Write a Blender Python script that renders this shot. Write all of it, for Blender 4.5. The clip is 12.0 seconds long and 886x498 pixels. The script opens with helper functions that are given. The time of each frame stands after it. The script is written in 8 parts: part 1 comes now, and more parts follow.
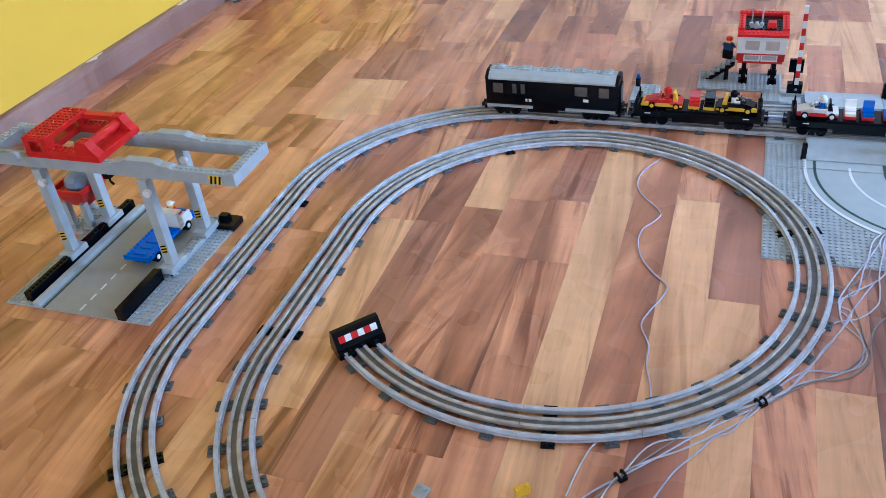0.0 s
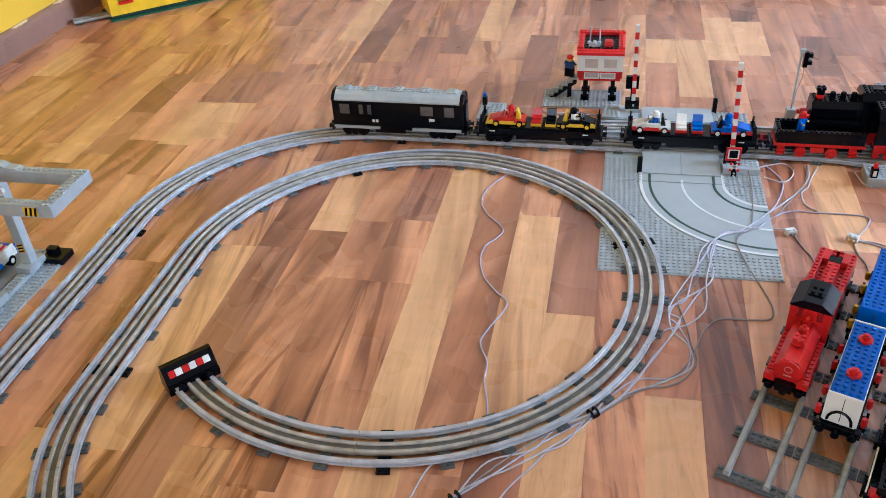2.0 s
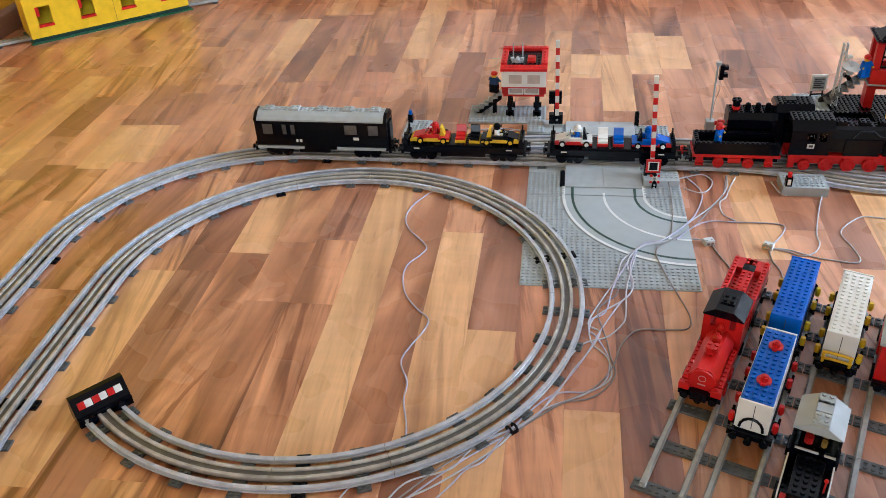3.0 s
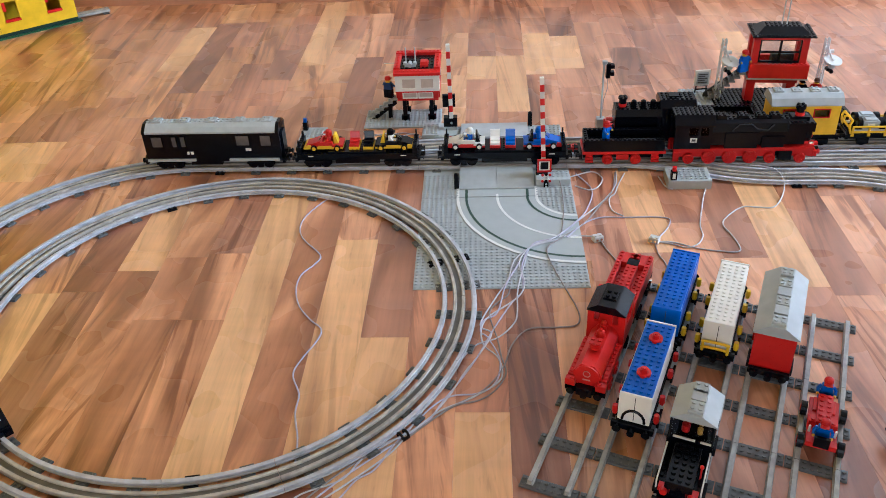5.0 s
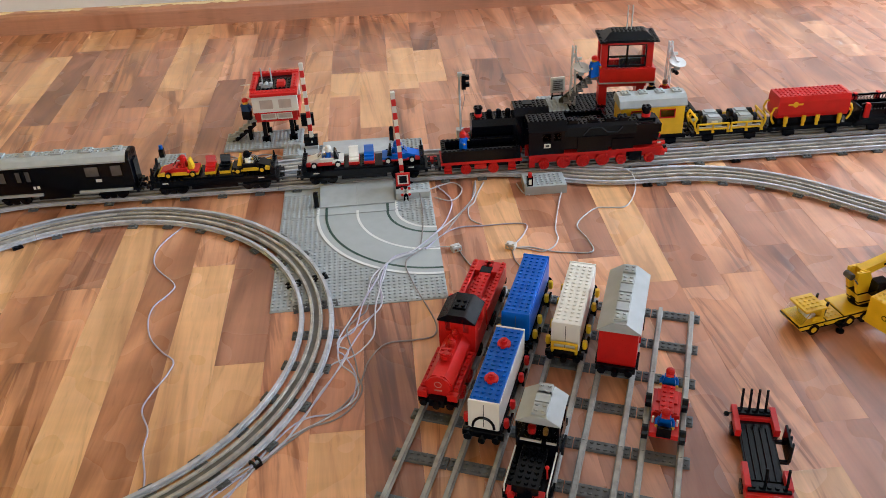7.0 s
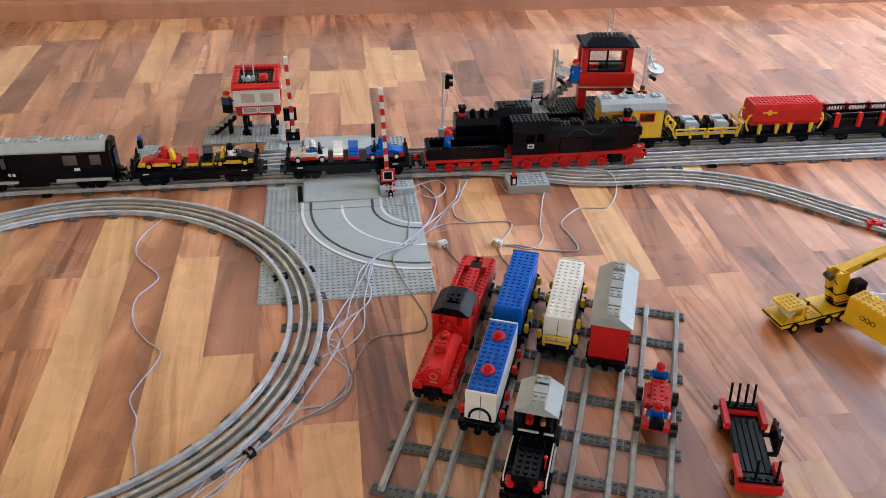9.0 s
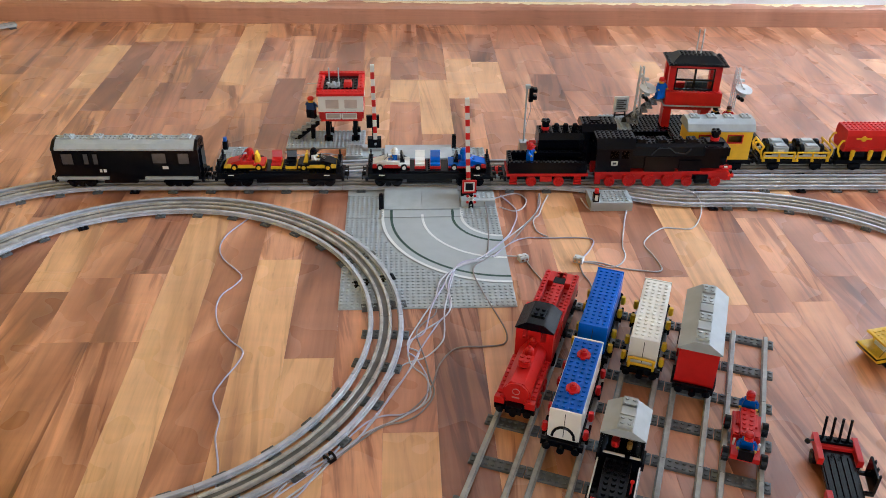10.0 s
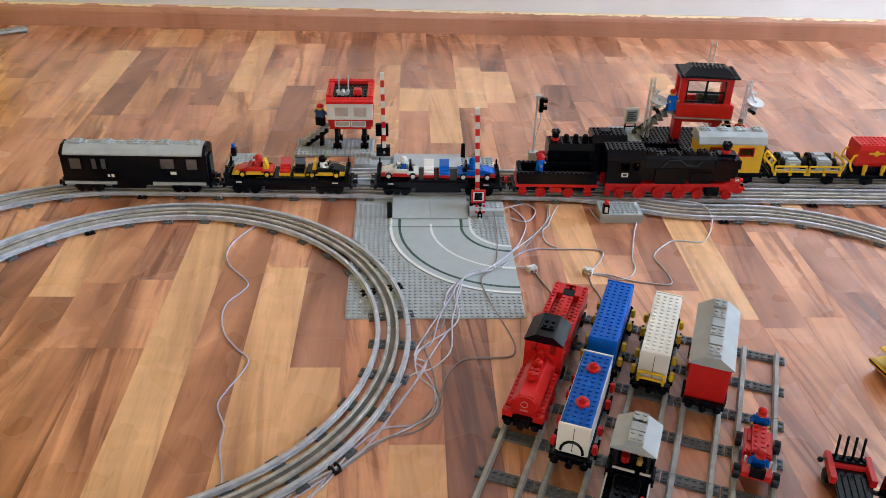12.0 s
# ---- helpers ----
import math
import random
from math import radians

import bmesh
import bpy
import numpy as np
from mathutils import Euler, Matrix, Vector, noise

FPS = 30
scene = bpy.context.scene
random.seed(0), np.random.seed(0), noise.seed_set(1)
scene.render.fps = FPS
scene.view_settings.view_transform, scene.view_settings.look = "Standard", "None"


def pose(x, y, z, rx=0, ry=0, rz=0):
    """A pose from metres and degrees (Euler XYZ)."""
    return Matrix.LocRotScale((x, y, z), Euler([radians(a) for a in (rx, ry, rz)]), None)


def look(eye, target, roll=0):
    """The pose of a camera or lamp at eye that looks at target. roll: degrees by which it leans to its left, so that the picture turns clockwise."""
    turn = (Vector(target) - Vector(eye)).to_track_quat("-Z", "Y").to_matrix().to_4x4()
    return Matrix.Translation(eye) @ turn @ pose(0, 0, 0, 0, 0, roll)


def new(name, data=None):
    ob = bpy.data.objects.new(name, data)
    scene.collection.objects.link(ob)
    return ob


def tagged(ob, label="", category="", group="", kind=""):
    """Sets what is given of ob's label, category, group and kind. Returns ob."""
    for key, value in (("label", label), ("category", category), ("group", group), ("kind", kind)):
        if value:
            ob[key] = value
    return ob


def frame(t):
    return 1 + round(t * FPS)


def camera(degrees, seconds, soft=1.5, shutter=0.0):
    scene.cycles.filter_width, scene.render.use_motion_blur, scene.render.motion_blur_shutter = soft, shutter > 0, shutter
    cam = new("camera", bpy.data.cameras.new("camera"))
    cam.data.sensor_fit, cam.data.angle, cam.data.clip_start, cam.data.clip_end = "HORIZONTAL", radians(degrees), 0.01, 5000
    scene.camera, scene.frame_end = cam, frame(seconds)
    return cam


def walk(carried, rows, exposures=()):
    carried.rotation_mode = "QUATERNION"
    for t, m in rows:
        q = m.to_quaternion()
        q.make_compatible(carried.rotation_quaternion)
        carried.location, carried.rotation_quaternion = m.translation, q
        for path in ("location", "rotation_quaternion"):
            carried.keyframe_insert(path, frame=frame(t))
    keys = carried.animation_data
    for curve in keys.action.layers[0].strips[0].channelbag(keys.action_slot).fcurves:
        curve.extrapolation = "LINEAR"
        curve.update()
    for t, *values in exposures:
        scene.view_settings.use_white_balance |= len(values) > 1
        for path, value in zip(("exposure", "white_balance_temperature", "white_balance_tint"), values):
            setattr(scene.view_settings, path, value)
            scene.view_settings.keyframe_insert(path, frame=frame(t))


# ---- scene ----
cam = camera(55.23, 12.0, soft=0.5)
PATH = [
    (0, (-0.0650, -1.0337, 0.7467), (-0.6691, 0.4779, -0.4151), -6.53),
    (0.5, (-0.0490, -1.0237, 0.7381), (-0.5667, 0.5320, -0.4073), -4.68),
    (1, (-0.0318, -1.0122, 0.7318), (-0.4822, 0.5628, -0.4157), -3.95),
    (1.5, (-0.0174, -1.0075, 0.7318), (-0.4273, 0.5777, -0.4168), -3.95),
    (2, (0.0024, -1.0011, 0.7327), (-0.3620, 0.6012, -0.4076), -3.70),
    (2.5, (0.0225, -0.9919, 0.7332), (-0.2984, 0.6297, -0.3925), -3.52),
    (3, (0.0470, -0.9868, 0.7270), (-0.2109, 0.6554, -0.3851), -3.11),
    (3.2, (0.0557, -0.9863, 0.7290), (-0.1615, 0.6618, -0.3830), -2.69),
    (5, (0.1014, -0.9792, 0.7320), (0.0087, 0.6769, -0.3855), -2.64),
    (5.5, (0.1168, -0.9788, 0.7327), (0.0712, 0.6808, -0.3826), -2.47),
    (6, (0.1344, -0.9788, 0.7329), (0.1293, 0.6831, -0.3796), -2.63),
    (6.5, (0.1643, -0.9770, 0.7272), (0.2285, 0.6900, -0.3761), -2.53),
    (7, (0.1825, -0.9786, 0.7265), (0.2996, 0.6912, -0.3680), -2.57),
    (7.2, (0.1800, -0.9740, 0.7210), (0.3262, 0.6975, -0.3687), -2.10),
    (8.8, (0.1427, -0.9932, 0.7189), (0.3696, 0.6740, -0.3623), -0.06),
    (9, (0.1271, -0.9869, 0.7151), (0.3581, 0.6798, -0.3659), 0.62),
    (9.5, (0.0986, -0.9853, 0.7191), (0.2400, 0.6939, -0.3582), 0.57),
    (10, (0.0878, -0.9760, 0.7105), (0.1916, 0.7172, -0.3486), 1.04),
    (10.5, (0.0820, -0.9679, 0.7187), (0.1762, 0.7215, -0.3476), 1.04),
    (11, (0.0805, -0.9691, 0.7133), (0.1781, 0.7311, -0.3356), 1.46),
    (11.5, (0.0837, -0.9676, 0.7052), (0.1769, 0.7379, -0.3353), 1.58),
    (12, (0.0832, -0.9667, 0.7056), (0.1754, 0.7388, -0.3350), 1.63),
]
BALANCE = [(0, 0.14, 4550, 9), (1, 0.16, 5000, 9), (2, 0.15, 5250, 9), (3, 0.06, 5650, 9), (5, 0.07, 5600, 9), (7, -0.11, 6050, 9), (9, -0.08, 5800, 9), (10.5, -0.08, 5800, 9), (12, -0.07, 5800, 9)]
walk(cam, [(t, look(eye, target, roll)) for t, eye, target, roll in PATH], BALANCE)

# ---- light ----
world = bpy.data.worlds.new("World")
scene.world = world
world.use_nodes = True
wn = world.node_tree.nodes
sky = wn.new("ShaderNodeTexSky")
sky.sky_type, sky.sun_disc = "NISHITA", False
sky.sun_elevation, sky.sun_rotation = radians(38), radians(60)
wn["Background"].inputs["Strength"].default_value = 0.12
world.node_tree.links.new(sky.outputs[0], wn["Background"].inputs["Color"])
scene.view_settings.exposure = 0.0


def area_lamp(name, m, w, h, watts, colour):
    lamp = bpy.data.lights.new(name, "AREA")
    lamp.shape, lamp.size, lamp.size_y, lamp.energy, lamp.color = "RECTANGLE", w, h, watts, colour
    ob = new(name, lamp)
    ob.matrix_world = m
    return ob


ROOM = pose(0, 0, 0, 0, 0, -1.6)          # the room stands turned a little against the toy tracks
XL, XR, YN, YS, HIGH = -1.45, 4.2, 1.346, -4.2, 2.6
area_lamp("window_light_east", ROOM @ look((XR + 0.03, 0.72, 1.78), (0, 0.50, 1.70)), 1.1, 1.3, 185, (0.76, 0.88, 1.0))
# fill lamp added behind the camera for the faces turned south
area_lamp("fill_light_south", ROOM @ look((-0.2, YS - 0.03, 1.05), (-0.2, 0, 1.00)), 1.6, 1.2, 44, (0.94, 0.94, 0.93))

# ---- materials ----
MATS = {}


def nodes_of(name):
    m = bpy.data.materials.new(name)
    m.use_nodes = True
    nt = m.node_tree
    return m, nt, nt.nodes["Principled BSDF"]


def add(nt, kind, **inputs):
    n = nt.nodes.new(kind)
    for k, v in inputs.items():
        n.inputs[k.replace("_", " ")].default_value = v
    return n


def ramp(nt, stops):
    n = nt.nodes.new("ShaderNodeValToRGB")
    e = n.color_ramp.elements
    while len(e) < len(stops):
        e.new(0.5)
    for item, (p, c) in zip(e, stops):
        item.position, item.color = p, (*c, 1)
    return n


def mix(nt, kind, fac, a, b):
    n = nt.nodes.new("ShaderNodeMix")
    n.data_type, n.blend_type = "RGBA", kind
    for sock, v in ((n.inputs[0], fac), (n.inputs[6], a), (n.inputs[7], b)):
        if hasattr(v, "is_linked"):
            nt.links.new(v, sock)
        elif isinstance(v, tuple):
            sock.default_value = (*v, 1)
        else:
            sock.default_value = v
    return n.outputs[2]


def plastic(name, colour, rough=0.28, wear=0.12, scale=1.0, spec=0.5):
    """Moulded plastic: slight tint changes, faint scuffs in the gloss."""
    if name in MATS:
        return MATS[name]
    m, nt, b = nodes_of(name)
    co = nt.nodes.new("ShaderNodeTexCoord")
    info = nt.nodes.new("ShaderNodeObjectInfo")
    n1 = add(nt, "ShaderNodeTexNoise", Scale=55 * scale, Detail=4)
    n2 = add(nt, "ShaderNodeTexNoise", Scale=700 * scale, Detail=3)
    for n in (n1, n2):
        nt.links.new(co.outputs["Object"], n.inputs["Vector"])
    r = ramp(nt, [(0.3, (1 - wear,) * 3), (0.7, (1 + wear * 0.4,) * 3)])
    nt.links.new(n1.outputs["Fac"], r.inputs[0])
    c = mix(nt, "MULTIPLY", 1.0, colour, r.outputs[0])
    hsv = nt.nodes.new("ShaderNodeHueSaturation")
    mr = add(nt, "ShaderNodeMapRange", To_Min=0.93, To_Max=1.07)
    nt.links.new(info.outputs["Random"], mr.inputs["Value"])
    nt.links.new(mr.outputs[0], hsv.inputs["Value"])
    nt.links.new(c, hsv.inputs["Color"])
    nt.links.new(hsv.outputs[0], b.inputs["Base Color"])
    rr = add(nt, "ShaderNodeMapRange", To_Min=rough * 0.75, To_Max=rough * 1.5)
    nt.links.new(n2.outputs["Fac"], rr.inputs["Value"])
    nt.links.new(rr.outputs[0], b.inputs["Roughness"])
    bump = add(nt, "ShaderNodeBump", Strength=0.02, Distance=0.0003)
    nt.links.new(n2.outputs["Fac"], bump.inputs["Height"])
    nt.links.new(bump.outputs[0], b.inputs["Normal"])
    b.inputs["Specular IOR Level"].default_value = spec
    MATS[name] = m
    return m


def wood(name, tones, gloss=0.27, figuring=1.0, coat=0.7, along_x=False):
    """Walnut-like strip floor: long grain, cathedral figure and a tone of its own for each strip."""
    m, nt, b = nodes_of(name)
    co = nt.nodes.new("ShaderNodeTexCoord")
    info = nt.nodes.new("ShaderNodeObjectInfo")
    geo = nt.nodes.new("ShaderNodeNewGeometry")
    rnd = nt.nodes.new("ShaderNodeMath")
    nt.links.new(info.outputs["Random"], rnd.inputs[0])
    nt.links.new(geo.outputs["Random Per Island"], rnd.inputs[1])
    fr = nt.nodes.new("ShaderNodeMath")
    fr.operation = "FRACT"
    nt.links.new(rnd.outputs[0], fr.inputs[0])
    shift = nt.nodes.new("ShaderNodeVectorMath")
    shift.operation = "ADD"
    big = nt.nodes.new("ShaderNodeVectorMath")
    big.operation = "SCALE"
    big.inputs[0].default_value = (13.7, 57.3, 0)
    nt.links.new(fr.outputs[0], big.inputs["Scale"])
    nt.links.new(co.outputs["Object"], shift.inputs[0])
    nt.links.new(big.outputs[0], shift.inputs[1])

    def stretched(sx, sy, source):
        mp = nt.nodes.new("ShaderNodeMapping")
        mp.inputs["Scale"].default_value = (sy, sx, sx) if along_x else (sx, sy, 1)
        nt.links.new(source, mp.inputs["Vector"])
        return mp.outputs[0]

    def noise(sx, sy, detail, distortion=0.0, rough=0.5, source=None):
        n = add(nt, "ShaderNodeTexNoise", Scale=1.0, Detail=detail, Distortion=distortion, Roughness=rough)
        nt.links.new(stretched(sx, sy, source or shift.outputs[0]), n.inputs["Vector"])
        return n.outputs["Fac"]

    def calc(op, p, q=0.0):
        n = nt.nodes.new("ShaderNodeMath")
        n.operation = op
        for sock, v in zip(n.inputs, (p, q)):
            if hasattr(v, "is_linked"):
                nt.links.new(v, sock)
            else:
                sock.default_value = v
        return n.outputs[0]

    def graded(v, stops):
        r = ramp(nt, stops)
        nt.links.new(v, r.inputs[0])
        return r.outputs[0]

    strip = fr.outputs[0]
    swing = calc("SUBTRACT", calc("FRACT", calc("MULTIPLY", strip, 7.31)), 0.5)
    # the grain of each strip leans to one side by its own amount
    parts = nt.nodes.new("ShaderNodeSeparateXYZ")
    nt.links.new(shift.outputs[0], parts.inputs[0])
    lean = nt.nodes.new("ShaderNodeCombineXYZ")
    tilt = calc("MULTIPLY", swing, 0.36)
    across, along = (1, 0) if along_x else (0, 1)
    nt.links.new(calc("ADD", parts.outputs[across], calc("MULTIPLY", parts.outputs[along], tilt)), lean.inputs[across])
    nt.links.new(parts.outputs[along], lean.inputs[along])
    leaning = lean.outputs[0]
    flow = noise(12, 0.75, 1, 0.45, source=leaning)        # the field that heartwood and growth rings follow
    heart = noise(8.5, 1.5, 3, 1.2, source=leaning)
    streak = noise(30, 1.2, 3, 0.6, source=leaning)
    patch = noise(7, 2.6, 2, 0.4)
    flame = noise(42, 2.3, 4, 0.8, 0.60, leaning)
    where = noise(9, 1.6, 2, 0.6, source=leaning)
    fleck = noise(120, 22, 3)
    fine = noise(260, 6, 5, 0.0, 0.6)
    ripple = noise(5, 30, 2, 0.9)
    cloud = add(nt, "ShaderNodeTexNoise", Scale=7.0, Detail=2)
    nt.links.new(shift.outputs[0], cloud.inputs["Vector"])
    c = graded(strip, tones)
    # heartwood: soft brown flames beside pale sapwood
    dark = graded(calc("ADD", heart, calc("MULTIPLY", swing, 0.13)), [(0.32, (0.44, 0.33, 0.25)), (0.41, (0.66, 0.54, 0.45)), (0.48, (0.88, 0.81, 0.75)), (0.55, (1.04, 1.02, 1.0)), (0.70, (1.22, 1.24, 1.20))])
    c = mix(nt, "MULTIPLY", figuring, c, dark)
    # growth rings flow round the flames as broad soft bands
    phase = calc("MULTIPLY", calc("ADD", flow, calc("MULTIPLY", fine, 0.012)), 78.0)
    ring = graded(calc("ADD", calc("MULTIPLY", calc("SINE", phase), 0.5), 0.5), [(0.0, (0.68, 0.58, 0.51)), (0.22, (0.85, 0.79, 0.74)), (0.55, (1.0, 0.99, 0.98)), (1.0, (1.08, 1.07, 1.05))])
    some = graded(calc("ADD", patch, calc("MULTIPLY", swing, 0.16)), [(0.42, (0.05,) * 3), (0.64, (0.50,) * 3)])
    c = mix(nt, "MULTIPLY", calc("MULTIPLY", some, figuring), c, ring)
    c = mix(nt, "MULTIPLY", 0.58, c, graded(streak, [(0.32, (0.58, 0.48, 0.41)), (0.43, (0.88, 0.84, 0.81)), (0.55, (1.0, 1.0, 1.0)), (0.75, (1.14, 1.12, 1.08))]))
    # brown flames with a crisp edge, gathered in some stretches
    much = calc("MULTIPLY", graded(calc("ADD", where, calc("MULTIPLY", swing, 0.10)), [(0.41, (0.06,) * 3), (0.58, (1.0,) * 3)]), 0.25 + 0.75 * figuring)
    c = mix(nt, "MULTIPLY", much, c, graded(flame, [(0.34, (0.40, 0.28, 0.20)), (0.425, (0.56, 0.43, 0.34)), (0.465, (0.90, 0.85, 0.81)), (0.56, (1.04, 1.03, 1.02)), (0.68, (1.12, 1.11, 1.09))]))
    c = mix(nt, "MULTIPLY", 0.35, c, graded(fleck, [(0.30, (0.62, 0.54, 0.48)), (0.38, (1.0, 1.0, 1.0))]))
    c = mix(nt, "MULTIPLY", 0.45, c, graded(fine, [(0.3, (0.78,) * 3), (0.65, (1.07,) * 3)]))
    c = mix(nt, "MULTIPLY", 0.28, c, graded(ripple, [(0.35, (0.82,) * 3), (0.65, (1.12,) * 3)]))
    nt.links.new(c, b.inputs["Base Color"])
    rr = add(nt, "ShaderNodeMapRange", To_Min=gloss * 0.8, To_Max=gloss * 1.25)
    nt.links.new(cloud.outputs["Fac"], rr.inputs["Value"])
    nt.links.new(rr.outputs[0], b.inputs["Roughness"])
    bump = add(nt, "ShaderNodeBump", Strength=0.06, Distance=0.0004)
    nt.links.new(fine, bump.inputs["Height"])
    nt.links.new(bump.outputs[0], b.inputs["Normal"])
    b.inputs["Coat Weight"].default_value, b.inputs["Coat Roughness"].default_value = coat, 0.30
    return m


def wall_paint(name, colour):
    m, nt, b = nodes_of(name)
    co = nt.nodes.new("ShaderNodeTexCoord")
    n1 = add(nt, "ShaderNodeTexNoise", Scale=3, Detail=4)
    n2 = add(nt, "ShaderNodeTexNoise", Scale=180, Detail=3)
    for n in (n1, n2):
        nt.links.new(co.outputs["Object"], n.inputs["Vector"])
    r = ramp(nt, [(0.3, (0.94,) * 3), (0.7, (1.03,) * 3)])
    nt.links.new(n1.outputs["Fac"], r.inputs[0])
    nt.links.new(mix(nt, "MULTIPLY", 1.0, colour, r.outputs[0]), b.inputs["Base Color"])
    b.inputs["Roughness"].default_value = 0.75
    bump = add(nt, "ShaderNodeBump", Strength=0.25, Distance=0.001)
    nt.links.new(n2.outputs["Fac"], bump.inputs["Height"])
    nt.links.new(bump.outputs[0], b.inputs["Normal"])
    return m


RED = plastic("red_plastic", (0.60, 0.012, 0.010), spec=0.4)
BLUE = plastic("blue_plastic", (0.002, 0.115, 0.56), spec=0.28)
YELLOW = plastic("yellow_plastic", (0.86, 0.54, 0.012))
BLACK = plastic("black_plastic", (0.0026, 0.0035, 0.0068), 0.17, 0.2, spec=0.19)
WHITE = plastic("white_plastic", (0.83, 0.82, 0.78), 0.3, 0.06)
GREY = plastic("grey_plastic", (0.42, 0.465, 0.49), 0.32)
RAIL = plastic("rail_grey_plastic", (0.52, 0.54, 0.60), 0.18, 0.25)
RAIL_OLD = plastic("worn_rail_grey_plastic", (0.385, 0.39, 0.375), 0.22, 0.3)
METAL = plastic("tarnished_metal_strip", (0.46, 0.435, 0.40), 0.22, 0.35)
# rail web: tarnish, darkened further for the shade in the gaps between rails
TRACE = plastic("tarnished_gap_shade_web", (0.115, 0.110, 0.105), 0.3, 0.35)
DARK = plastic("dark_grey_plastic", (0.05, 0.053, 0.053), 0.4, 0.25)
SLEEPER_GREY = plastic("sleeper_grey_plastic", (0.105, 0.113, 0.118), 0.36, 0.2)
GREEN = plastic("green_plastic", (0.012, 0.11, 0.05), 0.3)
ROADGREY = plastic("road_grey_plastic", (0.39, 0.43, 0.45), 0.42, 0.05)
PAINT_W = plastic("white_road_paint", (0.72, 0.74, 0.74), 0.5, 0.05)
PAINT_G = plastic("green_road_paint", (0.03, 0.075, 0.06), 0.5, 0.05)
SKIN = plastic("doll_yellow_plastic", (0.80, 0.46, 0.03), 0.3)
CHROME, _nt, _b = nodes_of("chrome_plating")
_b.inputs["Base Color"].default_value, _b.inputs["Metallic"].default_value, _b.inputs["Roughness"].default_value = (0.75, 0.75, 0.75, 1), 1.0, 0.18
GLASS, _nt, _b = nodes_of("clear_plastic")
_b.inputs["Base Color"].default_value, _b.inputs["Roughness"].default_value, _b.inputs["Transmission Weight"].default_value = (0.9, 0.95, 0.95, 1), 0.05, 1.0
_b.inputs["IOR"].default_value = 1.2
BRASS = plastic("gold_plastic", (0.50, 0.27, 0.06), 0.25, 0.1)
PALE_GREY = plastic("pale_grey_plastic", (0.66, 0.67, 0.68), 0.3, 0.08)
CABLE = plastic("pale_cable_sheath", (0.56, 0.56, 0.62), 0.45, 0.15)
CABLE_V = plastic("violet_grey_cable_sheath", (0.48, 0.46, 0.60), 0.45, 0.15)
CABLE_D = plastic("dull_grey_cable_sheath", (0.28, 0.25, 0.25), 0.5, 0.15)

# ---- building bricks for meshes ----
S, H, P = 0.008, 0.0096, 0.0032           # stud pitch, brick height, plate height


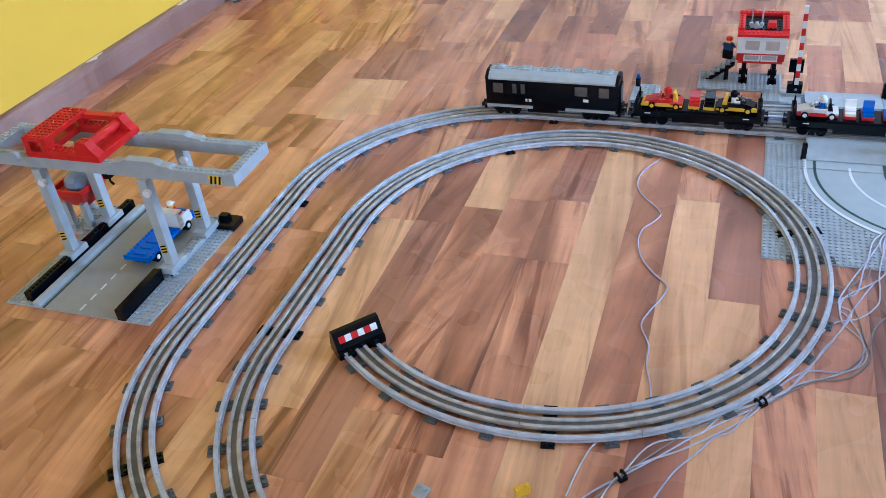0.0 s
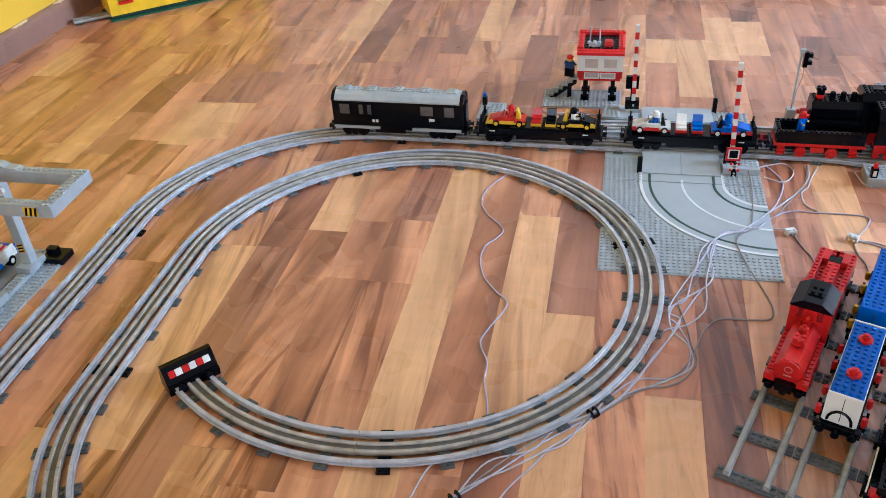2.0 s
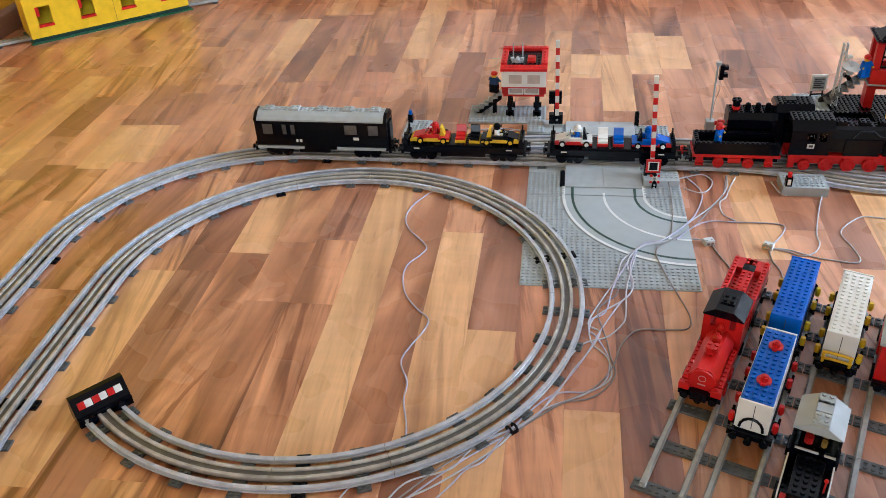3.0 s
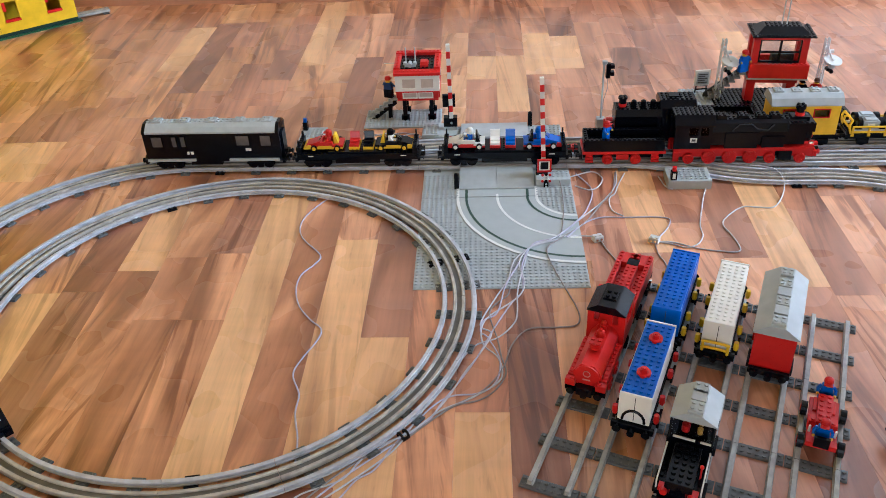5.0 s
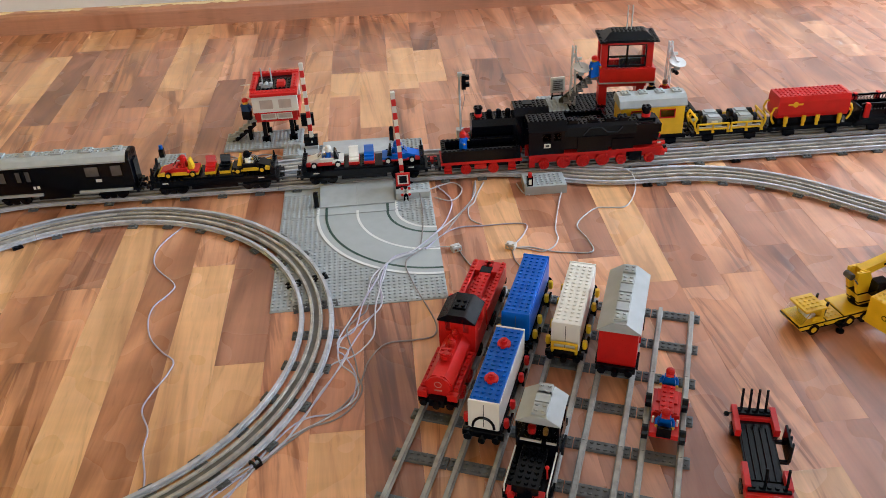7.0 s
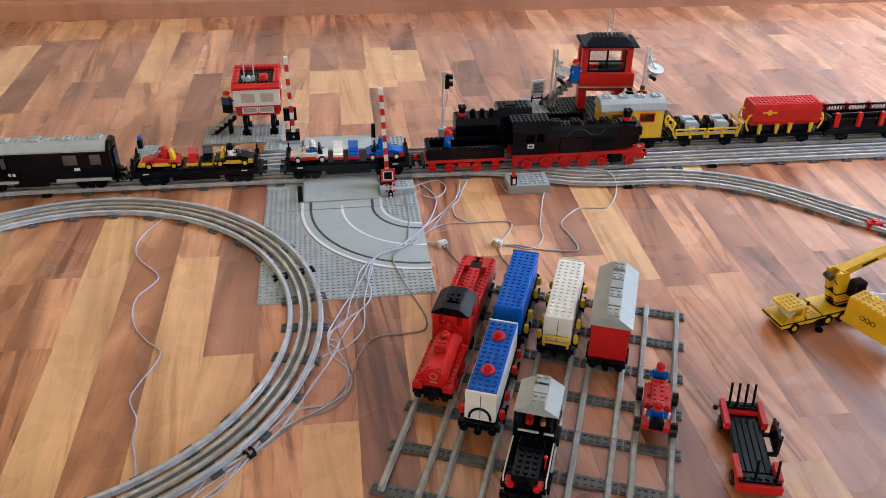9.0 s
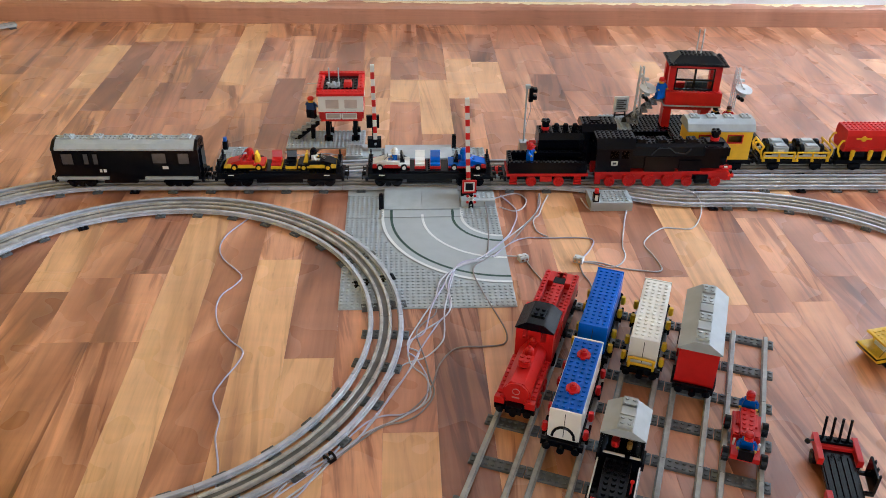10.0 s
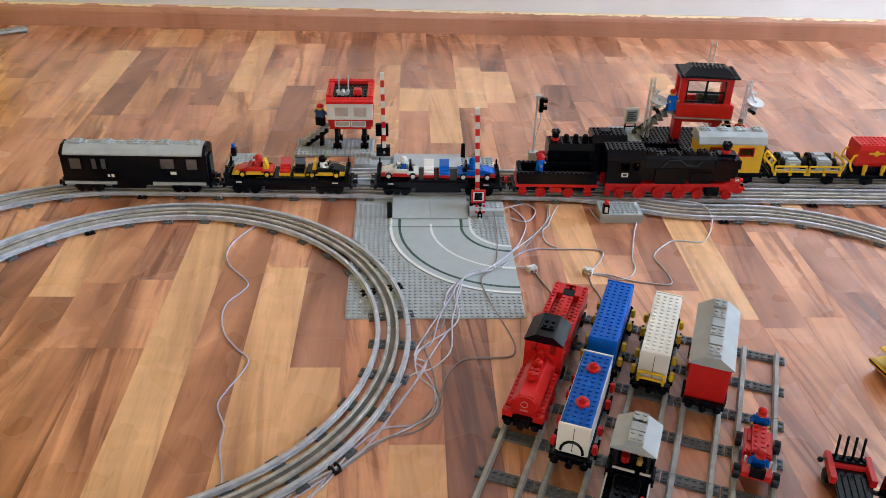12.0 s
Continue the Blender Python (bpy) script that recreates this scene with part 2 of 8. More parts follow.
class Mould:
    """Collects solids and turns them into one mesh."""

    def __init__(self):
        self.v, self.f, self.slot, self.now = [], [], [], 0

    def face(self, *ids):
        self.f.append(ids)
        self.slot.append(self.now)

    def box(self, x0, y0, z0, x1, y1, z1, c=0.0004):
        o = len(self.v)
        c = min(c, (x1 - x0) * 0.3, (y1 - y0) * 0.3, (z1 - z0) * 0.3)
        if c <= 0:
            for x, y, z in ((x0, y0, z0), (x1, y0, z0), (x1, y1, z0), (x0, y1, z0), (x0, y0, z1), (x1, y0, z1), (x1, y1, z1), (x0, y1, z1)):
                self.v.append((x, y, z))
            for q in ((3, 2, 1, 0), (4, 5, 6, 7), (0, 1, 5, 4), (1, 2, 6, 5), (2, 3, 7, 6), (3, 0, 4, 7)):
                self.face(*(o + i for i in q))
            return self
        for z, k in ((z0, 0), (z1 - c, 0), (z1, c)):
            for x, y in ((x0 + k, y0 + k), (x1 - k, y0 + k), (x1 - k, y1 - k), (x0 + k, y1 - k)):
                self.v.append((x, y, z))
        self.face(o + 3, o + 2, o + 1, o)
        self.face(o + 8, o + 9, o + 10, o + 11)
        for lvl in (0, 4):
            for i in range(4):
                j = (i + 1) % 4
                self.face(o + lvl + i, o + lvl + j, o + lvl + 4 + j, o + lvl + 4 + i)
        return self

    def cyl(self, cx, cy, cz, r, length, n=10, axis="z", r2=None):
        """From (cx, cy, cz) along axis."""
        r2 = r if r2 is None else r2
        o = len(self.v)
        for k, rad in ((0, r), (length, r2)):
            for i in range(n):
                a, b = rad * math.cos(2 * math.pi * i / n), rad * math.sin(2 * math.pi * i / n)
                self.v.append((cx + a, cy + b, cz + k) if axis == "z" else (cx + k, cy + a, cz + b) if axis == "x" else (cx + b, cy + k, cz + a))
        self.face(*(o + n - 1 - i for i in range(n)))
        self.face(*(o + n + i for i in range(n)))
        for i in range(n):
            j = (i + 1) % n
            self.face(o + i, o + j, o + n + j, o + n + i)
        return self

    def prism(self, profile, a0, a1, axis="x"):
        """A profile given counter-clockwise, as (y, z) for axis x, (x, z) for y, (x, y) for z."""
        o, n = len(self.v), len(profile)
        for a in (a0, a1):
            for p, q in profile:
                self.v.append((a, p, q) if axis == "x" else (p, a, q) if axis == "y" else (p, q, a))
        self.face(*(o + n - 1 - i for i in range(n)))
        self.face(*(o + n + i for i in range(n)))
        for i in range(n):
            j = (i + 1) % n
            self.face(o + i, o + j, o + n + j, o + n + i)
        return self

    def studs(self, x0, y0, nx, ny, z, keep=None, n=8, r=0.0024):
        """nx by ny studs from the corner x0, y0 of the first stud's square."""
        for i in range(nx):
            for j in range(ny):
                if keep is None or keep(i, j):
                    self.cyl(x0 + (i + 0.5) * S, y0 + (j + 0.5) * S, z, r, 0.0017, n)
        return self

    def ball(self, cx, cy, cz, r, n=10, m=6, zs=1.0):
        o = len(self.v)
        self.v.append((cx, cy, cz - r * zs))
        for k in range(1, m):
            t = math.pi * k / m
            for i in range(n):
                a = 2 * math.pi * i / n
                self.v.append((cx + r * math.sin(t) * math.cos(a), cy + r * math.sin(t) * math.sin(a), cz - r * zs * math.cos(t)))
        self.v.append((cx, cy, cz + r * zs))
        last = len(self.v) - 1
        for i in range(n):
            j = (i + 1) % n
            self.face(o, o + 1 + j, o + 1 + i)
            for k in range(m - 2):
                b = o + 1 + k * n
                self.face(b + i, b + j, b + n + j, b + n + i)
            self.face(last, last - n + i, last - n + j)
        return self

    def tube(self, points, r, n=6):
        """A round bar along points."""
        pts = [Vector(p) for p in points]
        o = len(self.v)
        side = None
        for k, p in enumerate(pts):
            d = (pts[min(k + 1, len(pts) - 1)] - pts[max(k - 1, 0)]).normalized()
            if side is None:
                side = d.orthogonal().normalized()
            side = (side - d * side.dot(d)).normalized()
            up = d.cross(side)
            for i in range(n):
                a = 2 * math.pi * i / n
                self.v.append(tuple(p + side * (r * math.cos(a)) + up * (r * math.sin(a))))
        for k in range(len(pts) - 1):
            for i in range(n):
                j = (i + 1) % n
                self.face(o + k * n + i, o + k * n + j, o + (k + 1) * n + j, o + (k + 1) * n + i)
        self.face(*(o + n - 1 - i for i in range(n)))
        self.face(*(o + (len(pts) - 1) * n + i for i in range(n)))
        return self

    def moved(self, m):
        self.v = [tuple(m @ Vector(p)) for p in self.v]
        return self

    def mesh(self, name, *mats):
        me = bpy.data.meshes.new(name)
        me.from_pydata(self.v, [], self.f)
        for m in mats:
            me.materials.append(m)
        if len(mats) > 1:
            me.polygons.foreach_set("material_index", self.slot)
        me.update()
        return me


def thing(name, m, label, category, group="", kind=""):
    ob = new(name)
    ob.empty_display_size = 0.01
    ob.matrix_world = m
    return tagged(ob, label, category, group, kind)


def part(name, mould, mats, parent, label="", m=None):
    ob = new(name, mould.mesh(name, *(mats if isinstance(mats, tuple) else (mats,))))
    ob.parent = parent
    if m is not None:
        ob.matrix_basis = m
    return tagged(ob, label)


def solid(name, mould, mats, m, label, category, group="", kind=""):
    ob = new(name, mould.mesh(name, *(mats if isinstance(mats, tuple) else (mats,))))
    ob.matrix_world = m
    return tagged(ob, label, category, group, kind)


# ---- room ----
SKIRT = wood("skirting_wood", [(0.0, (0.46, 0.225, 0.145)), (1.0, (0.50, 0.25, 0.16))], 0.4, 0.4, 0.3, True)
WALL_W = wall_paint("white_wall_paint", (0.84, 0.85, 0.86))
WALL_C = wall_paint("cream_ceiling_paint", (0.72, 0.69, 0.65))
WALL_Y = wall_paint("yellow_wall_paint", (0.80, 0.50, 0.03))
PLASTER = wall_paint("bare_plaster", (0.80, 0.64, 0.38))
T = 0.2


def wall(name, boxes, mat, label):
    w = Mould()
    for b in boxes:
        w.box(*b, c=0)
    return solid(name, w, mat, ROOM, label, "wall", kind="structure")


wall("wall_north", [(XL - T, YN, -0.02, XR + T, YN + T, HIGH)], WALL_W, "white painted wall above a wooden skirting")
wall("wall_west", [(XL - T, YS - T, -0.02, XL, YN, HIGH)], WALL_Y, "bright yellow painted wall above a wooden skirting")
W0, W1, WZ0, WZ1 = 0.18, 1.30, 1.08, 2.45
XN, YE = 1.46, 0.11                        # corner of an unseen wall, added to shade the near right floor
wall("wall_east", [(XR, YE, -0.02, XR + T, W0, HIGH), (XR, W1, -0.02, XR + T, YN, HIGH), (XR, W0, -0.02, XR + T, W1, WZ0), (XR, W0, WZ1, XR + T, W1, HIGH)], WALL_C, "cream painted wall with a window")
wall("shade_wall_east", [(XN, YE - T, -0.02, XR + T, YE, HIGH), (XN, YS, -0.02, XN + T, YE - T, HIGH)], WALL_C, "plain cream wall added out of view to shade the near right floor")
# unseen opening in the south wall, added for the fill lamp
V0, V1 = -1.05, 0.65
wall("wall_south", [(XL, YS - T, -0.02, V0, YS, HIGH), (V1, YS - T, -0.02, XN + T, YS, HIGH), (V0, YS - T, -0.02, V1, YS, 0.40), (V0, YS - T, 1.77, V1, YS, HIGH)], WALL_C, "cream painted wall with a window")
wall("ceiling", [(XL - T, YS - T, HIGH, XR + T, YN + T, HIGH + 0.1)], WALL_C, "cream painted ceiling")


def skirting(name, length, m, label, chips, gap=0.16, mat=None):
    """Profiled board with a rounded top; paint left on its upper edge."""
    prof = [(0, 0), (-0.017, 0), (-0.017, 0.042), (-0.0155, 0.050), (-0.011, 0.056), (-0.005, 0.059), (0, 0.060)]
    base = solid(name, Mould().prism(prof[::-1], 0, length, "x"), mat or SKIRT, m, label, "skirting board", kind="structure")
    rng = random.Random(chips)
    c = Mould()
    x = 0.0
    while x < length:
        x += rng.uniform(0.01, gap)
        w = rng.uniform(0.03, min(0.22, 0.035 / gap))
        n = max(3, int(w / 0.01))
        lo = [(x + w * i / n, rng.uniform(0.002, 0.016) * (0.6 if 0 < i < n else 0)) for i in range(n + 1)]
        for (xa, da), (xb, db) in zip(lo, lo[1:]):
            o = len(c.v)
            c.v += [(xa, -0.0062 - da * 0.70, 0.0595 - da * 0.42), (xb, -0.0062 - db * 0.70, 0.0595 - db * 0.42), (xb, -0.0045, 0.0606), (xa, -0.0045, 0.0606)]
            c.face(o, o + 1, o + 2, o + 3)
    part("paint_chip", c, PLASTER, base, "pale filler left along the upper edge")
    return base


skirting("baseboard_north", XR - XL, ROOM @ pose(XL, YN, 0), "brown wooden skirting board with pale filler on its top edge", 3)
skirting("baseboard_west", YN - YS - 0.02, ROOM @ pose(XL, YN - 0.0175, 0, 0, 0, -90) @ Matrix.Scale(-1, 4, (0, 1, 0)), "dull grey-brown wooden skirting board under the yellow wall", 8, 0.55, wood("greyed_skirting_wood", [(0.0, (0.27, 0.165, 0.135)), (1.0, (0.33, 0.20, 0.16))], 0.45, 0.5, 0.2, True))


def window(name, m, w, h):
    fr = tagged(new(name), "white framed window in a plastered wall", "window", kind="structure")
    fr.matrix_world = m
    f = Mould()
    for a in ((-w / 2, -0.03, 0, -w / 2 + 0.06, 0.03, h), (w / 2 - 0.06, -0.03, 0, w / 2, 0.03, h), (-0.04, -0.03, 0.06, 0.04, 0.03, h - 0.06), (-w / 2 + 0.06, -0.03, 0, w / 2 - 0.06, 0.03, 0.06), (-w / 2 + 0.06, -0.03, h - 0.06, w / 2 - 0.06, 0.03, h)):
        f.box(*a)
    part("window_frame", f, WHITE, fr)
    for sx in (-1, 1):
        pane = part("pane", Mould().box(min(sx * 0.042, sx * (w / 2 - 0.062)), -0.003, 0.062, max(sx * 0.042, sx * (w / 2 - 0.062)), 0.003, h - 0.062, c=0), GLASS, fr)
        pane.visible_shadow = False


window("window_1", ROOM @ pose(XR + 0.1, (W0 + W1) / 2, WZ0, 0, 0, 90), W1 - W0, WZ1 - WZ0)
window("added_window_south", ROOM @ pose((V0 + V1) / 2, YS - 0.1, 0.40), V1 - V0, WZ1 - WZ0)

# ---- railway tracks ----
def follow(x, y, heading, legs, step=0.012):
    """Pieces of track as lists of (x, y, heading): ("S", metres) runs straight, ("A", radius, degrees) turns left (right: minus)."""
    pieces = []
    a = radians(heading)
    for leg in legs:
        if leg[0] == "S":
            n = max(1, round(leg[1] / 0.128))
            for _ in range(n):
                d = leg[1] / n
                pieces.append([(x, y, a), (x + d * math.cos(a), y + d * math.sin(a), a)])
                x, y, _a = pieces[-1][-1]
        else:
            radius, turn = leg[1], radians(leg[2])
            n = max(1, round(abs(leg[2]) / 22.5))
            side = 1 if turn > 0 else -1
            cx, cy = x - side * radius * math.sin(a), y + side * radius * math.cos(a)
            for k in range(n):
                pts = []
                m = max(4, int(radius * abs(turn) / n / step))
                for i in range(m + 1):
                    b = a + turn * (k + i / m) / n
                    pts.append((cx + side * radius * math.sin(b), cy - side * radius * math.cos(b), b))
                pieces.append(pts)
            a += turn
            x, y = pieces[-1][-1][:2]
    return pieces


def swept(mould, pts, profile, trim=0.0003):
    """A closed profile of (offset to the left, z) carried along pts."""
    n, o = len(profile), len(mould.v)
    for k, (x, y, a) in enumerate(pts):
        d = trim if k == 0 else -trim if k == len(pts) - 1 else 0
        for s, z in profile:
            mould.v.append((x + d * math.cos(a) - s * math.sin(a), y + d * math.sin(a) + s * math.cos(a), z))
    for k in range(len(pts) - 1):
        for i in range(n):
            j = (i + 1) % n
            mould.face(o + k * n + i, o + (k + 1) * n + i, o + (k + 1) * n + j, o + k * n + j)
    mould.face(*(o + i for i in range(n)))
    e = o + (len(pts) - 1) * n
    mould.face(*(e + n - 1 - i for i in range(n)))
    return mould


def bar_profile(s, w0, w1, z0, z1):
    return [(s - w0, z0), (s - w0, z0 + 0.0022), (s - w1, z1 - 0.0006), (s - w1 + 0.0006, z1), (s + w1 - 0.0006, z1), (s + w1, z1 - 0.0006), (s + w0, z0 + 0.0022), (s + w0, z0)]


def rail_profile(s, top):
    """Grooved rail: flat foot, narrow web and a broad head."""
    half = [(0.0038, P), (0.0038, P + 0.0012), (0.0033, P + 0.0016), (0.0014, P + 0.0020), (0.0014, top - 0.0024), (0.0027, top - 0.0018), (0.0027, top - 0.0005), (0.0022, top)]
    return [(s - a, z) for a, z in half] + [(s + a, z) for a, z in half[::-1]]


SLEEPER = Mould().box(-S, -4 * S, 0, S, 4 * S, P)
for _y in (-3.5, -1.5, -0.5, 0.5, 1.5, 3.5):
    SLEEPER.studs(-S, _y * S - S / 2, 2, 1, P, n=6)
SLEEPER_MESH = SLEEPER.mesh("sleeper", SLEEPER_GREY)
BLACK_SLEEPER_MESH = SLEEPER.mesh("black_sleeper", BLACK)
RAIL_TOP = 0.0100


def railway_track(name, label, pieces, contact=True, dz=0.0, sleepers=None, group="toy railway tracks"):
    t = thing(name, Matrix(), label, "toy track", group)
    for k, pts in enumerate(pieces):
        for s in (-0.0208, 0.0208):
            part("running_rail", swept(Mould(), pts, rail_profile(s, RAIL_TOP + dz)), RAIL, t)
        if contact:
            for s in (-0.0058, 0.0058):
                part("contact_rail", swept(Mould(), pts, bar_profile(s, 0.0028, 0.0022, P, 0.0094 + dz)), METAL, t, "tarnished contact rail")
            part("rail_web", swept(Mould(), pts, [(-0.0088, P), (-0.0088, 0.0042 + dz), (-0.0034, 0.0042 + dz), (-0.0034, 0.0072 + dz), (0.0034, 0.0072 + dz), (0.0034, 0.0042 + dz), (0.0088, 0.0042 + dz), (0.0088, P)]), TRACE, t)
        if sleepers is None or sleepers(k):
            for q in (0.25, 0.75):
                i = q * (len(pts) - 1)
                j = min(int(i), len(pts) - 2)
                f = i - j
                (x0, y0, a0), (x1, y1, a1) = pts[j], pts[j + 1]
                sl = new("sleeper", BLACK_SLEEPER_MESH if (k * 2 + (q > 0.5)) % 9 == 4 else SLEEPER_MESH)
                sl.parent = t
                sl.matrix_basis = Matrix.Translation((x0 + f * (x1 - x0), y0 + f * (y1 - y0), 0)) @ Matrix.Rotation(a0 + f * (a1 - a0), 4, "Z")
    return t


CX, CY, CR = -0.2727, -0.0386, 0.341
SLOPE = -0.02


def main_y(x):
    return 0.3775 + SLOPE * (x - 0.13)


_a = radians(228.5)
loop = follow(CX + CR * math.cos(_a), CY + CR * math.sin(_a), 228.5 + 90, [("A", CR, 311.5), ("S", 0.29), ("A", CR, 90)])
railway_track("loop_track", "grey curved toy railway track with dark sleepers on the floor", loop)
main = follow(1.7, main_y(1.7), 178.85, [("S", 1.7 + 0.405), ("A", 0.341, 91.15), ("S", 0.375), ("A", 0.341, 90)])
railway_track("main_track", "long grey toy railway track bending round the corner", main)
rear = follow(1.7, main_y(1.7) + 0.064, 178.85, [("S", 1.66), ("A", 0.323, 25.7), ("A", 0.323, -25.7)])
railway_track("rear_track", "straight grey toy railway track beside the main one", rear, dz=-0.0006, sleepers=lambda k: k < 13)
branch = follow(0.34, main_y(0.34), -1.15, [("A", 0.323, -25.7), ("A", 0.323, 25.7), ("S", 0.05), ("A", 0.341, -45), ("S", 0.6)])
railway_track("branch_track", "grey toy railway track branching off in a curve", branch, dz=-0.0006, sleepers=lambda k: k > 1)

# ---- road plates ----
plate = thing("road_baseplate", Matrix(), "light grey studded baseplate printed with a curved road", "baseplate")
CORNER = 32 * S
b = Mould().box(0, 0, 0, CORNER, CORNER, 0.0017)
b.studs(0, 0, 32, 32, 0.0017, lambda i, j: not 7.1 < math.hypot(31.5 - i, 31.5 - j) < 25.0)
part("studded_plate", b, GREY, plate)


def arc_strip(r0, r1, z0, z1, a0=180, a1=270, n=40):
    """A flat ring piece round the plate's far right corner."""
    m = Mould()
    for k in range(n + 1):
        a = radians(a0 + (a1 - a0) * k / n)
        for r, z in ((r0, z0), (r1, z0), (r1, z1), (r0, z1)):
            m.v.append((CORNER + r * math.cos(a), CORNER + r * math.sin(a), z))
    for k in range(n):
        for i in range(4):
            j = (i + 1) % 4
            m.face(k * 4 + i, (k + 1) * 4 + i, (k + 1) * 4 + j, k * 4 + j)
    m.face(0, 1, 2, 3)
    m.face(n * 4 + 3, n * 4 + 2, n * 4 + 1, n * 4)
    return m


part("roadway", arc_strip(7.4 * S, 24.7 * S, 0.0012, 0.0030), ROADGREY, plate, "smooth grey roadway")
for r, w, mt, nm in ((24.3, 0.30, PAINT_W, "white_line"), (22.5, 0.26, PAINT_G, "green_line"), (16.0, 0.26, PAINT_W, "white_line"), (9.7, 0.26, PAINT_G, "green_line"), (7.8, 0.30, PAINT_W, "white_line")):
    part(nm, arc_strip((r - w) * S, (r + w) * S, 0.0029, 0.00325), mt, plate)
part("white_line", Mould().box(CORNER - 16.25 * S, CORNER - 0.4 * S, 0.0029, CORNER - 15.75 * S, CORNER + 1.2 * S, 0.00325, c=0), PAINT_W, plate)

back = thing("crossing_baseplate", pose(0, 0.2585, 0), "light grey studded baseplate under the level crossing", "baseplate")
b = Mould().box(0, 0, 0, 0.256, 34 * S, 0.0015)
b.studs(0, 0, 32, 34, 0.0015, lambda i, j: (j < 10 or j > 26) and not 8 <= i < 24)
part("studded_plate", b, GREY, back)
part("roadway", Mould().box(7.4 * S, 0, 0.0012, 24.7 * S, 4 * S, 0.0027), ROADGREY, back, "smooth grey roadway")
for x, mt in ((7.7, PAINT_W), (9.5, PAINT_G), (22.4, PAINT_G), (24.3, PAINT_W)):
    part("road_line", Mould().box((x - 0.28) * S, -0.002, 0.0026, (x + 0.28) * S, 4 * S, 0.0031, c=0), mt, back)

# ---- level crossing ----
cross = thing("level_crossing", pose(0.0640, 0.2820, 0), "light grey level crossing ramps and panels between the rails", "level crossing")
MY = main_y(0.128) - 0.2820
for x0, x1 in ((0, 0.0638), (0.0642, 0.128)):
    part("ramp", Mould().prism([(0.0, 0.0015), (MY - 0.0262, 0.0015), (MY - 0.0262, 0.0104), (MY - 0.040, 0.0104), (0.0, 0.0050)], x0, x1), GREY, cross)
    e = MY + 0.064
    part("ramp", Mould().prism([(e + 0.0262, 0.0015), (e + 0.096, 0.0015), (e + 0.096, 0.0050), (e + 0.042, 0.0104), (e + 0.0262, 0.0104)], x0, x1), GREY, cross)
    for a0, a1 in ((MY - 0.0160, MY - 0.0095), (MY - 0.0028, MY + 0.0028), (MY + 0.0095, MY + 0.0160), (MY + 0.0262, MY + 0.0378), (MY + 0.048, MY + 0.0545), (MY + 0.0612, MY + 0.0668), (MY + 0.0735, MY + 0.080)):
        part("deck_panel", Mould().box(x0, a0, 0.0015, x1, a1, 0.0104), GREY, cross)

# ---- sidings ----
YARD = pose(0, 0, 0, 0, 0, -21.84)
U0, U1, DU = -0.274, 0.129, 0.0665


def siding_track(v, u_end):
    t = thing("siding_track", YARD @ pose(v, 0, 0), "short straight grey toy track with open rails and dark sleepers", "toy track", "parallel siding tracks")
    for k in range(7):
        sl = new("sleeper", SLEEPER_MESH)
        sl.parent = t
        sl.matrix_basis = pose(0, U0 + k * DU, 0, 0, 0, 90)
    n = 3
    for s in (-0.0208, 0.0208):
        for k in range(n):
            u = U0 - 0.004 + (u_end - U0) * k / n
            pts = [(0, u, radians(90)), (0, u + (u_end - U0) / n, radians(90))]
            part("running_rail", swept(Mould(), pts, rail_profile(s, RAIL_TOP)), RAIL_OLD, t)
    return t


VT = (0.2925, 0.3576, 0.4227, 0.4878, 0.5530)
for _v in VT:
    siding_track(_v, U1 + 0.006)

# ---- parts shared by the rolling stock ----
def panel(m, x0, x1, z0, z1, y0, y1, holes):
    """An upright wall along x with openings (xa, xb, za, zb), in one piece."""
    xs = sorted({x0, x1, *(v for h in holes for v in h[:2])})
    zs = sorted({z0, z1, *(v for h in holes for v in h[2:])})
    nx, nz = len(xs) - 1, len(zs) - 1

    def full(i, k):
        if not (0 <= i < nx and 0 <= k < nz):
            return False
        x, z = (xs[i] + xs[i + 1]) / 2, (zs[k] + zs[k + 1]) / 2
        return not any(xa < x < xb and za < z < zb for xa, xb, za, zb in holes)

    at = {}

    def v(i, k, back):
        if (i, k, back) not in at:
            at[i, k, back] = len(m.v)
            m.v.append((xs[i], y1 if back else y0, zs[k]))
        return at[i, k, back]

    for i in range(nx):
        for k in range(nz):
            if not full(i, k):
                continue
            m.face(v(i, k, 0), v(i + 1, k, 0), v(i + 1, k + 1, 0), v(i, k + 1, 0))
            m.face(v(i, k + 1, 1), v(i + 1, k + 1, 1), v(i + 1, k, 1), v(i, k, 1))
            for (di, dk), (p, r) in (((-1, 0), ((i, k), (i, k + 1))), ((1, 0), ((i + 1, k + 1), (i + 1, k))), ((0, -1), ((i + 1, k), (i, k))), ((0, 1), ((i, k + 1), (i + 1, k + 1)))):
                if not full(i + di, k + dk):
                    m.face(v(*p, 0), v(*r, 0), v(*r, 1), v(*p, 1))
    return m


def wheelset(parent, x, mat, r=0.0080, name="wheelset"):
    m = Mould()
    for s in (-1, 1):
        m.cyl(x, s * 0.0208 - 0.0026 * 1, r, r, 0.0052, 16, "y")
        m.cyl(x, s * 0.0180 - 0.0005, r, r + 0.0012, 0.0010, 16, "y")
        y = s * 0.0234
        m.cyl(x, y if s > 0 else y - 0.0008, r, r * 0.45, 0.0008, 10, "y")
    m.cyl(x, -0.018, r, 0.0016, 0.036, 6, "y")
    return part(name, m, mat, parent)


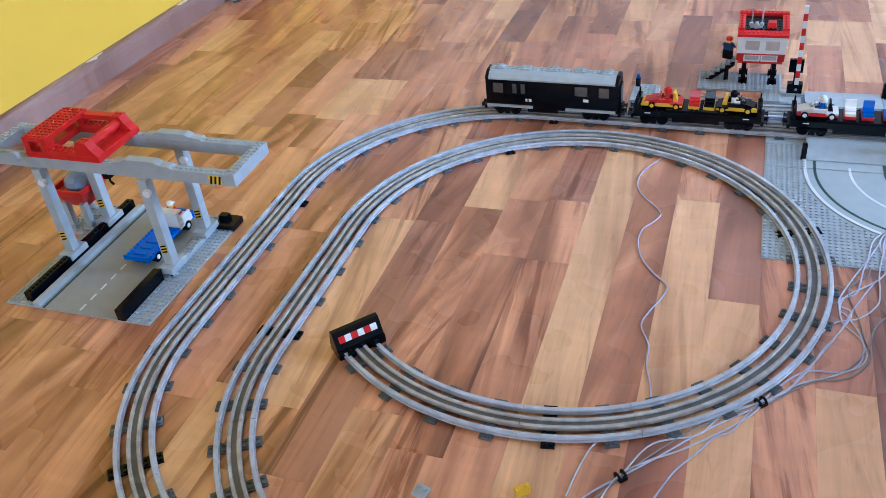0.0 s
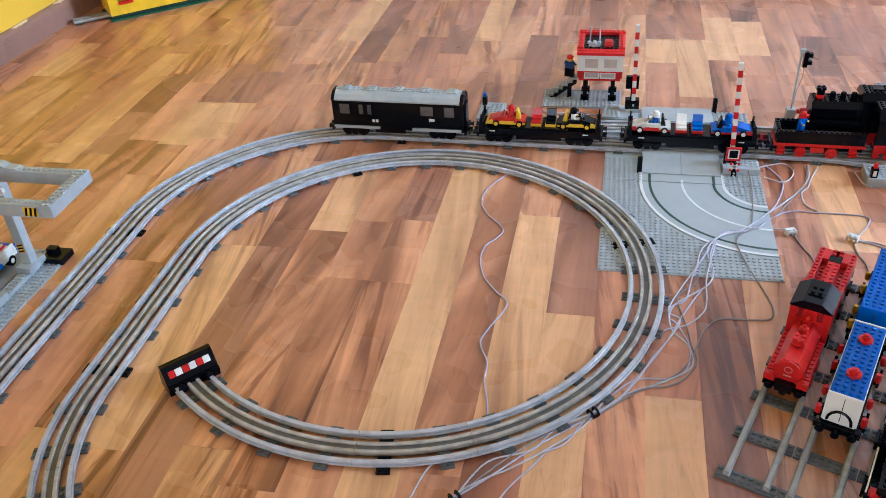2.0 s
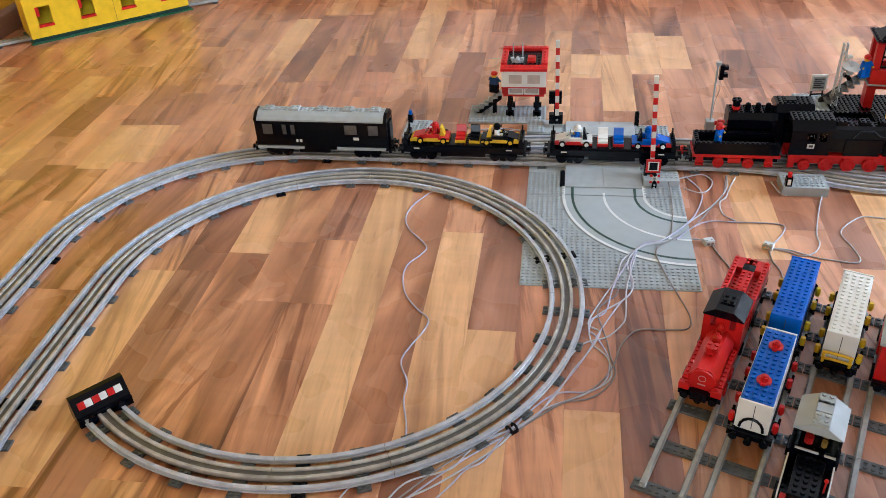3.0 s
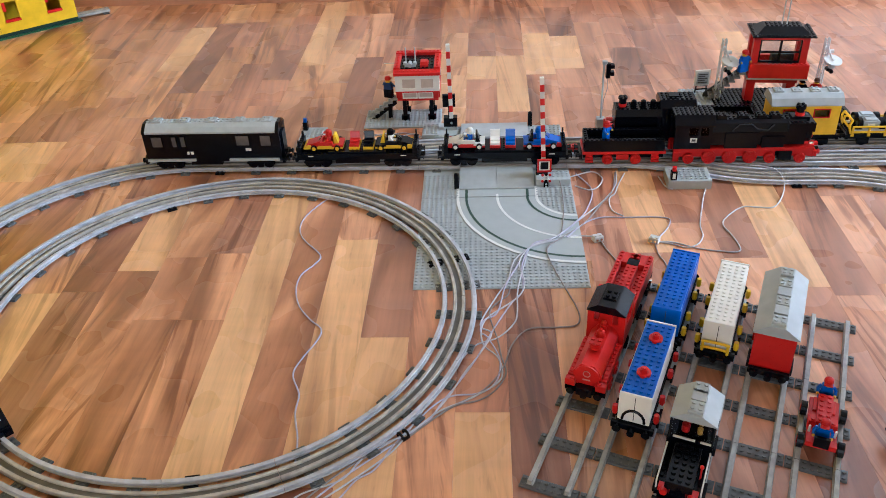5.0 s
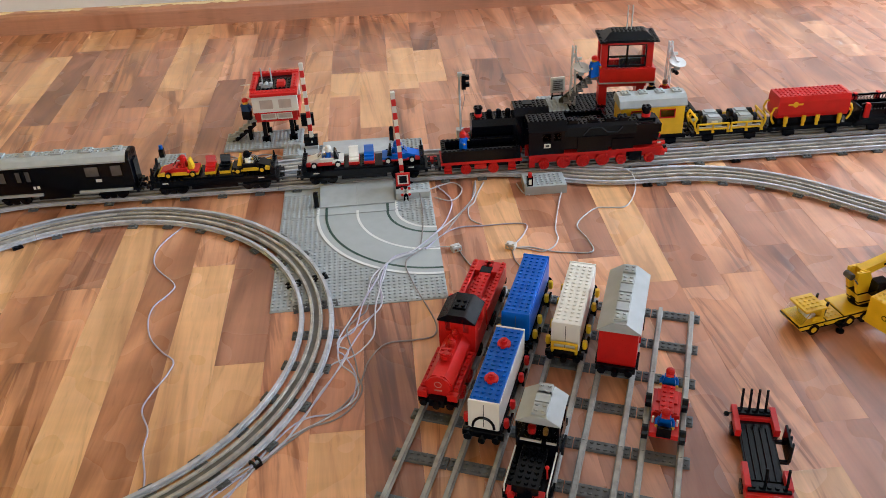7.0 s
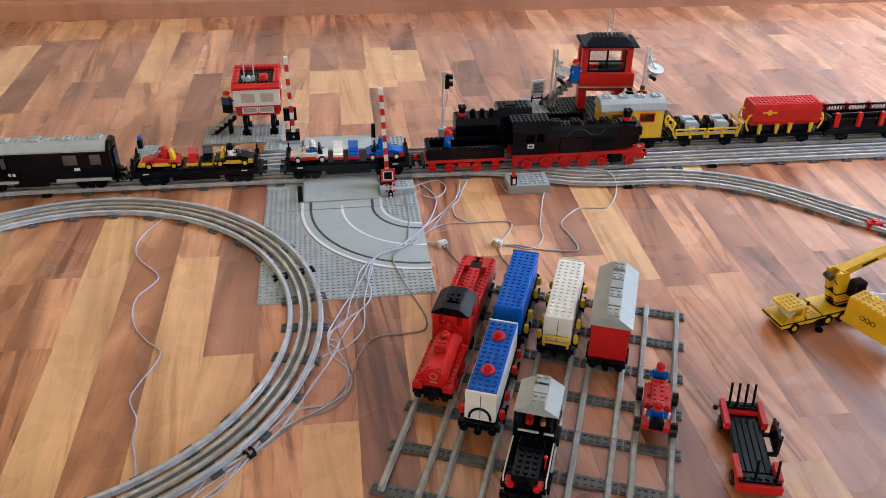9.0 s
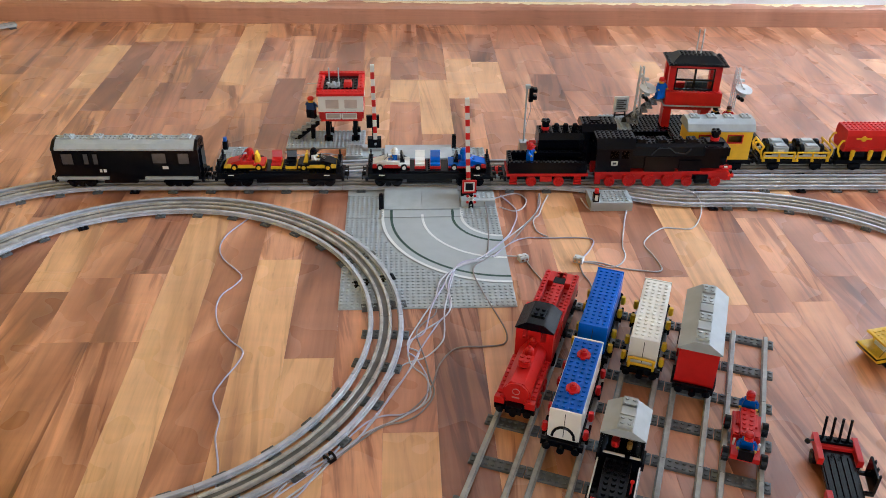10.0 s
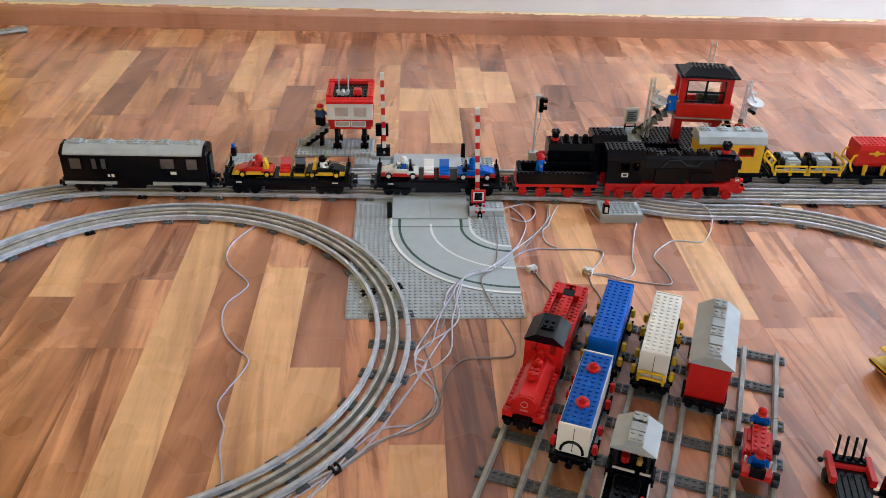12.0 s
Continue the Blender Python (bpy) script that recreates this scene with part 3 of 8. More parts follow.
def bogie(parent, x):
    """Black truck with two axles and side frames."""
    m = Mould()
    for s in (-1, 1):
        m.box(x - 0.024, s * 0.0254 - 0.0016, 0.0095, x + 0.024, s * 0.0254 + 0.0016, 0.0135)
        m.box(x - 0.0050, s * 0.0254 - 0.0016, 0.0030, x + 0.0050, s * 0.0254 + 0.0016, 0.0095)
        for k in (-0.0145, 0.0145):
            m.cyl(x + k, s * 0.0262 - 0.0032, 0.0090, 0.0034, 0.0064, 8, "y")
    m.box(x - 0.018, -0.024, 0.009, x + 0.018, 0.024, 0.0135)
    b = part("bogie", m, BLACK, parent)
    for k in (-0.0145, 0.0145):
        wheelset(b, x + k, BLACK, 0.0092)
    return b


def buffers(parent, x, side, z, mat=None, pads=None):
    """Buffer beam with two pads and a coupling magnet; side is the way it faces along x."""
    m = Mould()
    m.box(min(x, x + side * 0.005), -0.024, z - 0.004, max(x, x + side * 0.005), 0.024, z + 0.004)
    for s in (-1, 1):
        m.cyl(x + (0.005 if side > 0 else -0.010), s * 0.0165, z, 0.0032, 0.005, 10, "x")
        m.cyl(x + (0.0095 if side > 0 else -0.0110), s * 0.0165, z, 0.0048, 0.0015, 12, "x")
    b = part("buffer_beam", m, mat or BLACK, parent)
    part("coupling_magnet", Mould().cyl(x + (0.005 if side > 0 else -0.0125), 0, z - 0.002, 0.0042, 0.0075, 10, "x").box(min(x, x + side * 0.006), -0.003, z - 0.004, max(x, x + side * 0.006), 0.003, z, c=0), BLACK, b)
    return b


def doll(name, m, legs, torso, hat, label, sitting=False, head=None):
    """A small toy figure, one plain shape."""
    d = Mould()
    d.now = 0
    if sitting:
        d.box(-0.0078, -0.013, 0.0, 0.0078, 0.002, 0.0052)
        z = 0.0045
    else:
        d.box(-0.0078, -0.004, 0.0, -0.0003, 0.004, 0.0155).box(0.0003, -0.004, 0.0, 0.0078, 0.004, 0.0155)
        z = 0.0155
    d.now = 1
    d.prism([(-0.0078, z), (0.0078, z), (0.0058, z + 0.0128), (-0.0058, z + 0.0128)], -0.0038, 0.0038, "y")
    for s in (-1, 1):
        d.tube([(s * 0.0068, 0, z + 0.0112), (s * 0.0096, -0.0012, z + 0.007), (s * 0.0092, -0.0055, z + 0.0040)], 0.0020, 6)
    d.now = 2
    for s in (-1, 1):
        d.ball(s * 0.0092, -0.0066, z + 0.0034, 0.0020, 6, 4)
    d.cyl(0, 0, z + 0.0130, 0.0046, 0.0078, 12)
    d.cyl(0, 0, z + 0.0208, 0.0026, 0.0012, 8)
    d.now = 3
    d.cyl(0, 0, z + 0.0175, 0.0054, 0.0032, 12).ball(0, 0, z + 0.0207, 0.0053, 12, 6, 0.65)
    d.box(-0.0046, -0.0088, z + 0.0175, 0.0046, -0.003, z + 0.0186)
    if head:
        d.cyl(0, 0.0004, z + 0.0128, 0.0062, 0.0060, 12)
    return solid(name, d, (legs, torso, SKIN, hat), m, label, "toy figure", "toy figures")


def on_main(x, dx=0, dy=0, dz=0, rz=0):
    return pose(x, main_y(x), RAIL_TOP, 0, 0, -1.15) @ pose(dx, dy, dz, 0, 0, rz)


def on_rear(x, dx=0, dy=0, dz=0, rz=0):
    return pose(x, main_y(x) + 0.064, RAIL_TOP - 0.0006, 0, 0, -1.15) @ pose(dx, dy, dz, 0, 0, rz)


def on_yard(k, u, dx=0, dy=0, dz=0, rz=0):
    """On siding k; local x runs away from the viewer's end."""
    return YARD @ pose(VT[k], u, RAIL_TOP, 0, 0, 90) @ pose(dx, dy, dz, 0, 0, rz)


PANE = GLASS
# opaque coach panes; the pale reflection on clear ones is put into the colour
REFLECT_PANE = plastic("reflection_toned_pane", (0.14, 0.13, 0.125), 0.10, 0.3)

# ---- the train on the main track ----
def luggage_coach():
    L = 0.1235
    t = thing("luggage_coach", on_main(-0.3775), "black toy train coach with a pale grey roof on the track", "toy train wagon", "main train")
    m = Mould().box(-L, -0.0225, 0.0135, L, 0.0225, 0.0185)
    for s in (-1, 1):
        m.box(-0.045, s * 0.017 - 0.004, 0.006, 0.012, s * 0.017 + 0.004, 0.0135)
    part("underframe", m, BLACK, t)
    for x in (-0.083, 0.083):
        bogie(t, x)
    for s in (-1, 1):
        buffers(t, s * L, s, 0.014)
    z0, z1 = 0.0185, 0.0705
    holes = [(-0.110, -0.090, 0.042, 0.063), (-0.073, -0.064, 0.042, 0.063), (-0.057, -0.048, 0.042, 0.063), (0.044, 0.068, 0.044, 0.064), (0.088, 0.107, 0.043, 0.064)]
    for s in (-1, 1):
        b = part("side_wall", panel(Mould(), -L, L, z0, z1, min(s * 0.0195, s * 0.0235), max(s * 0.0195, s * 0.0235), holes), BLACK, t)
        for xa, xb, za, zb in holes:
            f = Mould()
            y0, y1 = sorted((s * 0.0228, s * 0.0246))
            for q in ((xa - 0.0012, y0, za - 0.0012, xb + 0.0012, y1, za), (xa - 0.0012, y0, zb, xb + 0.0012, y1, zb + 0.0012), (xa - 0.0012, y0, za, xa, y1, zb), (xb, y0, za, xb + 0.0012, y1, zb)):
                f.box(*q, c=0)
            part("window_frame", f, BLACK, b)
            part("window_pane", Mould().box(xa, s * 0.0205 - 0.0004, za, xb, s * 0.0205 + 0.0004, zb, c=0), REFLECT_PANE, b, "cloudy clear pane")
        for x in (-0.030, 0.030):
            part("door_seam", Mould().box(x - 0.0004, *sorted((s * 0.0230, s * 0.0239))[:1], z0 + 0.001, x + 0.0004, sorted((s * 0.0230, s * 0.0239))[1], z1 - 0.002, c=0), BLACK, b)
        for x0, x1 in ((-0.122, -0.034), (0.028, 0.119)):
            part("step_board", Mould().box(x0, min(s * 0.0235, s * 0.0275), 0.0160, x1, max(s * 0.0235, s * 0.0275), 0.0205), GREY, t, "pale grey step board")
    for s in (-1, 1):
        x0, x1 = sorted((s * (L - 0.004), s * L))
        part("end_wall", Mould().prism([(-0.0195, z0), (0.0195, z0), (0.0195, z1), (0.010, z1 + 0.0120), (-0.010, z1 + 0.0120), (-0.0195, z1)], x0, x1).box(min(s * L, s * (L + 0.003)), -0.011, z0, max(s * L, s * (L + 0.003)), 0.011, z1 - 0.006), BLACK, t)
    # lettering too small to read
    for x, z, w in ((-0.048, 0.0285, 0.004), (-0.0415, 0.0285, 0.005), (0.060, 0.0345, 0.010)):
        part("white_marking", Mould().box(x, -0.0242, z, x + w, -0.0236, z + 0.0055, c=0), WHITE, t, "small white marking")
    r = Mould()
    prof = [(-0.0250, z1 - 0.001), (0.0250, z1 - 0.001), (0.0250, z1 + 0.002), (0.0175, z1 + 0.0085), (0.0090, z1 + 0.0130), (-0.0090, z1 + 0.0130), (-0.0175, z1 + 0.0085), (-0.0250, z1 + 0.002)]
    r.prism(prof, -L + 0.006, L - 0.006)
    r.studs(-15 * S, -S, 30, 2, z1 + 0.0130, n=6)
    roof = part("roof", r, GREY, t, "pale grey studded roof")
    for k in range(5):
        x = -0.100 + k * 0.050
        part("roof_vent", Mould().box(x - 0.009, -0.009, z1 + 0.0130, x + 0.009, 0.009, z1 + 0.0160).studs(x - 0.008, -0.008, 2, 2, z1 + 0.0160, n=6), GREY, roof)
    for s in (-1, 1):
        part("end_arch", Mould().prism([(p * 1.02, q) for p, q in prof], *sorted((s * (L - 0.006), s * L))), BLACK, t)


luggage_coach()


def flat_wagon(x):
    L = 0.1075
    t = thing("flat_wagon", on_main(x), "black toy flat wagon with end posts carrying race cars", "toy train wagon", "main train")
    m = Mould().box(-L, -0.0235, 0.0140, L, 0.0235, 0.0200).box(-L, -0.0265, 0.0200, L, 0.0265, 0.0270).box(-0.052, -0.0235, 0.0270, 0.052, 0.0235, 0.0302)
    m.studs(-13 * S, -3 * S, 26, 6, 0.0270, n=6, keep=lambda i, j: not 6 <= i <= 19)
    m.studs(-1.5 * S, -3 * S, 3, 6, 0.0302, n=6)
    part("deck", m, BLACK, t)
    part("side_gear", Mould().box(-0.040, -0.0235, 0.0075, 0.040, -0.019, 0.0140).box(-0.040, 0.019, 0.0075, 0.040, 0.0235, 0.0140), BLACK, t)
    for k in (-0.072, 0.072):
        bogie(t, k)
    for s in (-1, 1):
        buffers(t, s * L, s, 0.0155)
        e = Mould().box(min(s * (L - 0.008), s * L), -0.0250, 0.0270, max(s * (L - 0.008), s * L), 0.0250, 0.0400)
        e.studs(min(s * (L - 0.008), s * L), -3 * S, 1, 6, 0.0400, n=6)
        board = part("end_board", e, BLACK, t)
        for y in (-0.020, 0.020):
            part("hand_wheel", Mould().tube([(s * (L - 0.004), y + 0.0045 * math.cos(a * 0.785), 0.0455 + 0.0055 * math.sin(a * 0.785)) for a in range(9)], 0.0013, 6), BLACK, board)
        part("white_marking", Mould().box(s * 0.083 - 0.005, -0.0270, 0.0225, s * 0.083 + 0.005, -0.0264, 0.0245, c=0), WHITE, t, "small white marking")
    return t


flat_wagon(-0.1185)
flat_wagon(0.1435)


def race_car(m, body, trim, hub, label, stripe=None):
    """Low open racing car facing +x: nose wedge, cockpit, side pods, four wheels."""
    c = thing("race_car", m, label, "toy race car", "race cars on the wagons")
    part("chassis", Mould().box(-0.030, -0.0158, 0.0032, 0.036, 0.0158, 0.0068).prism([(0.0280, 0.0032), (0.0410, 0.0032), (0.0410, 0.0062), (0.0330, 0.0100), (0.0280, 0.0100)], -0.0160, 0.0160, "y"), trim, c)
    b = Mould().prism([(0.036, 0.0068), (0.036, 0.0095), (0.012, 0.0165), (0.008, 0.0165), (0.008, 0.0068)][::-1], -0.0120, 0.0120, "y")
    b.box(-0.030, -0.0155, 0.0068, -0.012, 0.0155, 0.0105).box(-0.012, -0.0155, 0.0068, 0.010, -0.0105, 0.0160).box(-0.012, 0.0105, 0.0068, 0.010, 0.0155, 0.0160)
    part("body", b, body, c)
    part("windscreen", Mould().prism([(0.0180, 0.0140), (0.0090, 0.0225), (0.0080, 0.0225), (0.0165, 0.0140)][::-1], -0.008, 0.008, "y"), GLASS, c, "clear sloping windscreen")
    part("roll_bar", Mould().prism([(-0.013, 0.0068), (-0.0225, 0.0068), (-0.0165, 0.0270), (-0.0135, 0.0270)][::-1], -0.008, 0.008, "y"), BLACK if body in (WHITE, BLUE) else trim, c)
    for s in (-0.0158, 0.0158):
        part("side_stripe", Mould().box(-0.010, s - 0.0004, 0.0068, 0.014, s + 0.0004, 0.0098, c=0), stripe or trim, c)
    for x in (-0.020, 0.022):
        for s in (-1, 1):
            w = part("wheel", Mould().cyl(x, s * 0.0150 - (0.0042 if s < 0 else -0.0006), 0.0056, 0.0056, 0.0036, 14, "y"), BLACK, c)
            part("hub", Mould().cyl(x, s * 0.0192 - (0.0008 if s < 0 else 0), 0.0056, 0.0036, 0.0008, 12, "y"), hub, w)
    return c


def spare_seat(m, mat, plate, label):
    t = thing("engine_block", m, label, "toy engine block", "engine blocks beside the race cars")
    part("base_plate", Mould().box(-0.0095, -0.0155, 0, 0.0095, 0.0155, 0.0064), plate, t)
    part("seat_piece", Mould().box(-0.0085, -0.0140, 0.0064, 0.0085, 0.0140, 0.0110).prism([(-0.0060, 0.0110), (0.0100, 0.0110), (0.0125, 0.0255), (0.0085, 0.0255), (0.0050, 0.0150), (-0.0060, 0.0135)], -0.0085, 0.0085, "x"), mat, t)


DECK = 0.0287
race_car(on_main(-0.1740, dz=DECK, rz=180), RED, YELLOW, YELLOW, "red and yellow toy race car on a black flat wagon")
spare_seat(on_main(-0.1240, dz=DECK), RED, YELLOW, "red seat block on a yellow plate")
spare_seat(on_main(-0.0985, dz=DECK), BLACK, YELLOW, "black seat block on a yellow plate")
race_car(on_main(-0.0560, dz=DECK), BLACK, YELLOW, YELLOW, "black and yellow toy race car on a black flat wagon")
race_car(on_main(0.0790, dz=DECK, rz=180), WHITE, RED, WHITE, "white and red toy race car on a black flat wagon")
spare_seat(on_main(0.1270, dz=DECK), WHITE, RED, "white seat block on a red plate")
spare_seat(on_main(0.1540, dz=DECK), BLUE, RED, "blue seat block on a red plate")
race_car(on_main(0.2070, dz=DECK), BLUE, RED, WHITE, "blue toy race car with red trim on a black flat wagon", BLUE)
doll("toy_driver", on_main(-0.1700, dx=0.0, dz=DECK + 0.0068, rz=-90), RED, RED, RED, "red helmeted toy driver seated in a race car", True, True)
doll("toy_driver", on_main(-0.0590, dz=DECK + 0.0068, rz=90), WHITE, WHITE, BLACK, "white toy driver with a black helmet in a race car", True, True)
doll("toy_driver", on_main(0.0830, dz=DECK + 0.0068, rz=-90), BLUE, BLUE, WHITE, "blue toy driver with a white helmet in a race car", True, True)
doll("toy_driver", on_main(0.2040, dz=DECK + 0.0068, rz=90), BLUE, BLUE, BLUE, "blue toy driver with a blue helmet in a race car", True, True)


def spoked_wheel(parent, x, s, r, mat, y=0.0225):
    """A driving wheel: rim, hub and a raised ring."""
    y0 = s * y
    m = Mould().cyl(x, min(y0, y0 - s * 0.0050), r, r, 0.0050, 20, "y")
    out = y0 if s > 0 else y0 - 0.0008
    w = part("wheel", m, mat, parent)
    ring = Mould()
    ring.tube([(x + (r - 0.0014) * math.cos(a * 0.3927), out + s * 0.0004, r + (r - 0.0014) * math.sin(a * 0.3927)) for a in range(17)], 0.0011, 5)
    for a in range(4):
        ring.tube([(x + (r - 0.002) * math.cos(a * 0.785), out + s * 0.0003, r + (r - 0.002) * math.sin(a * 0.785)), (x - (r - 0.002) * math.cos(a * 0.785), out + s * 0.0003, r - (r - 0.002) * math.sin(a * 0.785))], 0.0009, 4)
    part("rim", ring, mat, w)
    part("hub", Mould().cyl(x, min(out, out + s * 0.0014), r, r * 0.32, 0.0014, 10, "y"), mat, w)


def big_tender():
    L = 0.070
    t = thing("tender", on_main(0.3515), "black open-topped toy tender on a red chassis with red wheels", "toy tender", "main train")
    part("chassis", Mould().box(-L - 0.002, -0.0255, 0.0205, L + 0.002, 0.0255, 0.0260), RED, t, "red chassis")
    part("frame", Mould().box(-L, -0.0150, 0.0090, L, 0.0150, 0.0206), BLACK, t)
    for s in (-1, 1):
        for x in (-0.028, 0.021):
            spoked_wheel(t, x, s, 0.0095, RED, 0.0240)
        part("axle_box", Mould().box(-0.013, min(s * 0.0225, s * 0.0270), 0.0110, 0.008, max(s * 0.0225, s * 0.0270), 0.0195), RED, t)
        for x in (-0.060, 0.054):
            part("step", Mould().box(x - 0.007, min(s * 0.022, s * 0.0285), 0.0060, x + 0.007, max(s * 0.022, s * 0.0285), 0.0085).box(x - 0.007, min(s * 0.022, s * 0.0275), 0.0120, x + 0.007, max(s * 0.022, s * 0.0275), 0.0145).box(x - 0.006, min(s * 0.022, s * 0.024), 0.0060, x + 0.006, max(s * 0.022, s * 0.024), 0.0195), RED, t)
        part("side_wall", Mould().box(-L + 0.001, min(s * 0.0175, s * 0.0255), 0.0262, L - 0.001, max(s * 0.0175, s * 0.0255), 0.0470).studs(-8.5 * S, (-3 if s < 0 else 2) * S + s * 0.0015, 17, 1, 0.0470), BLACK, t)
        part("end_wall", Mould().box(min(s * (L - 0.008), s * L), -0.0174, 0.0262, max(s * (L - 0.008), s * L), 0.0174, 0.0470).studs(min(s * (L - 0.008), s * L), -2 * S, 1, 4, 0.0470), BLACK, t)
    part("bunker_floor", Mould().box(-L + 0.008, -0.0174, 0.0262, L - 0.008, 0.0174, 0.0345).studs(-7 * S, -2 * S, 14, 4, 0.0345, n=6), BLACK, t)
    buffers(t, -L - 0.002, -1, 0.0150)


big_tender()
doll("toy_fireman", on_main(0.3210, dz=0.0362, dy=-0.004, rz=60), BLUE, BLUE, RED, "blue toy figure with a red cap standing in the tender", head=True)


def big_engine():
    t = thing("steam_engine", on_main(0.5620), "large black toy steam engine with red wheels and chassis", "toy locomotive", "main train")
    c = Mould().box(-0.126, -0.0245, 0.0235, 0.030, 0.0245, 0.0290).box(0.030, -0.0245, 0.0240, 0.062, 0.0245, 0.0300)
    c.box(0.062, -0.0245, 0.0240, 0.112, 0.0245, 0.0290)
    c.studs(-0.030, -0.0240, 11, 1, 0.0290, n=6).studs(-0.030, 0.0160, 11, 1, 0.0290, n=6)
    part("chassis", c, RED, t, "red chassis")
    part("frame", Mould().box(-0.122, -0.0150, 0.0100, 0.112, 0.0150, 0.0236), BLACK, t)
    for s in (-1, 1):
        part("side_frame", Mould().box(-0.118, min(s * 0.0152, s * 0.0186), 0.0110, 0.050, max(s * 0.0152, s * 0.0186), 0.0234).box(0.078, min(s * 0.0152, s * 0.0186), 0.0110, 0.110, max(s * 0.0152, s * 0.0186), 0.0238), RED, t)
        for x, r in ((-0.099, 0.0095), (-0.064, 0.0122), (-0.029, 0.0122), (0.006, 0.0122), (0.040, 0.0095), (0.091, 0.0095)):
            spoked_wheel(t, x, s, r, RED, 0.0245)
        part("cylinder_block", Mould().box(0.054, min(s * 0.0165, s * 0.0262), 0.0070, 0.076, max(s * 0.0165, s * 0.0262), 0.0238), BLACK, t, "black cylinder block")
        part("front_plate", Mould().prism([(0.112, 0.0110), (0.112, 0.0340), (0.100, 0.0340), (0.072, 0.0260), (0.072, 0.0190)][::-1], min(s * 0.0175, s * 0.0230), max(s * 0.0175, s * 0.0230), "y"), RED, t)
        part("cab_step", Mould().box(-0.126, min(s * 0.020, s * 0.0265), 0.0060, -0.116, max(s * 0.020, s * 0.0265), 0.0235), RED, t)
    fb = Mould().box(0.112, -0.0250, 0.0130, 0.118, 0.0250, 0.0230)
    for s in (-1, 1):
        fb.cyl(0.118, s * 0.0165, 0.018, 0.0030, 0.005, 10, "x").cyl(0.1225, s * 0.0165, 0.018, 0.0046, 0.0016, 12, "x")
        fb.cyl(0.112, s * 0.0145, 0.0330, 0.0040, 0.007, 10, "x")
    part("buffer_beam", fb, RED, t)
    part("coupling_magnet", Mould().cyl(0.118, 0, 0.0150, 0.0040, 0.010, 10, "x"), BLACK, t)
    # cab
    z0, z1 = 0.0292, 0.0815
    hole = [(-0.103, -0.088, 0.0545, 0.0690), (-0.083, -0.070, 0.0545, 0.0690)]
    for s in (-1, 1):
        side = part("cab_side", panel(Mould(), -0.127, -0.064, z0, z1 - 0.010, min(s * 0.0195, s * 0.0250), max(s * 0.0195, s * 0.0250), hole), BLACK, t)
        for xa, xb, za, zb in hole:
            part("window_pane", Mould().box(xa, s * 0.0222 - 0.0004, za, xb, s * 0.0222 + 0.0004, zb, c=0), PANE, side, "clear pane")
        part("number_plate", Mould().box(-0.1000, min(s * 0.0250, s * 0.0258), 0.0420, -0.0885, max(s * 0.0250, s * 0.0258), 0.0500, c=0.0003), WHITE, side, "small white square emblem")
        part("plate_mark", Mould().box(-0.0975, min(s * 0.0257, s * 0.0261), 0.0440, -0.0910, max(s * 0.0257, s * 0.0261), 0.0480, c=0), DARK, side)
    part("cab_front", Mould().box(-0.070, -0.0194, z0, -0.064, 0.0194, z1 - 0.010), BLACK, t)
    roof = Mould().prism([(-0.0265, z1 - 0.010), (0.0265, z1 - 0.010), (0.0265, z1 - 0.008), (0.0160, z1 + 0.0080), (-0.0160, z1 + 0.0080), (-0.0265, z1 - 0.008)], -0.128, -0.060)
    roof.studs(-0.126, -2 * S, 8, 4, z1 + 0.0080, n=6)
    part("cab_roof", roof, BLACK, t)
    # boiler
    prof = [(0.0205, 0.034), (0.0205, 0.058), (0.0150, 0.072), (0.0085, 0.0765), (-0.0085, 0.0765), (-0.0150, 0.072), (-0.0205, 0.058), (-0.0205, 0.034)]
    b = Mould().prism(prof, -0.064, 0.095)
    b.studs(-0.060, -S, 19, 2, 0.0765, n=6)
    boiler = part("boiler", b, BLACK, t)
    part("firebox", Mould().box(-0.040, -0.0240, 0.029, 0.015, 0.0240, 0.058).box(0.022, -0.0235, 0.030, 0.060, 0.0235, 0.050), BLACK, t)
    part("smokebox", Mould().cyl(0.095, 0, 0.053, 0.0215, 0.010, 16, "x").box(0.064, -0.0225, 0.058, 0.108, 0.0225, 0.0740).studs(0.066, -3 * S + 0.0005, 5, 1, 0.0740, n=6).studs(0.066, 2 * S - 0.0005, 5, 1, 0.0740, n=6).box(0.070, -0.0100, 0.0740, 0.100, 0.0100, 0.0800), BLACK, t)
    part("red_ring", Mould().cyl(0.085, 0, 0.0800, 0.0078, 0.0060, 14), RED, boiler, "red band under the chimney")
    part("chimney", Mould().cyl(0.085, 0, 0.0860, 0.0066, 0.0060, 14).cyl(0.085, 0, 0.0920, 0.0084, 0.0060, 14).studs(0.077, -S, 2, 2, 0.0980, n=6), BLACK, boiler)
    for x in (-0.046, -0.010, 0.020, 0.044):
        part("dome", Mould().box(x - 0.008, -0.008, 0.0765, x + 0.008, 0.008, 0.0830).studs(x - 0.008, -0.008, 2, 2, 0.0830, n=6), BLACK, boiler)
    for y in (-0.0175, 0.0175):
        part("pipe", Mould().tube([(-0.030, y * 1.2, 0.060), (-0.018, y, 0.071), (0.002, y * 1.05, 0.0720), (0.012, y * 1.2, 0.064), (0.030, y * 1.2, 0.0620), (0.040, y * 1.05, 0.0710)], 0.0015, 6), plastic("black_hose", (0.020, 0.023, 0.030), 0.18), boiler)
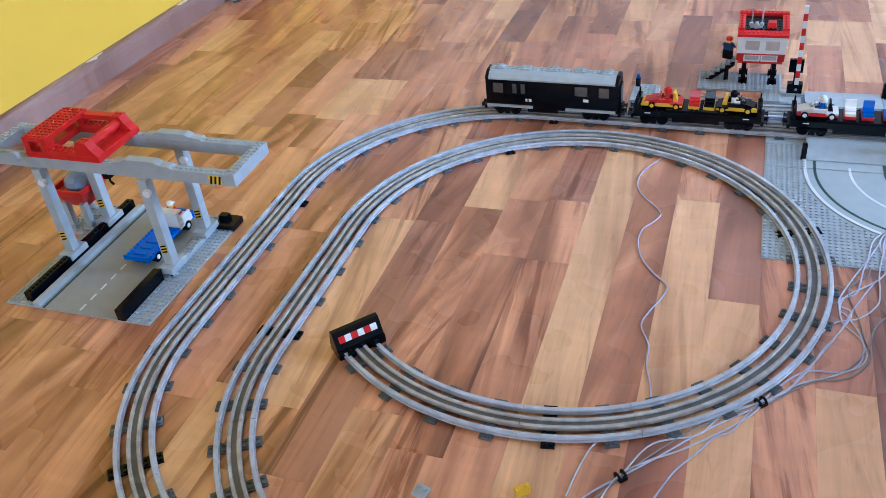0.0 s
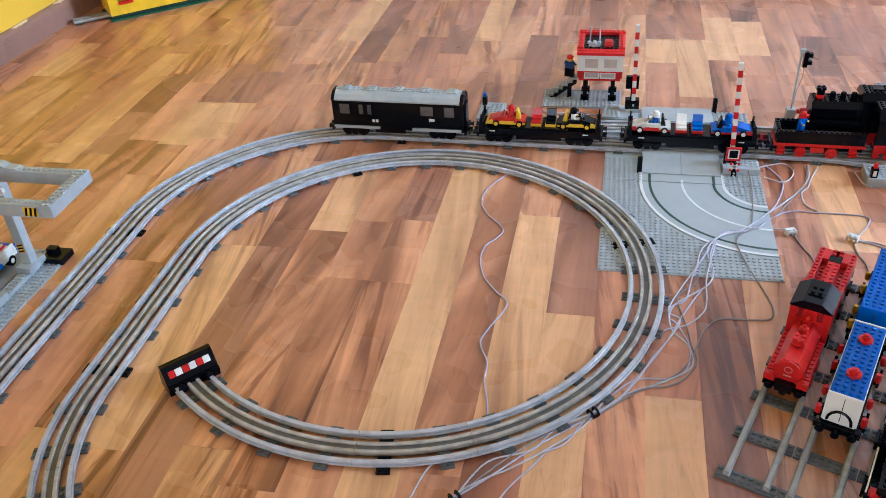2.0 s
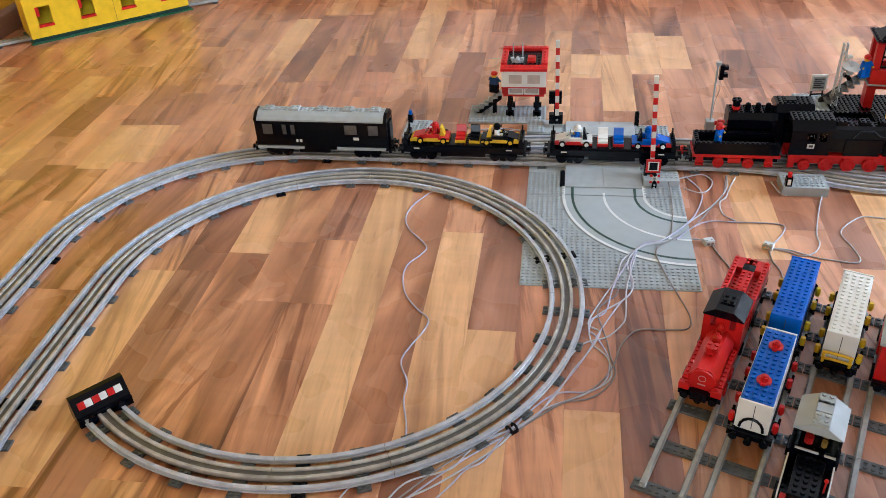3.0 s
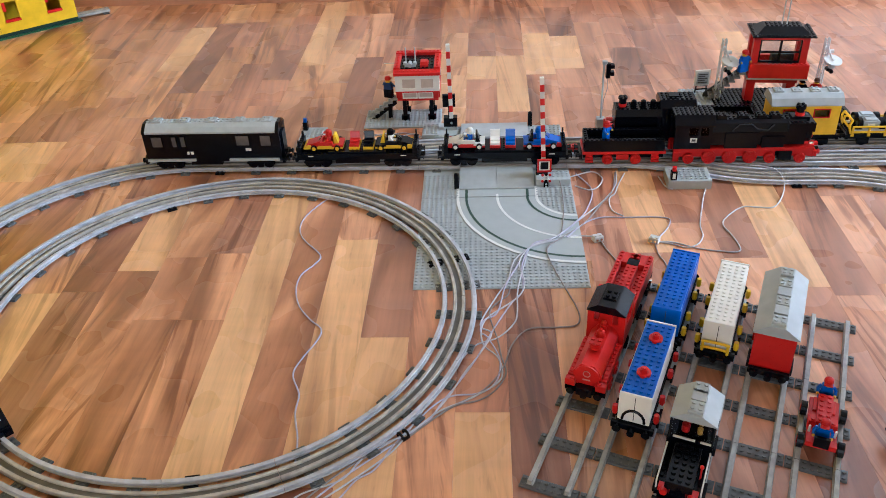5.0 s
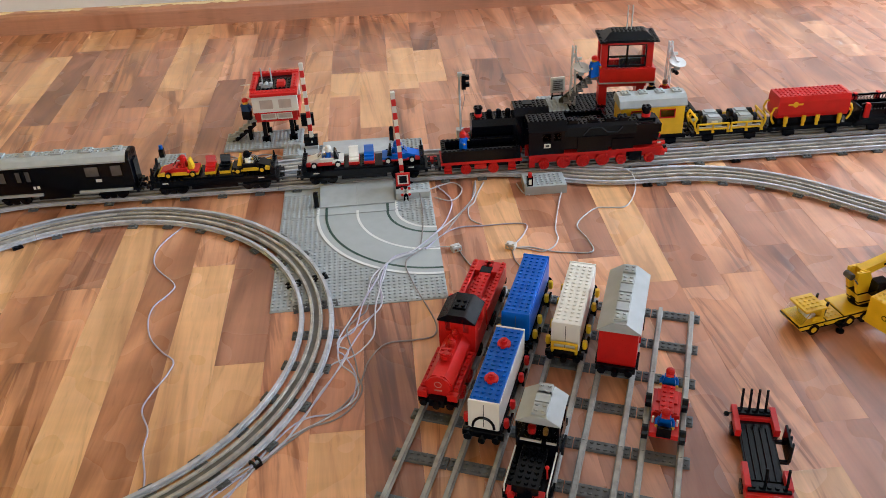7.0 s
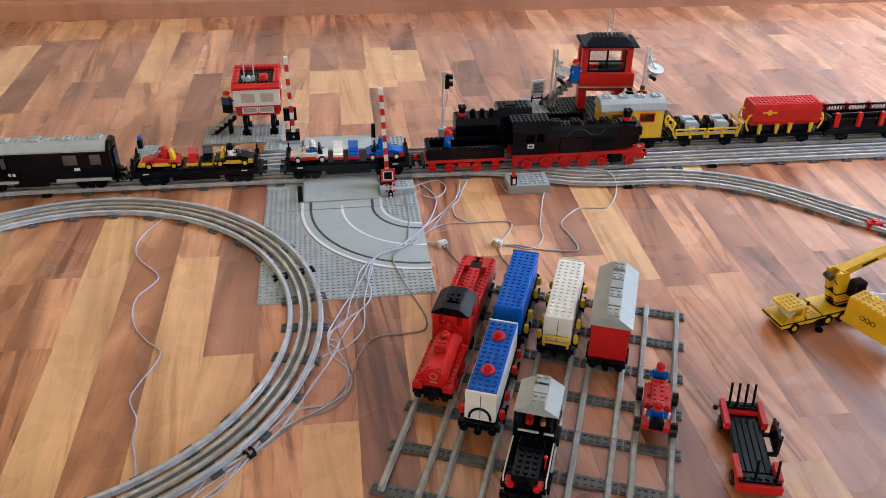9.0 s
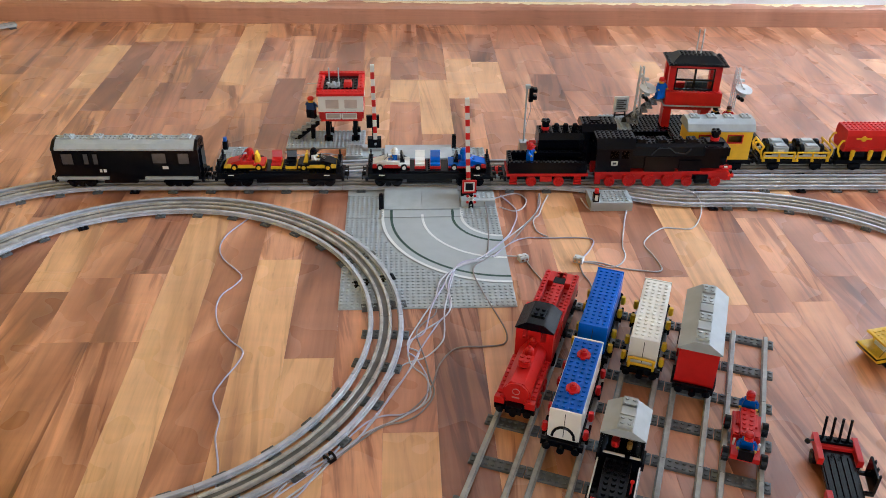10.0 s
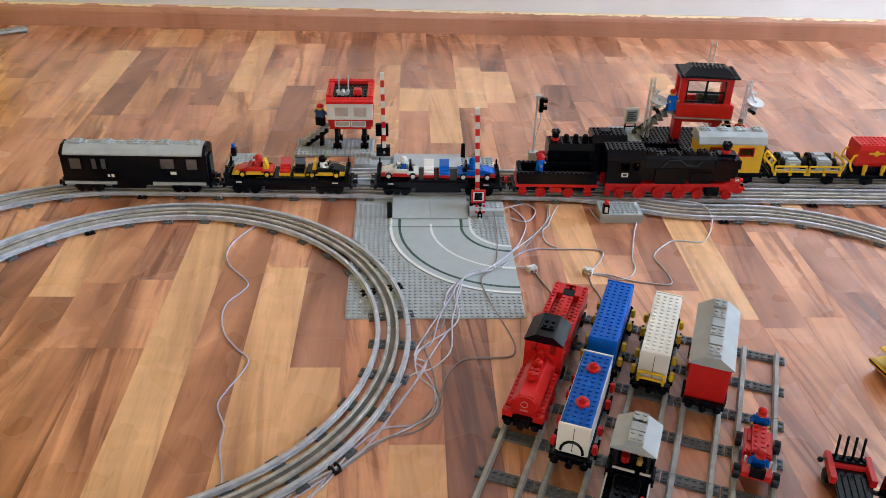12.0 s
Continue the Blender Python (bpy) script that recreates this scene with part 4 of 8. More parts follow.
    for s in (-1, 1):
        part("head_lamp", Mould().cyl(0.1045, s * 0.0165, 0.0335, 0.0034, 0.0065, 10, "x"), CHROME, t, "clear front lamp")


big_engine()

# ---- the train on the rear track ----
def old_engine():
    t = thing("steam_engine", on_rear(0.4150), "old black toy steam engine with red wheels on the rear track", "toy locomotive", "rear train")
    part("chassis", Mould().box(-0.072, -0.0180, 0.0100, 0.066, 0.0180, 0.0190).box(-0.075, -0.0245, 0.0185, 0.068, 0.0245, 0.0290), BLACK, t)
    for s in (-1, 1):
        for x in (-0.040, -0.014, 0.011):
            spoked_wheel(t, x, s, 0.0092, RED)
        st = Mould()
        for k in range(3):
            st.box(0.028, min(s * 0.020, s * (0.0275 + 0.000 * k)), 0.0060 + k * 0.0055, 0.041, max(s * 0.020, s * 0.0275), 0.0090 + k * 0.0055)
        part("step", st, RED, t, "red steps")
    prof = [(0.0215, 0.029), (0.0215, 0.060), (0.0165, 0.072), (-0.0165, 0.072), (-0.0215, 0.060), (-0.0215, 0.029)]
    boiler = part("boiler", Mould().prism(prof, -0.072, 0.010).studs(-0.070, -2 * S, 10, 4, 0.072, n=6), BLACK, t)
    for k, x in enumerate((-0.038, -0.021, -0.004)):
        part("dome", Mould().cyl(x, 0, 0.072, 0.0048, 0.0090, 10).ball(x, 0, 0.081, 0.0048, 10, 6, 0.6), BLACK, boiler)
    part("red_ring", Mould().cyl(-0.058, 0, 0.072, 0.0072, 0.0060, 12), RED, boiler, "red band under the chimney")
    part("chimney", Mould().cyl(-0.058, 0, 0.078, 0.0066, 0.0100, 12).cyl(-0.058, 0, 0.0865, 0.0084, 0.0030, 12).studs(-0.066, -S, 2, 2, 0.0895, n=6), BLACK, boiler)
    hole = [(0.020, 0.035, 0.057, 0.070), (0.040, 0.054, 0.057, 0.070)]
    for s in (-1, 1):
        side = part("cab_side", panel(Mould(), 0.010, 0.062, 0.029, 0.076, min(s * 0.0195, s * 0.0245), max(s * 0.0195, s * 0.0245), hole), BLACK, t)
        for xa, xb, za, zb in hole:
            part("window_pane", Mould().box(xa, s * 0.0222 - 0.0004, za, xb, s * 0.0222 + 0.0004, zb, c=0), PANE, side, "clear pane")
        part("emblem", Mould().cyl(0.036, s * 0.0245 - (0.0008 if s < 0 else 0), 0.048, 0.0058, 0.0008, 14, "y"), WHITE, side, "round white emblem")
        part("emblem_core", Mould().cyl(0.036, s * 0.0253 - (0.0004 if s < 0 else 0), 0.048, 0.0034, 0.0004, 12, "y"), BLACK, side)
        part("white_marking", Mould().box(0.031, min(s * 0.0245, s * 0.0251), 0.0375, 0.041, max(s * 0.0245, s * 0.0251), 0.0395, c=0), WHITE, side, "small white marking")
    roof = Mould().prism([(-0.0270, 0.076), (0.0270, 0.076), (0.0270, 0.078), (0.0165, 0.0900), (-0.0165, 0.0900), (-0.0270, 0.078)], 0.005, 0.068)
    roof.studs(0.008, -2 * S, 7, 4, 0.0900, n=6).box(0.022, -0.008, 0.0900, 0.040, 0.008, 0.0930)
    part("cab_roof", roof, BLACK, t)
    part("front_beam", Mould().box(-0.082, -0.0190, 0.020, -0.075, 0.0190, 0.0300).cyl(-0.088, -0.0155, 0.036, 0.0040, 0.012, 10, "x").cyl(-0.088, 0.0155, 0.036, 0.0040, 0.012, 10, "x").cyl(-0.086, 0.0, 0.046, 0.0040, 0.012, 10, "x"), RED, t, "red front beam and lamps")
    buffers(t, -0.076, -1, 0.0150)


def small_tender():
    t = thing("tender", on_rear(0.5420), "black toy coal tender with red wheels on the rear track", "toy tender", "rear train")
    part("body", Mould().box(-0.056, -0.0245, 0.0190, 0.054, 0.0245, 0.0500), BLACK, t)
    part("rim", Mould().box(-0.056, -0.0245, 0.0500, 0.054, -0.0165, 0.0600).box(-0.056, 0.0165, 0.0500, 0.054, 0.0245, 0.0600).box(0.046, -0.0165, 0.0500, 0.054, 0.0165, 0.0600).studs(-0.056, -3 * S, 13, 1, 0.0600, n=6).studs(-0.056, 2 * S, 13, 1, 0.0600, n=6), BLACK, t)
    part("coal_bed", Mould().box(-0.055, -0.0165, 0.0500, 0.046, 0.0165, 0.0535).studs(-0.052, -2 * S, 12, 4, 0.0535, n=6), BLACK, t)
    for s in (-1, 1):
        for x in (-0.032, 0.020):
            spoked_wheel(t, x, s, 0.0092, RED)
        part("axle_box", Mould().box(-0.018, min(s * 0.021, s * 0.0255), 0.0110, 0.006, max(s * 0.021, s * 0.0255), 0.0165), RED, t)
        for z in (0.031, 0.036):
            part("white_marking", Mould().box(0.024, min(s * 0.0245, s * 0.0250), z, 0.036, max(s * 0.0245, s * 0.0250), z + 0.0014, c=0), WHITE, t, "small white marking")


old_engine()
small_tender()


def guard_van():
    L = 0.0590
    t = thing("guard_van", on_rear(0.6740) @ Matrix.Scale(1.09, 4, (0, 0, 1)), "yellow toy van with a pale grey roof on the rear track", "toy train wagon", "rear train")
    part("underframe", Mould().box(-L - 0.002, -0.0235, 0.0120, L + 0.002, 0.0235, 0.0200), BLACK, t)
    for x in (-0.038, 0.038):
        wheelset(t, x, BLACK)
        for s in (-0.0250, 0.0250):
            part("axle_box", Mould().box(x - 0.010, s - 0.0015, 0.0040, x + 0.010, s + 0.0015, 0.0130), BLACK, t)
    for s in (-1, 1):
        buffers(t, s * (L + 0.002), s, 0.0150)
    hole = [(-0.040, -0.018, 0.048, 0.066), (0.013, 0.042, 0.050, 0.066)]
    for s in (-1, 1):
        side = part("side_wall", panel(Mould(), -L, L, 0.020, 0.0720, min(s * 0.0195, s * 0.0235), max(s * 0.0195, s * 0.0235), hole), YELLOW, t)
        for xa, xb, za, zb in hole:
            f = Mould()
            y0, y1 = sorted((s * 0.0225, s * 0.0248))
            for q in ((xa, y0, za, xb, y1, za + 0.0018), (xa, y0, zb - 0.0018, xb, y1, zb), (xa, y0, za, xa + 0.0018, y1, zb), (xb - 0.0018, y0, za, xb, y1, zb)):
                f.box(*q, c=0)
            part("window_frame", f, RED, side, "red window frame")
            part("window_pane", Mould().box(xa, s * 0.0210 - 0.0004, za, xb, s * 0.0210 + 0.0004, zb, c=0), PANE, side)
        part("end_wall", Mould().prism([(-0.0195, 0.020), (0.0195, 0.020), (0.0195, 0.072), (0.010, 0.084), (-0.010, 0.084), (-0.0195, 0.072)], *sorted((s * (L - 0.004), s * L))), YELLOW, t)
    r = Mould().prism([(-0.0265, 0.0715), (0.0265, 0.0715), (0.0265, 0.0735), (0.0200, 0.0830), (0.0110, 0.0885), (-0.0110, 0.0885), (-0.0200, 0.0830), (-0.0265, 0.0735)], -L - 0.003, L + 0.003)
    roof = part("roof", r, GREY, t, "pale grey roof")
    for k in range(4):
        x = -0.047 + k * 0.0313
        part("roof_vent", Mould().box(x - 0.008, -0.008, 0.0885, x + 0.008, 0.008, 0.0915).studs(x - 0.008, -0.008, 2, 2, 0.0915, n=6), GREY, roof)


guard_van()


def wheel_wagon():
    L = 0.066
    t = thing("flat_wagon", on_rear(0.8225) @ Matrix.Scale(1.09, 4, (0, 0, 1)), "yellow railed toy wagon loaded with wheels on the rear track", "toy train wagon", "rear train")
    part("underframe", Mould().box(-L, -0.0235, 0.0120, L, 0.0235, 0.0200).studs(-8 * S, -3 * S, 16, 6, 0.0200, n=6), BLACK, t)
    for x in (-0.040, 0.040):
        wheelset(t, x, BLACK)
        for s in (-0.0250, 0.0250):
            part("axle_box", Mould().box(x - 0.010, s - 0.0015, 0.0040, x + 0.010, s + 0.0015, 0.0130), BLACK, t)
    for s in (-1, 1):
        buffers(t, s * L, s, 0.0150)
        for x0, x1 in ((-0.060, -0.003), (0.003, 0.060)):
            for z in (0.0232, 0.0325):
                part("side_bar", Mould().tube([(x0 - 0.001, s * 0.0228, z), (x1 + 0.001, s * 0.0228, z)], 0.0019, 6), YELLOW, t, "yellow side bar")
            for x in (x0, (x0 + x1) / 2, x1):
                part("side_post", Mould().tube([(x, s * 0.0228, 0.0200), (x, s * 0.0228, 0.0330)], 0.0019, 6).box(x - 0.0026, s * 0.0228 - 0.0026, 0.0165, x + 0.0026, s * 0.0228 + 0.0026, 0.0205), YELLOW, t, "yellow side post")
        part("side_board", Mould().box(-0.058, min(s * 0.0185, s * 0.0200), 0.0200, 0.058, max(s * 0.0185, s * 0.0200), 0.0262), WHITE, t, "white board behind the side bars")
        for y in (-0.021, 0.021):
            part("end_post", Mould().tube([(s * 0.0620, y, 0.0200), (s * 0.0655, y, 0.0290), (s * 0.0665, y, 0.0360), (s * 0.0630, y, 0.0430)], 0.0021, 6), YELLOW, t, "bowed yellow end post")
        for z, o in ((0.030, 0.0655), (0.0425, 0.0630)):
            part("end_bar", Mould().tube([(s * o, -0.021, z), (s * o, 0.021, z)], 0.0020, 6), YELLOW, t, "yellow end bar")
    for x in (-0.029, 0.029):
        for y in (-0.0115, 0.0115):
            a = thing("axle_load", on_rear(0.8225, dx=x, dy=y, dz=0.0372), "black toy wheels on a pale axle loaded on a wagon", "toy wheelset", "loaded toy wheelsets")
            for s in (-0.0185, 0.0185):
                w = part("wheel", Mould().cyl(s - 0.0032, 0, 0, 0.0108, 0.0064, 18, "x"), BLACK, a)
                part("hub", Mould().cyl(s - 0.0040, 0, 0, 0.0048, 0.0080, 12, "x"), DARK, w)
            part("motor_block", Mould().box(-0.0140, -0.0085, -0.0085, 0.0140, 0.0085, 0.0075).box(-0.0100, -0.0065, 0.0075, 0.0100, 0.0065, 0.0100), GREY, a, "grey block between the wheels")
            part("front_mark", Mould().box(-0.0060, -0.0091, -0.0030, 0.0060, -0.0084, 0.0030, c=0), plastic("pale_green_print", (0.45, 0.60, 0.50)) if x > 0 else WHITE, a, "small pale marking")


wheel_wagon()


def red_hopper():
    L = 0.0715
    t = thing("hopper_wagon", on_rear(0.9765) @ Matrix.Scale(1.06, 4, (0, 0, 1)), "red toy hopper wagon with yellow posts on the rear track", "toy train wagon", "rear train")
    part("underframe", Mould().box(-L - 0.003, -0.0235, 0.0120, L + 0.003, 0.0235, 0.0200), BLACK, t)
    for x in (-0.041, 0.041):
        wheelset(t, x, BLACK)
        for s in (-0.0250, 0.0250):
            part("axle_box", Mould().box(x - 0.011, s - 0.0015, 0.0040, x + 0.011, s + 0.0015, 0.0130), BLACK, t)
    b = Mould().prism([(-0.0195, 0.0345), (0.0195, 0.0345), (0.0235, 0.0430), (0.0235, 0.0650), (0.0200, 0.0740), (-0.0200, 0.0740), (-0.0235, 0.0650), (-0.0235, 0.0430)], -L + 0.004, L - 0.004)
    part("hopper_base", Mould().box(-0.062, -0.0170, 0.0200, 0.062, 0.0170, 0.0345), BLACK, t)
    b.studs(-8 * S, -2.5 * S, 16, 5, 0.0740)
    part("body", b, RED, t)
    for s in (-1, 1):
        buffers(t, s * (L + 0.003), s, 0.0150)
        for x in (-0.050, -0.016, 0.010, 0.052):
            part("post", Mould().cyl(x, s * 0.0235, 0.0200, 0.0030, 0.0070, 10).cyl(x, s * 0.0235, 0.0270, 0.0040, 0.0110, 12), YELLOW, t, "yellow cone post")
        part("emblem", Mould().cyl(-0.036, s * 0.0235 - (0.0008 if s < 0 else 0), 0.060, 0.0050, 0.0008, 14, "y").box(-0.050, min(s * 0.0235, s * 0.0242), 0.0585, -0.022, max(s * 0.0235, s * 0.0242), 0.0615, c=0), YELLOW, t, "yellow emblem")
        for y in (-0.018, 0.018):
            part("grab_rail", Mould().tube([(s * (L - 0.002), y, 0.0240), (s * (L + 0.0035), y, 0.0330), (s * (L + 0.0050), y, 0.0430), (s * (L + 0.0010), y, 0.0530), (s * (L - 0.0040), y, 0.0540)], 0.0020, 6), YELLOW, t, "bent yellow grab rail")
        part("grab_bar", Mould().tube([(s * (L + 0.0045), -0.018, 0.0400), (s * (L + 0.0045), 0.018, 0.0400)], 0.0017, 6), YELLOW, t)


red_hopper()


def stake_wagon():
    L = 0.078
    t = thing("stake_wagon", on_rear(1.1460), "black toy open wagon with lattice sides and red stakes", "toy train wagon", "rear train")
    part("underframe", Mould().box(-L - 0.003, -0.0235, 0.0120, L + 0.003, 0.0235, 0.0230), BLACK, t)
    for x in (-0.048, 0.048):
        wheelset(t, x, BLACK)
        for s in (-0.0250, 0.0250):
            part("axle_box", Mould().box(x - 0.011, s - 0.0015, 0.0040, x + 0.011, s + 0.0015, 0.0130), BLACK, t)
    for s in (-1, 1):
        buffers(t, s * (L + 0.003), s, 0.0150)
        g = Mould()
        for z in (0.026, 0.042, 0.055):
            g.box(-L, min(s * 0.0205, s * 0.0235), z - 0.0016, L, max(s * 0.0205, s * 0.0235), z + 0.0016, c=0)
        for k in range(26):
            x = -L + k * 0.006
            g.tube([(x, s * 0.022, 0.042), (x + 0.006, s * 0.022, 0.055)], 0.0008, 4).tube([(x + 0.006, s * 0.022, 0.042), (x, s * 0.022, 0.055)], 0.0008, 4)
        g.box(-L, min(s * 0.0210, s * 0.0230), 0.026, L, max(s * 0.0210, s * 0.0230), 0.042, c=0)
        part("lattice_side", g, BLACK, t)
        part("end_frame", Mould().box(min(s * (L - 0.003), s * L), -0.0204, 0.0230, max(s * (L - 0.003), s * L), 0.0204, 0.048), BLACK, t)
        for x in (-0.068, -0.023, 0.023, 0.068):
            part("stake", Mould().box(x - 0.0044, min(s * 0.0236, s * 0.0290), 0.0300, x + 0.0044, max(s * 0.0236, s * 0.0290), 0.0550).box(x - 0.0030, min(s * 0.0205, s * 0.0290), 0.0550, x + 0.0030, max(s * 0.0205, s * 0.0290), 0.0580), RED, t, "red stake")


stake_wagon()

# ---- the sidings' stock ----
def cone_post(parent, x, y, mat):
    part("post", Mould().cyl(x, y, 0.0170, 0.0028, 0.0030, 8).cyl(x, y, 0.0200, 0.0037, 0.0090, 10, r2=0.0030), mat, parent, "round plastic post")


def running_gear(t, L, wheel_x=None):
    part("underframe", Mould().box(-L, -0.0200, 0.0120, L, 0.0200, 0.0170).box(-L * 0.75, -0.0130, 0.0070, L * 0.75, 0.0130, 0.0120), BLACK, t)
    for x in (-(wheel_x or L * 0.6), wheel_x or L * 0.6):
        wheelset(t, x, BLACK)
        for s in (-1, 1):
            part("axle_box", Mould().box(x - 0.011, min(s * 0.0235, s * 0.0265), 0.0040, x + 0.011, max(s * 0.0235, s * 0.0265), 0.0150), BLACK, t)
    for s in (-1, 1):
        buffers(t, s * L, s, 0.0150)


def red_engine():
    t = thing("steam_engine", on_yard(0, -0.0560), "red toy steam engine with a black cab roof on a siding", "toy locomotive", "siding stock")
    part("chassis", Mould().box(-0.074, -0.0165, 0.0080, 0.062, 0.0165, 0.0180).box(-0.077, -0.0235, 0.0170, 0.066, 0.0235, 0.0240).studs(-0.074, -3 * S, 9, 1, 0.0240).studs(-0.074, 2 * S, 9, 1, 0.0240), RED, t)
    for s in (-1, 1):
        for x in (-0.052, -0.022, 0.030):
            spoked_wheel(t, x, s, 0.0095, RED if x != 0.030 else BLACK)
    oct8 = [(0.0170, 0.0240), (0.0170, 0.0370), (0.0080, 0.0495), (-0.0080, 0.0495), (-0.0170, 0.0370), (-0.0170, 0.0240)]
    boiler = part("boiler", Mould().prism(oct8, -0.075, 0.006), RED, t)
    part("smokebox_door", Mould().cyl(-0.0778, 0, 0.0345, 0.0150, 0.003, 16, "x"), RED, boiler)
    part("round_emblem", Mould().tube([(-0.0785, 0.0042 * math.cos(a * 0.524), 0.0385 + 0.0042 * math.sin(a * 0.524)) for a in range(13)], 0.0005, 4), plastic("faded_print", (0.60, 0.30, 0.28), 0.4), boiler, "faint pale ring emblem")
    part("white_marking", Mould().box(-0.0786, -0.0045, 0.0285, -0.0778, 0.0045, 0.0300, c=0), plastic("faded_print", (0.60, 0.30, 0.28), 0.4), boiler, "tiny pale marking")
    part("chimney_foot", Mould().cyl(-0.043, 0, 0.0490, 0.0050, 0.0035, 12), BLACK, boiler)
    part("chimney", Mould().cyl(-0.043, 0, 0.0525, 0.0078, 0.0050, 16).cyl(-0.043, 0, 0.0575, 0.0066, 0.0026, 16).studs(-0.051, -S, 2, 2, 0.0601, r=0.0029), RED, boiler)
    part("dome", Mould().cyl(-0.018, 0, 0.0490, 0.0058, 0.0050, 14).ball(-0.018, 0, 0.0545, 0.0056, 14, 8, 0.8).cyl(-0.018, 0, 0.0585, 0.0024, 0.0022, 8), RED, boiler)
    part("whistle", Mould().cyl(-0.004, 0, 0.0490, 0.0040, 0.0075, 12).cyl(-0.004, 0, 0.0565, 0.0052, 0.0018, 12).ball(-0.004, 0, 0.0600, 0.0034, 10, 6), RED, boiler)
    for s in (-1, 1):
        part("boiler_rail", Mould().box(-0.074, min(s * 0.0172, s * 0.0236), 0.0240, -0.002, max(s * 0.0172, s * 0.0236), 0.0300).studs(-0.073, (-3 if s < 0 else 2) * S + 0.0002, 9, 1, 0.0300), RED, t)
        part("lamp_block", Mould().box(-0.0835, min(s * 0.0125, s * 0.0245), 0.0200, -0.0755, max(s * 0.0125, s * 0.0245), 0.0290).studs(-0.0835, (-2.6 if s < 0 else 1.6) * S, 1, 1, 0.0290), RED, t)
    part("front_block", Mould().box(-0.0880, -0.0095, 0.0120, -0.0780, 0.0095, 0.0225).cyl(-0.0900, 0, 0.0170, 0.0050, 0.0030, 12, "x"), BLACK, t)
    # cab
    for s in (-1, 1):
        part("cab_side", panel(Mould(), 0.006, 0.060, 0.0240, 0.0690, min(s * 0.0185, s * 0.0235), max(s * 0.0185, s * 0.0235), [(0.020, 0.044, 0.046, 0.064)]), RED, t)
    part("cab_front", panel(Mould(), -0.0185, 0.0185, 0.0240, 0.0690, -0.0100, -0.0060, [(-0.015, -0.008, 0.052, 0.066), (0.008, 0.015, 0.052, 0.066)]).moved(Matrix.Rotation(radians(90), 4, "Z")), RED, t)
    r = Mould().prism([(-0.0245, 0.0680), (0.0245, 0.0680), (0.0245, 0.0695), (0.0110, 0.0790), (-0.0110, 0.0790), (-0.0245, 0.0695)], 0.003, 0.052)
    r.box(0.018, -0.0082, 0.0790, 0.038, 0.0082, 0.0810).studs(0.019, -S, 1, 2, 0.0810).studs(0.029, -S, 1, 2, 0.0810)
    part("cab_roof", r, BLACK, t, "black hipped cab roof")
    for s in (-1, 1):
        part("front_lamp", Mould().cyl(-0.0833, s * 0.0165, 0.0235, 0.0042, 0.0060, 10, "x"), CHROME, t, "clear round lamp")
    buffers(t, -0.077, -1, 0.0150)
    part("front_beam", Mould().box(-0.082, -0.0245, 0.0110, -0.076, 0.0245, 0.0200), BLACK, t)
    tt = thing("tender", on_yard(0, 0.0680), "red studded toy tender behind the red engine", "toy tender", "siding stock")
    running_gear(tt, 0.052, 0.028)
    b = Mould().box(-0.056, -0.0235, 0.0170, 0.055, 0.0235, 0.0350)
    b.box(-0.056, -0.0235, 0.0350, 0.055, -0.0160, 0.0445).box(-0.056, 0.0160, 0.0350, 0.055, 0.0235, 0.0445).box(-0.056, -0.0075, 0.0350, 0.055, 0.0075, 0.0445).box(0.030, -0.016, 0.0350, 0.055, 0.016, 0.0445, c=0.0003)
    b.studs(-0.056, -3 * S + 0.0005, 14, 1, 0.0445).studs(-0.056, 2 * S - 0.0005, 14, 1, 0.0445).studs(-0.056, -S, 14, 2, 0.0445, lambda i, j: i not in (10, 11)).studs(-0.056, -2 * S, 10, 1, 0.0350).studs(-0.056, S, 10, 1, 0.0350)
    part("body", b, RED, tt)
    part("filler_cap", Mould().box(0.026, -0.0078, 0.0440, 0.040, 0.0078, 0.0452, c=0), BLACK, tt, "black slot in the top")


red_engine()


def tank_wagon(k, u, body, top, post, label, dots=None, end=None, height=0.058, L=0.068):
    """Box-shaped container wagon with a studded lid and round posts along the sides."""
    t = thing("container_wagon", on_yard(k, u), label, "toy train wagon", "siding stock")
    running_gear(t, L, 0.040)
    w = 0.0180
    part("container", Mould().prism([(-w + 0.002, 0.0185), (w - 0.002, 0.0185), (w, 0.0230), (w, height), (-w, height), (-w, 0.0230)], -L + 0.002, L - 0.002), body, t)
    part("bolster", Mould().box(-L + 0.006, -0.014, 0.0170, L - 0.006, 0.014, 0.0186, c=0), BLACK, t)
    lid = Mould().box(-L + 0.002, -w + 0.001, height, L - 0.002, w - 0.001, height + 0.0032)
    nx = int((2 * L - 0.004) / S)
    lid.studs(-nx * S / 2, -2 * S, nx, 4, height + 0.0032)
    part("lid", lid, top, t)
    for s in (-1, 1):
        for x in (-L + 0.012, -L * 0.35, L * 0.35, L - 0.012):
            cone_post(t, x, s * 0.0235, post)
        part("end_rim", Mould().box(min(s * (L - 0.002), s * (L + 0.0005)), -w, 0.022, max(s * (L - 0.002), s * (L + 0.0005)), w, height + 0.0040), body, t)
        part("door_gap", Mould().box(min(s * L, s * (L + 0.0008)), -0.0004, 0.024, max(s * L, s * (L + 0.0008)), 0.0004, height, c=0), DARK, t)
    if dots:
        for x in dots:
            part("filler_cap", Mould().cyl(x, 0, height + 0.0032, 0.0082, 0.0034, 18).cyl(x, 0, height + 0.0066, 0.0045, 0.0048, 12).cyl(x, 0, height + 0.0114, 0.0024, 0.0015, 8), RED, t, "round red cap")
    return t


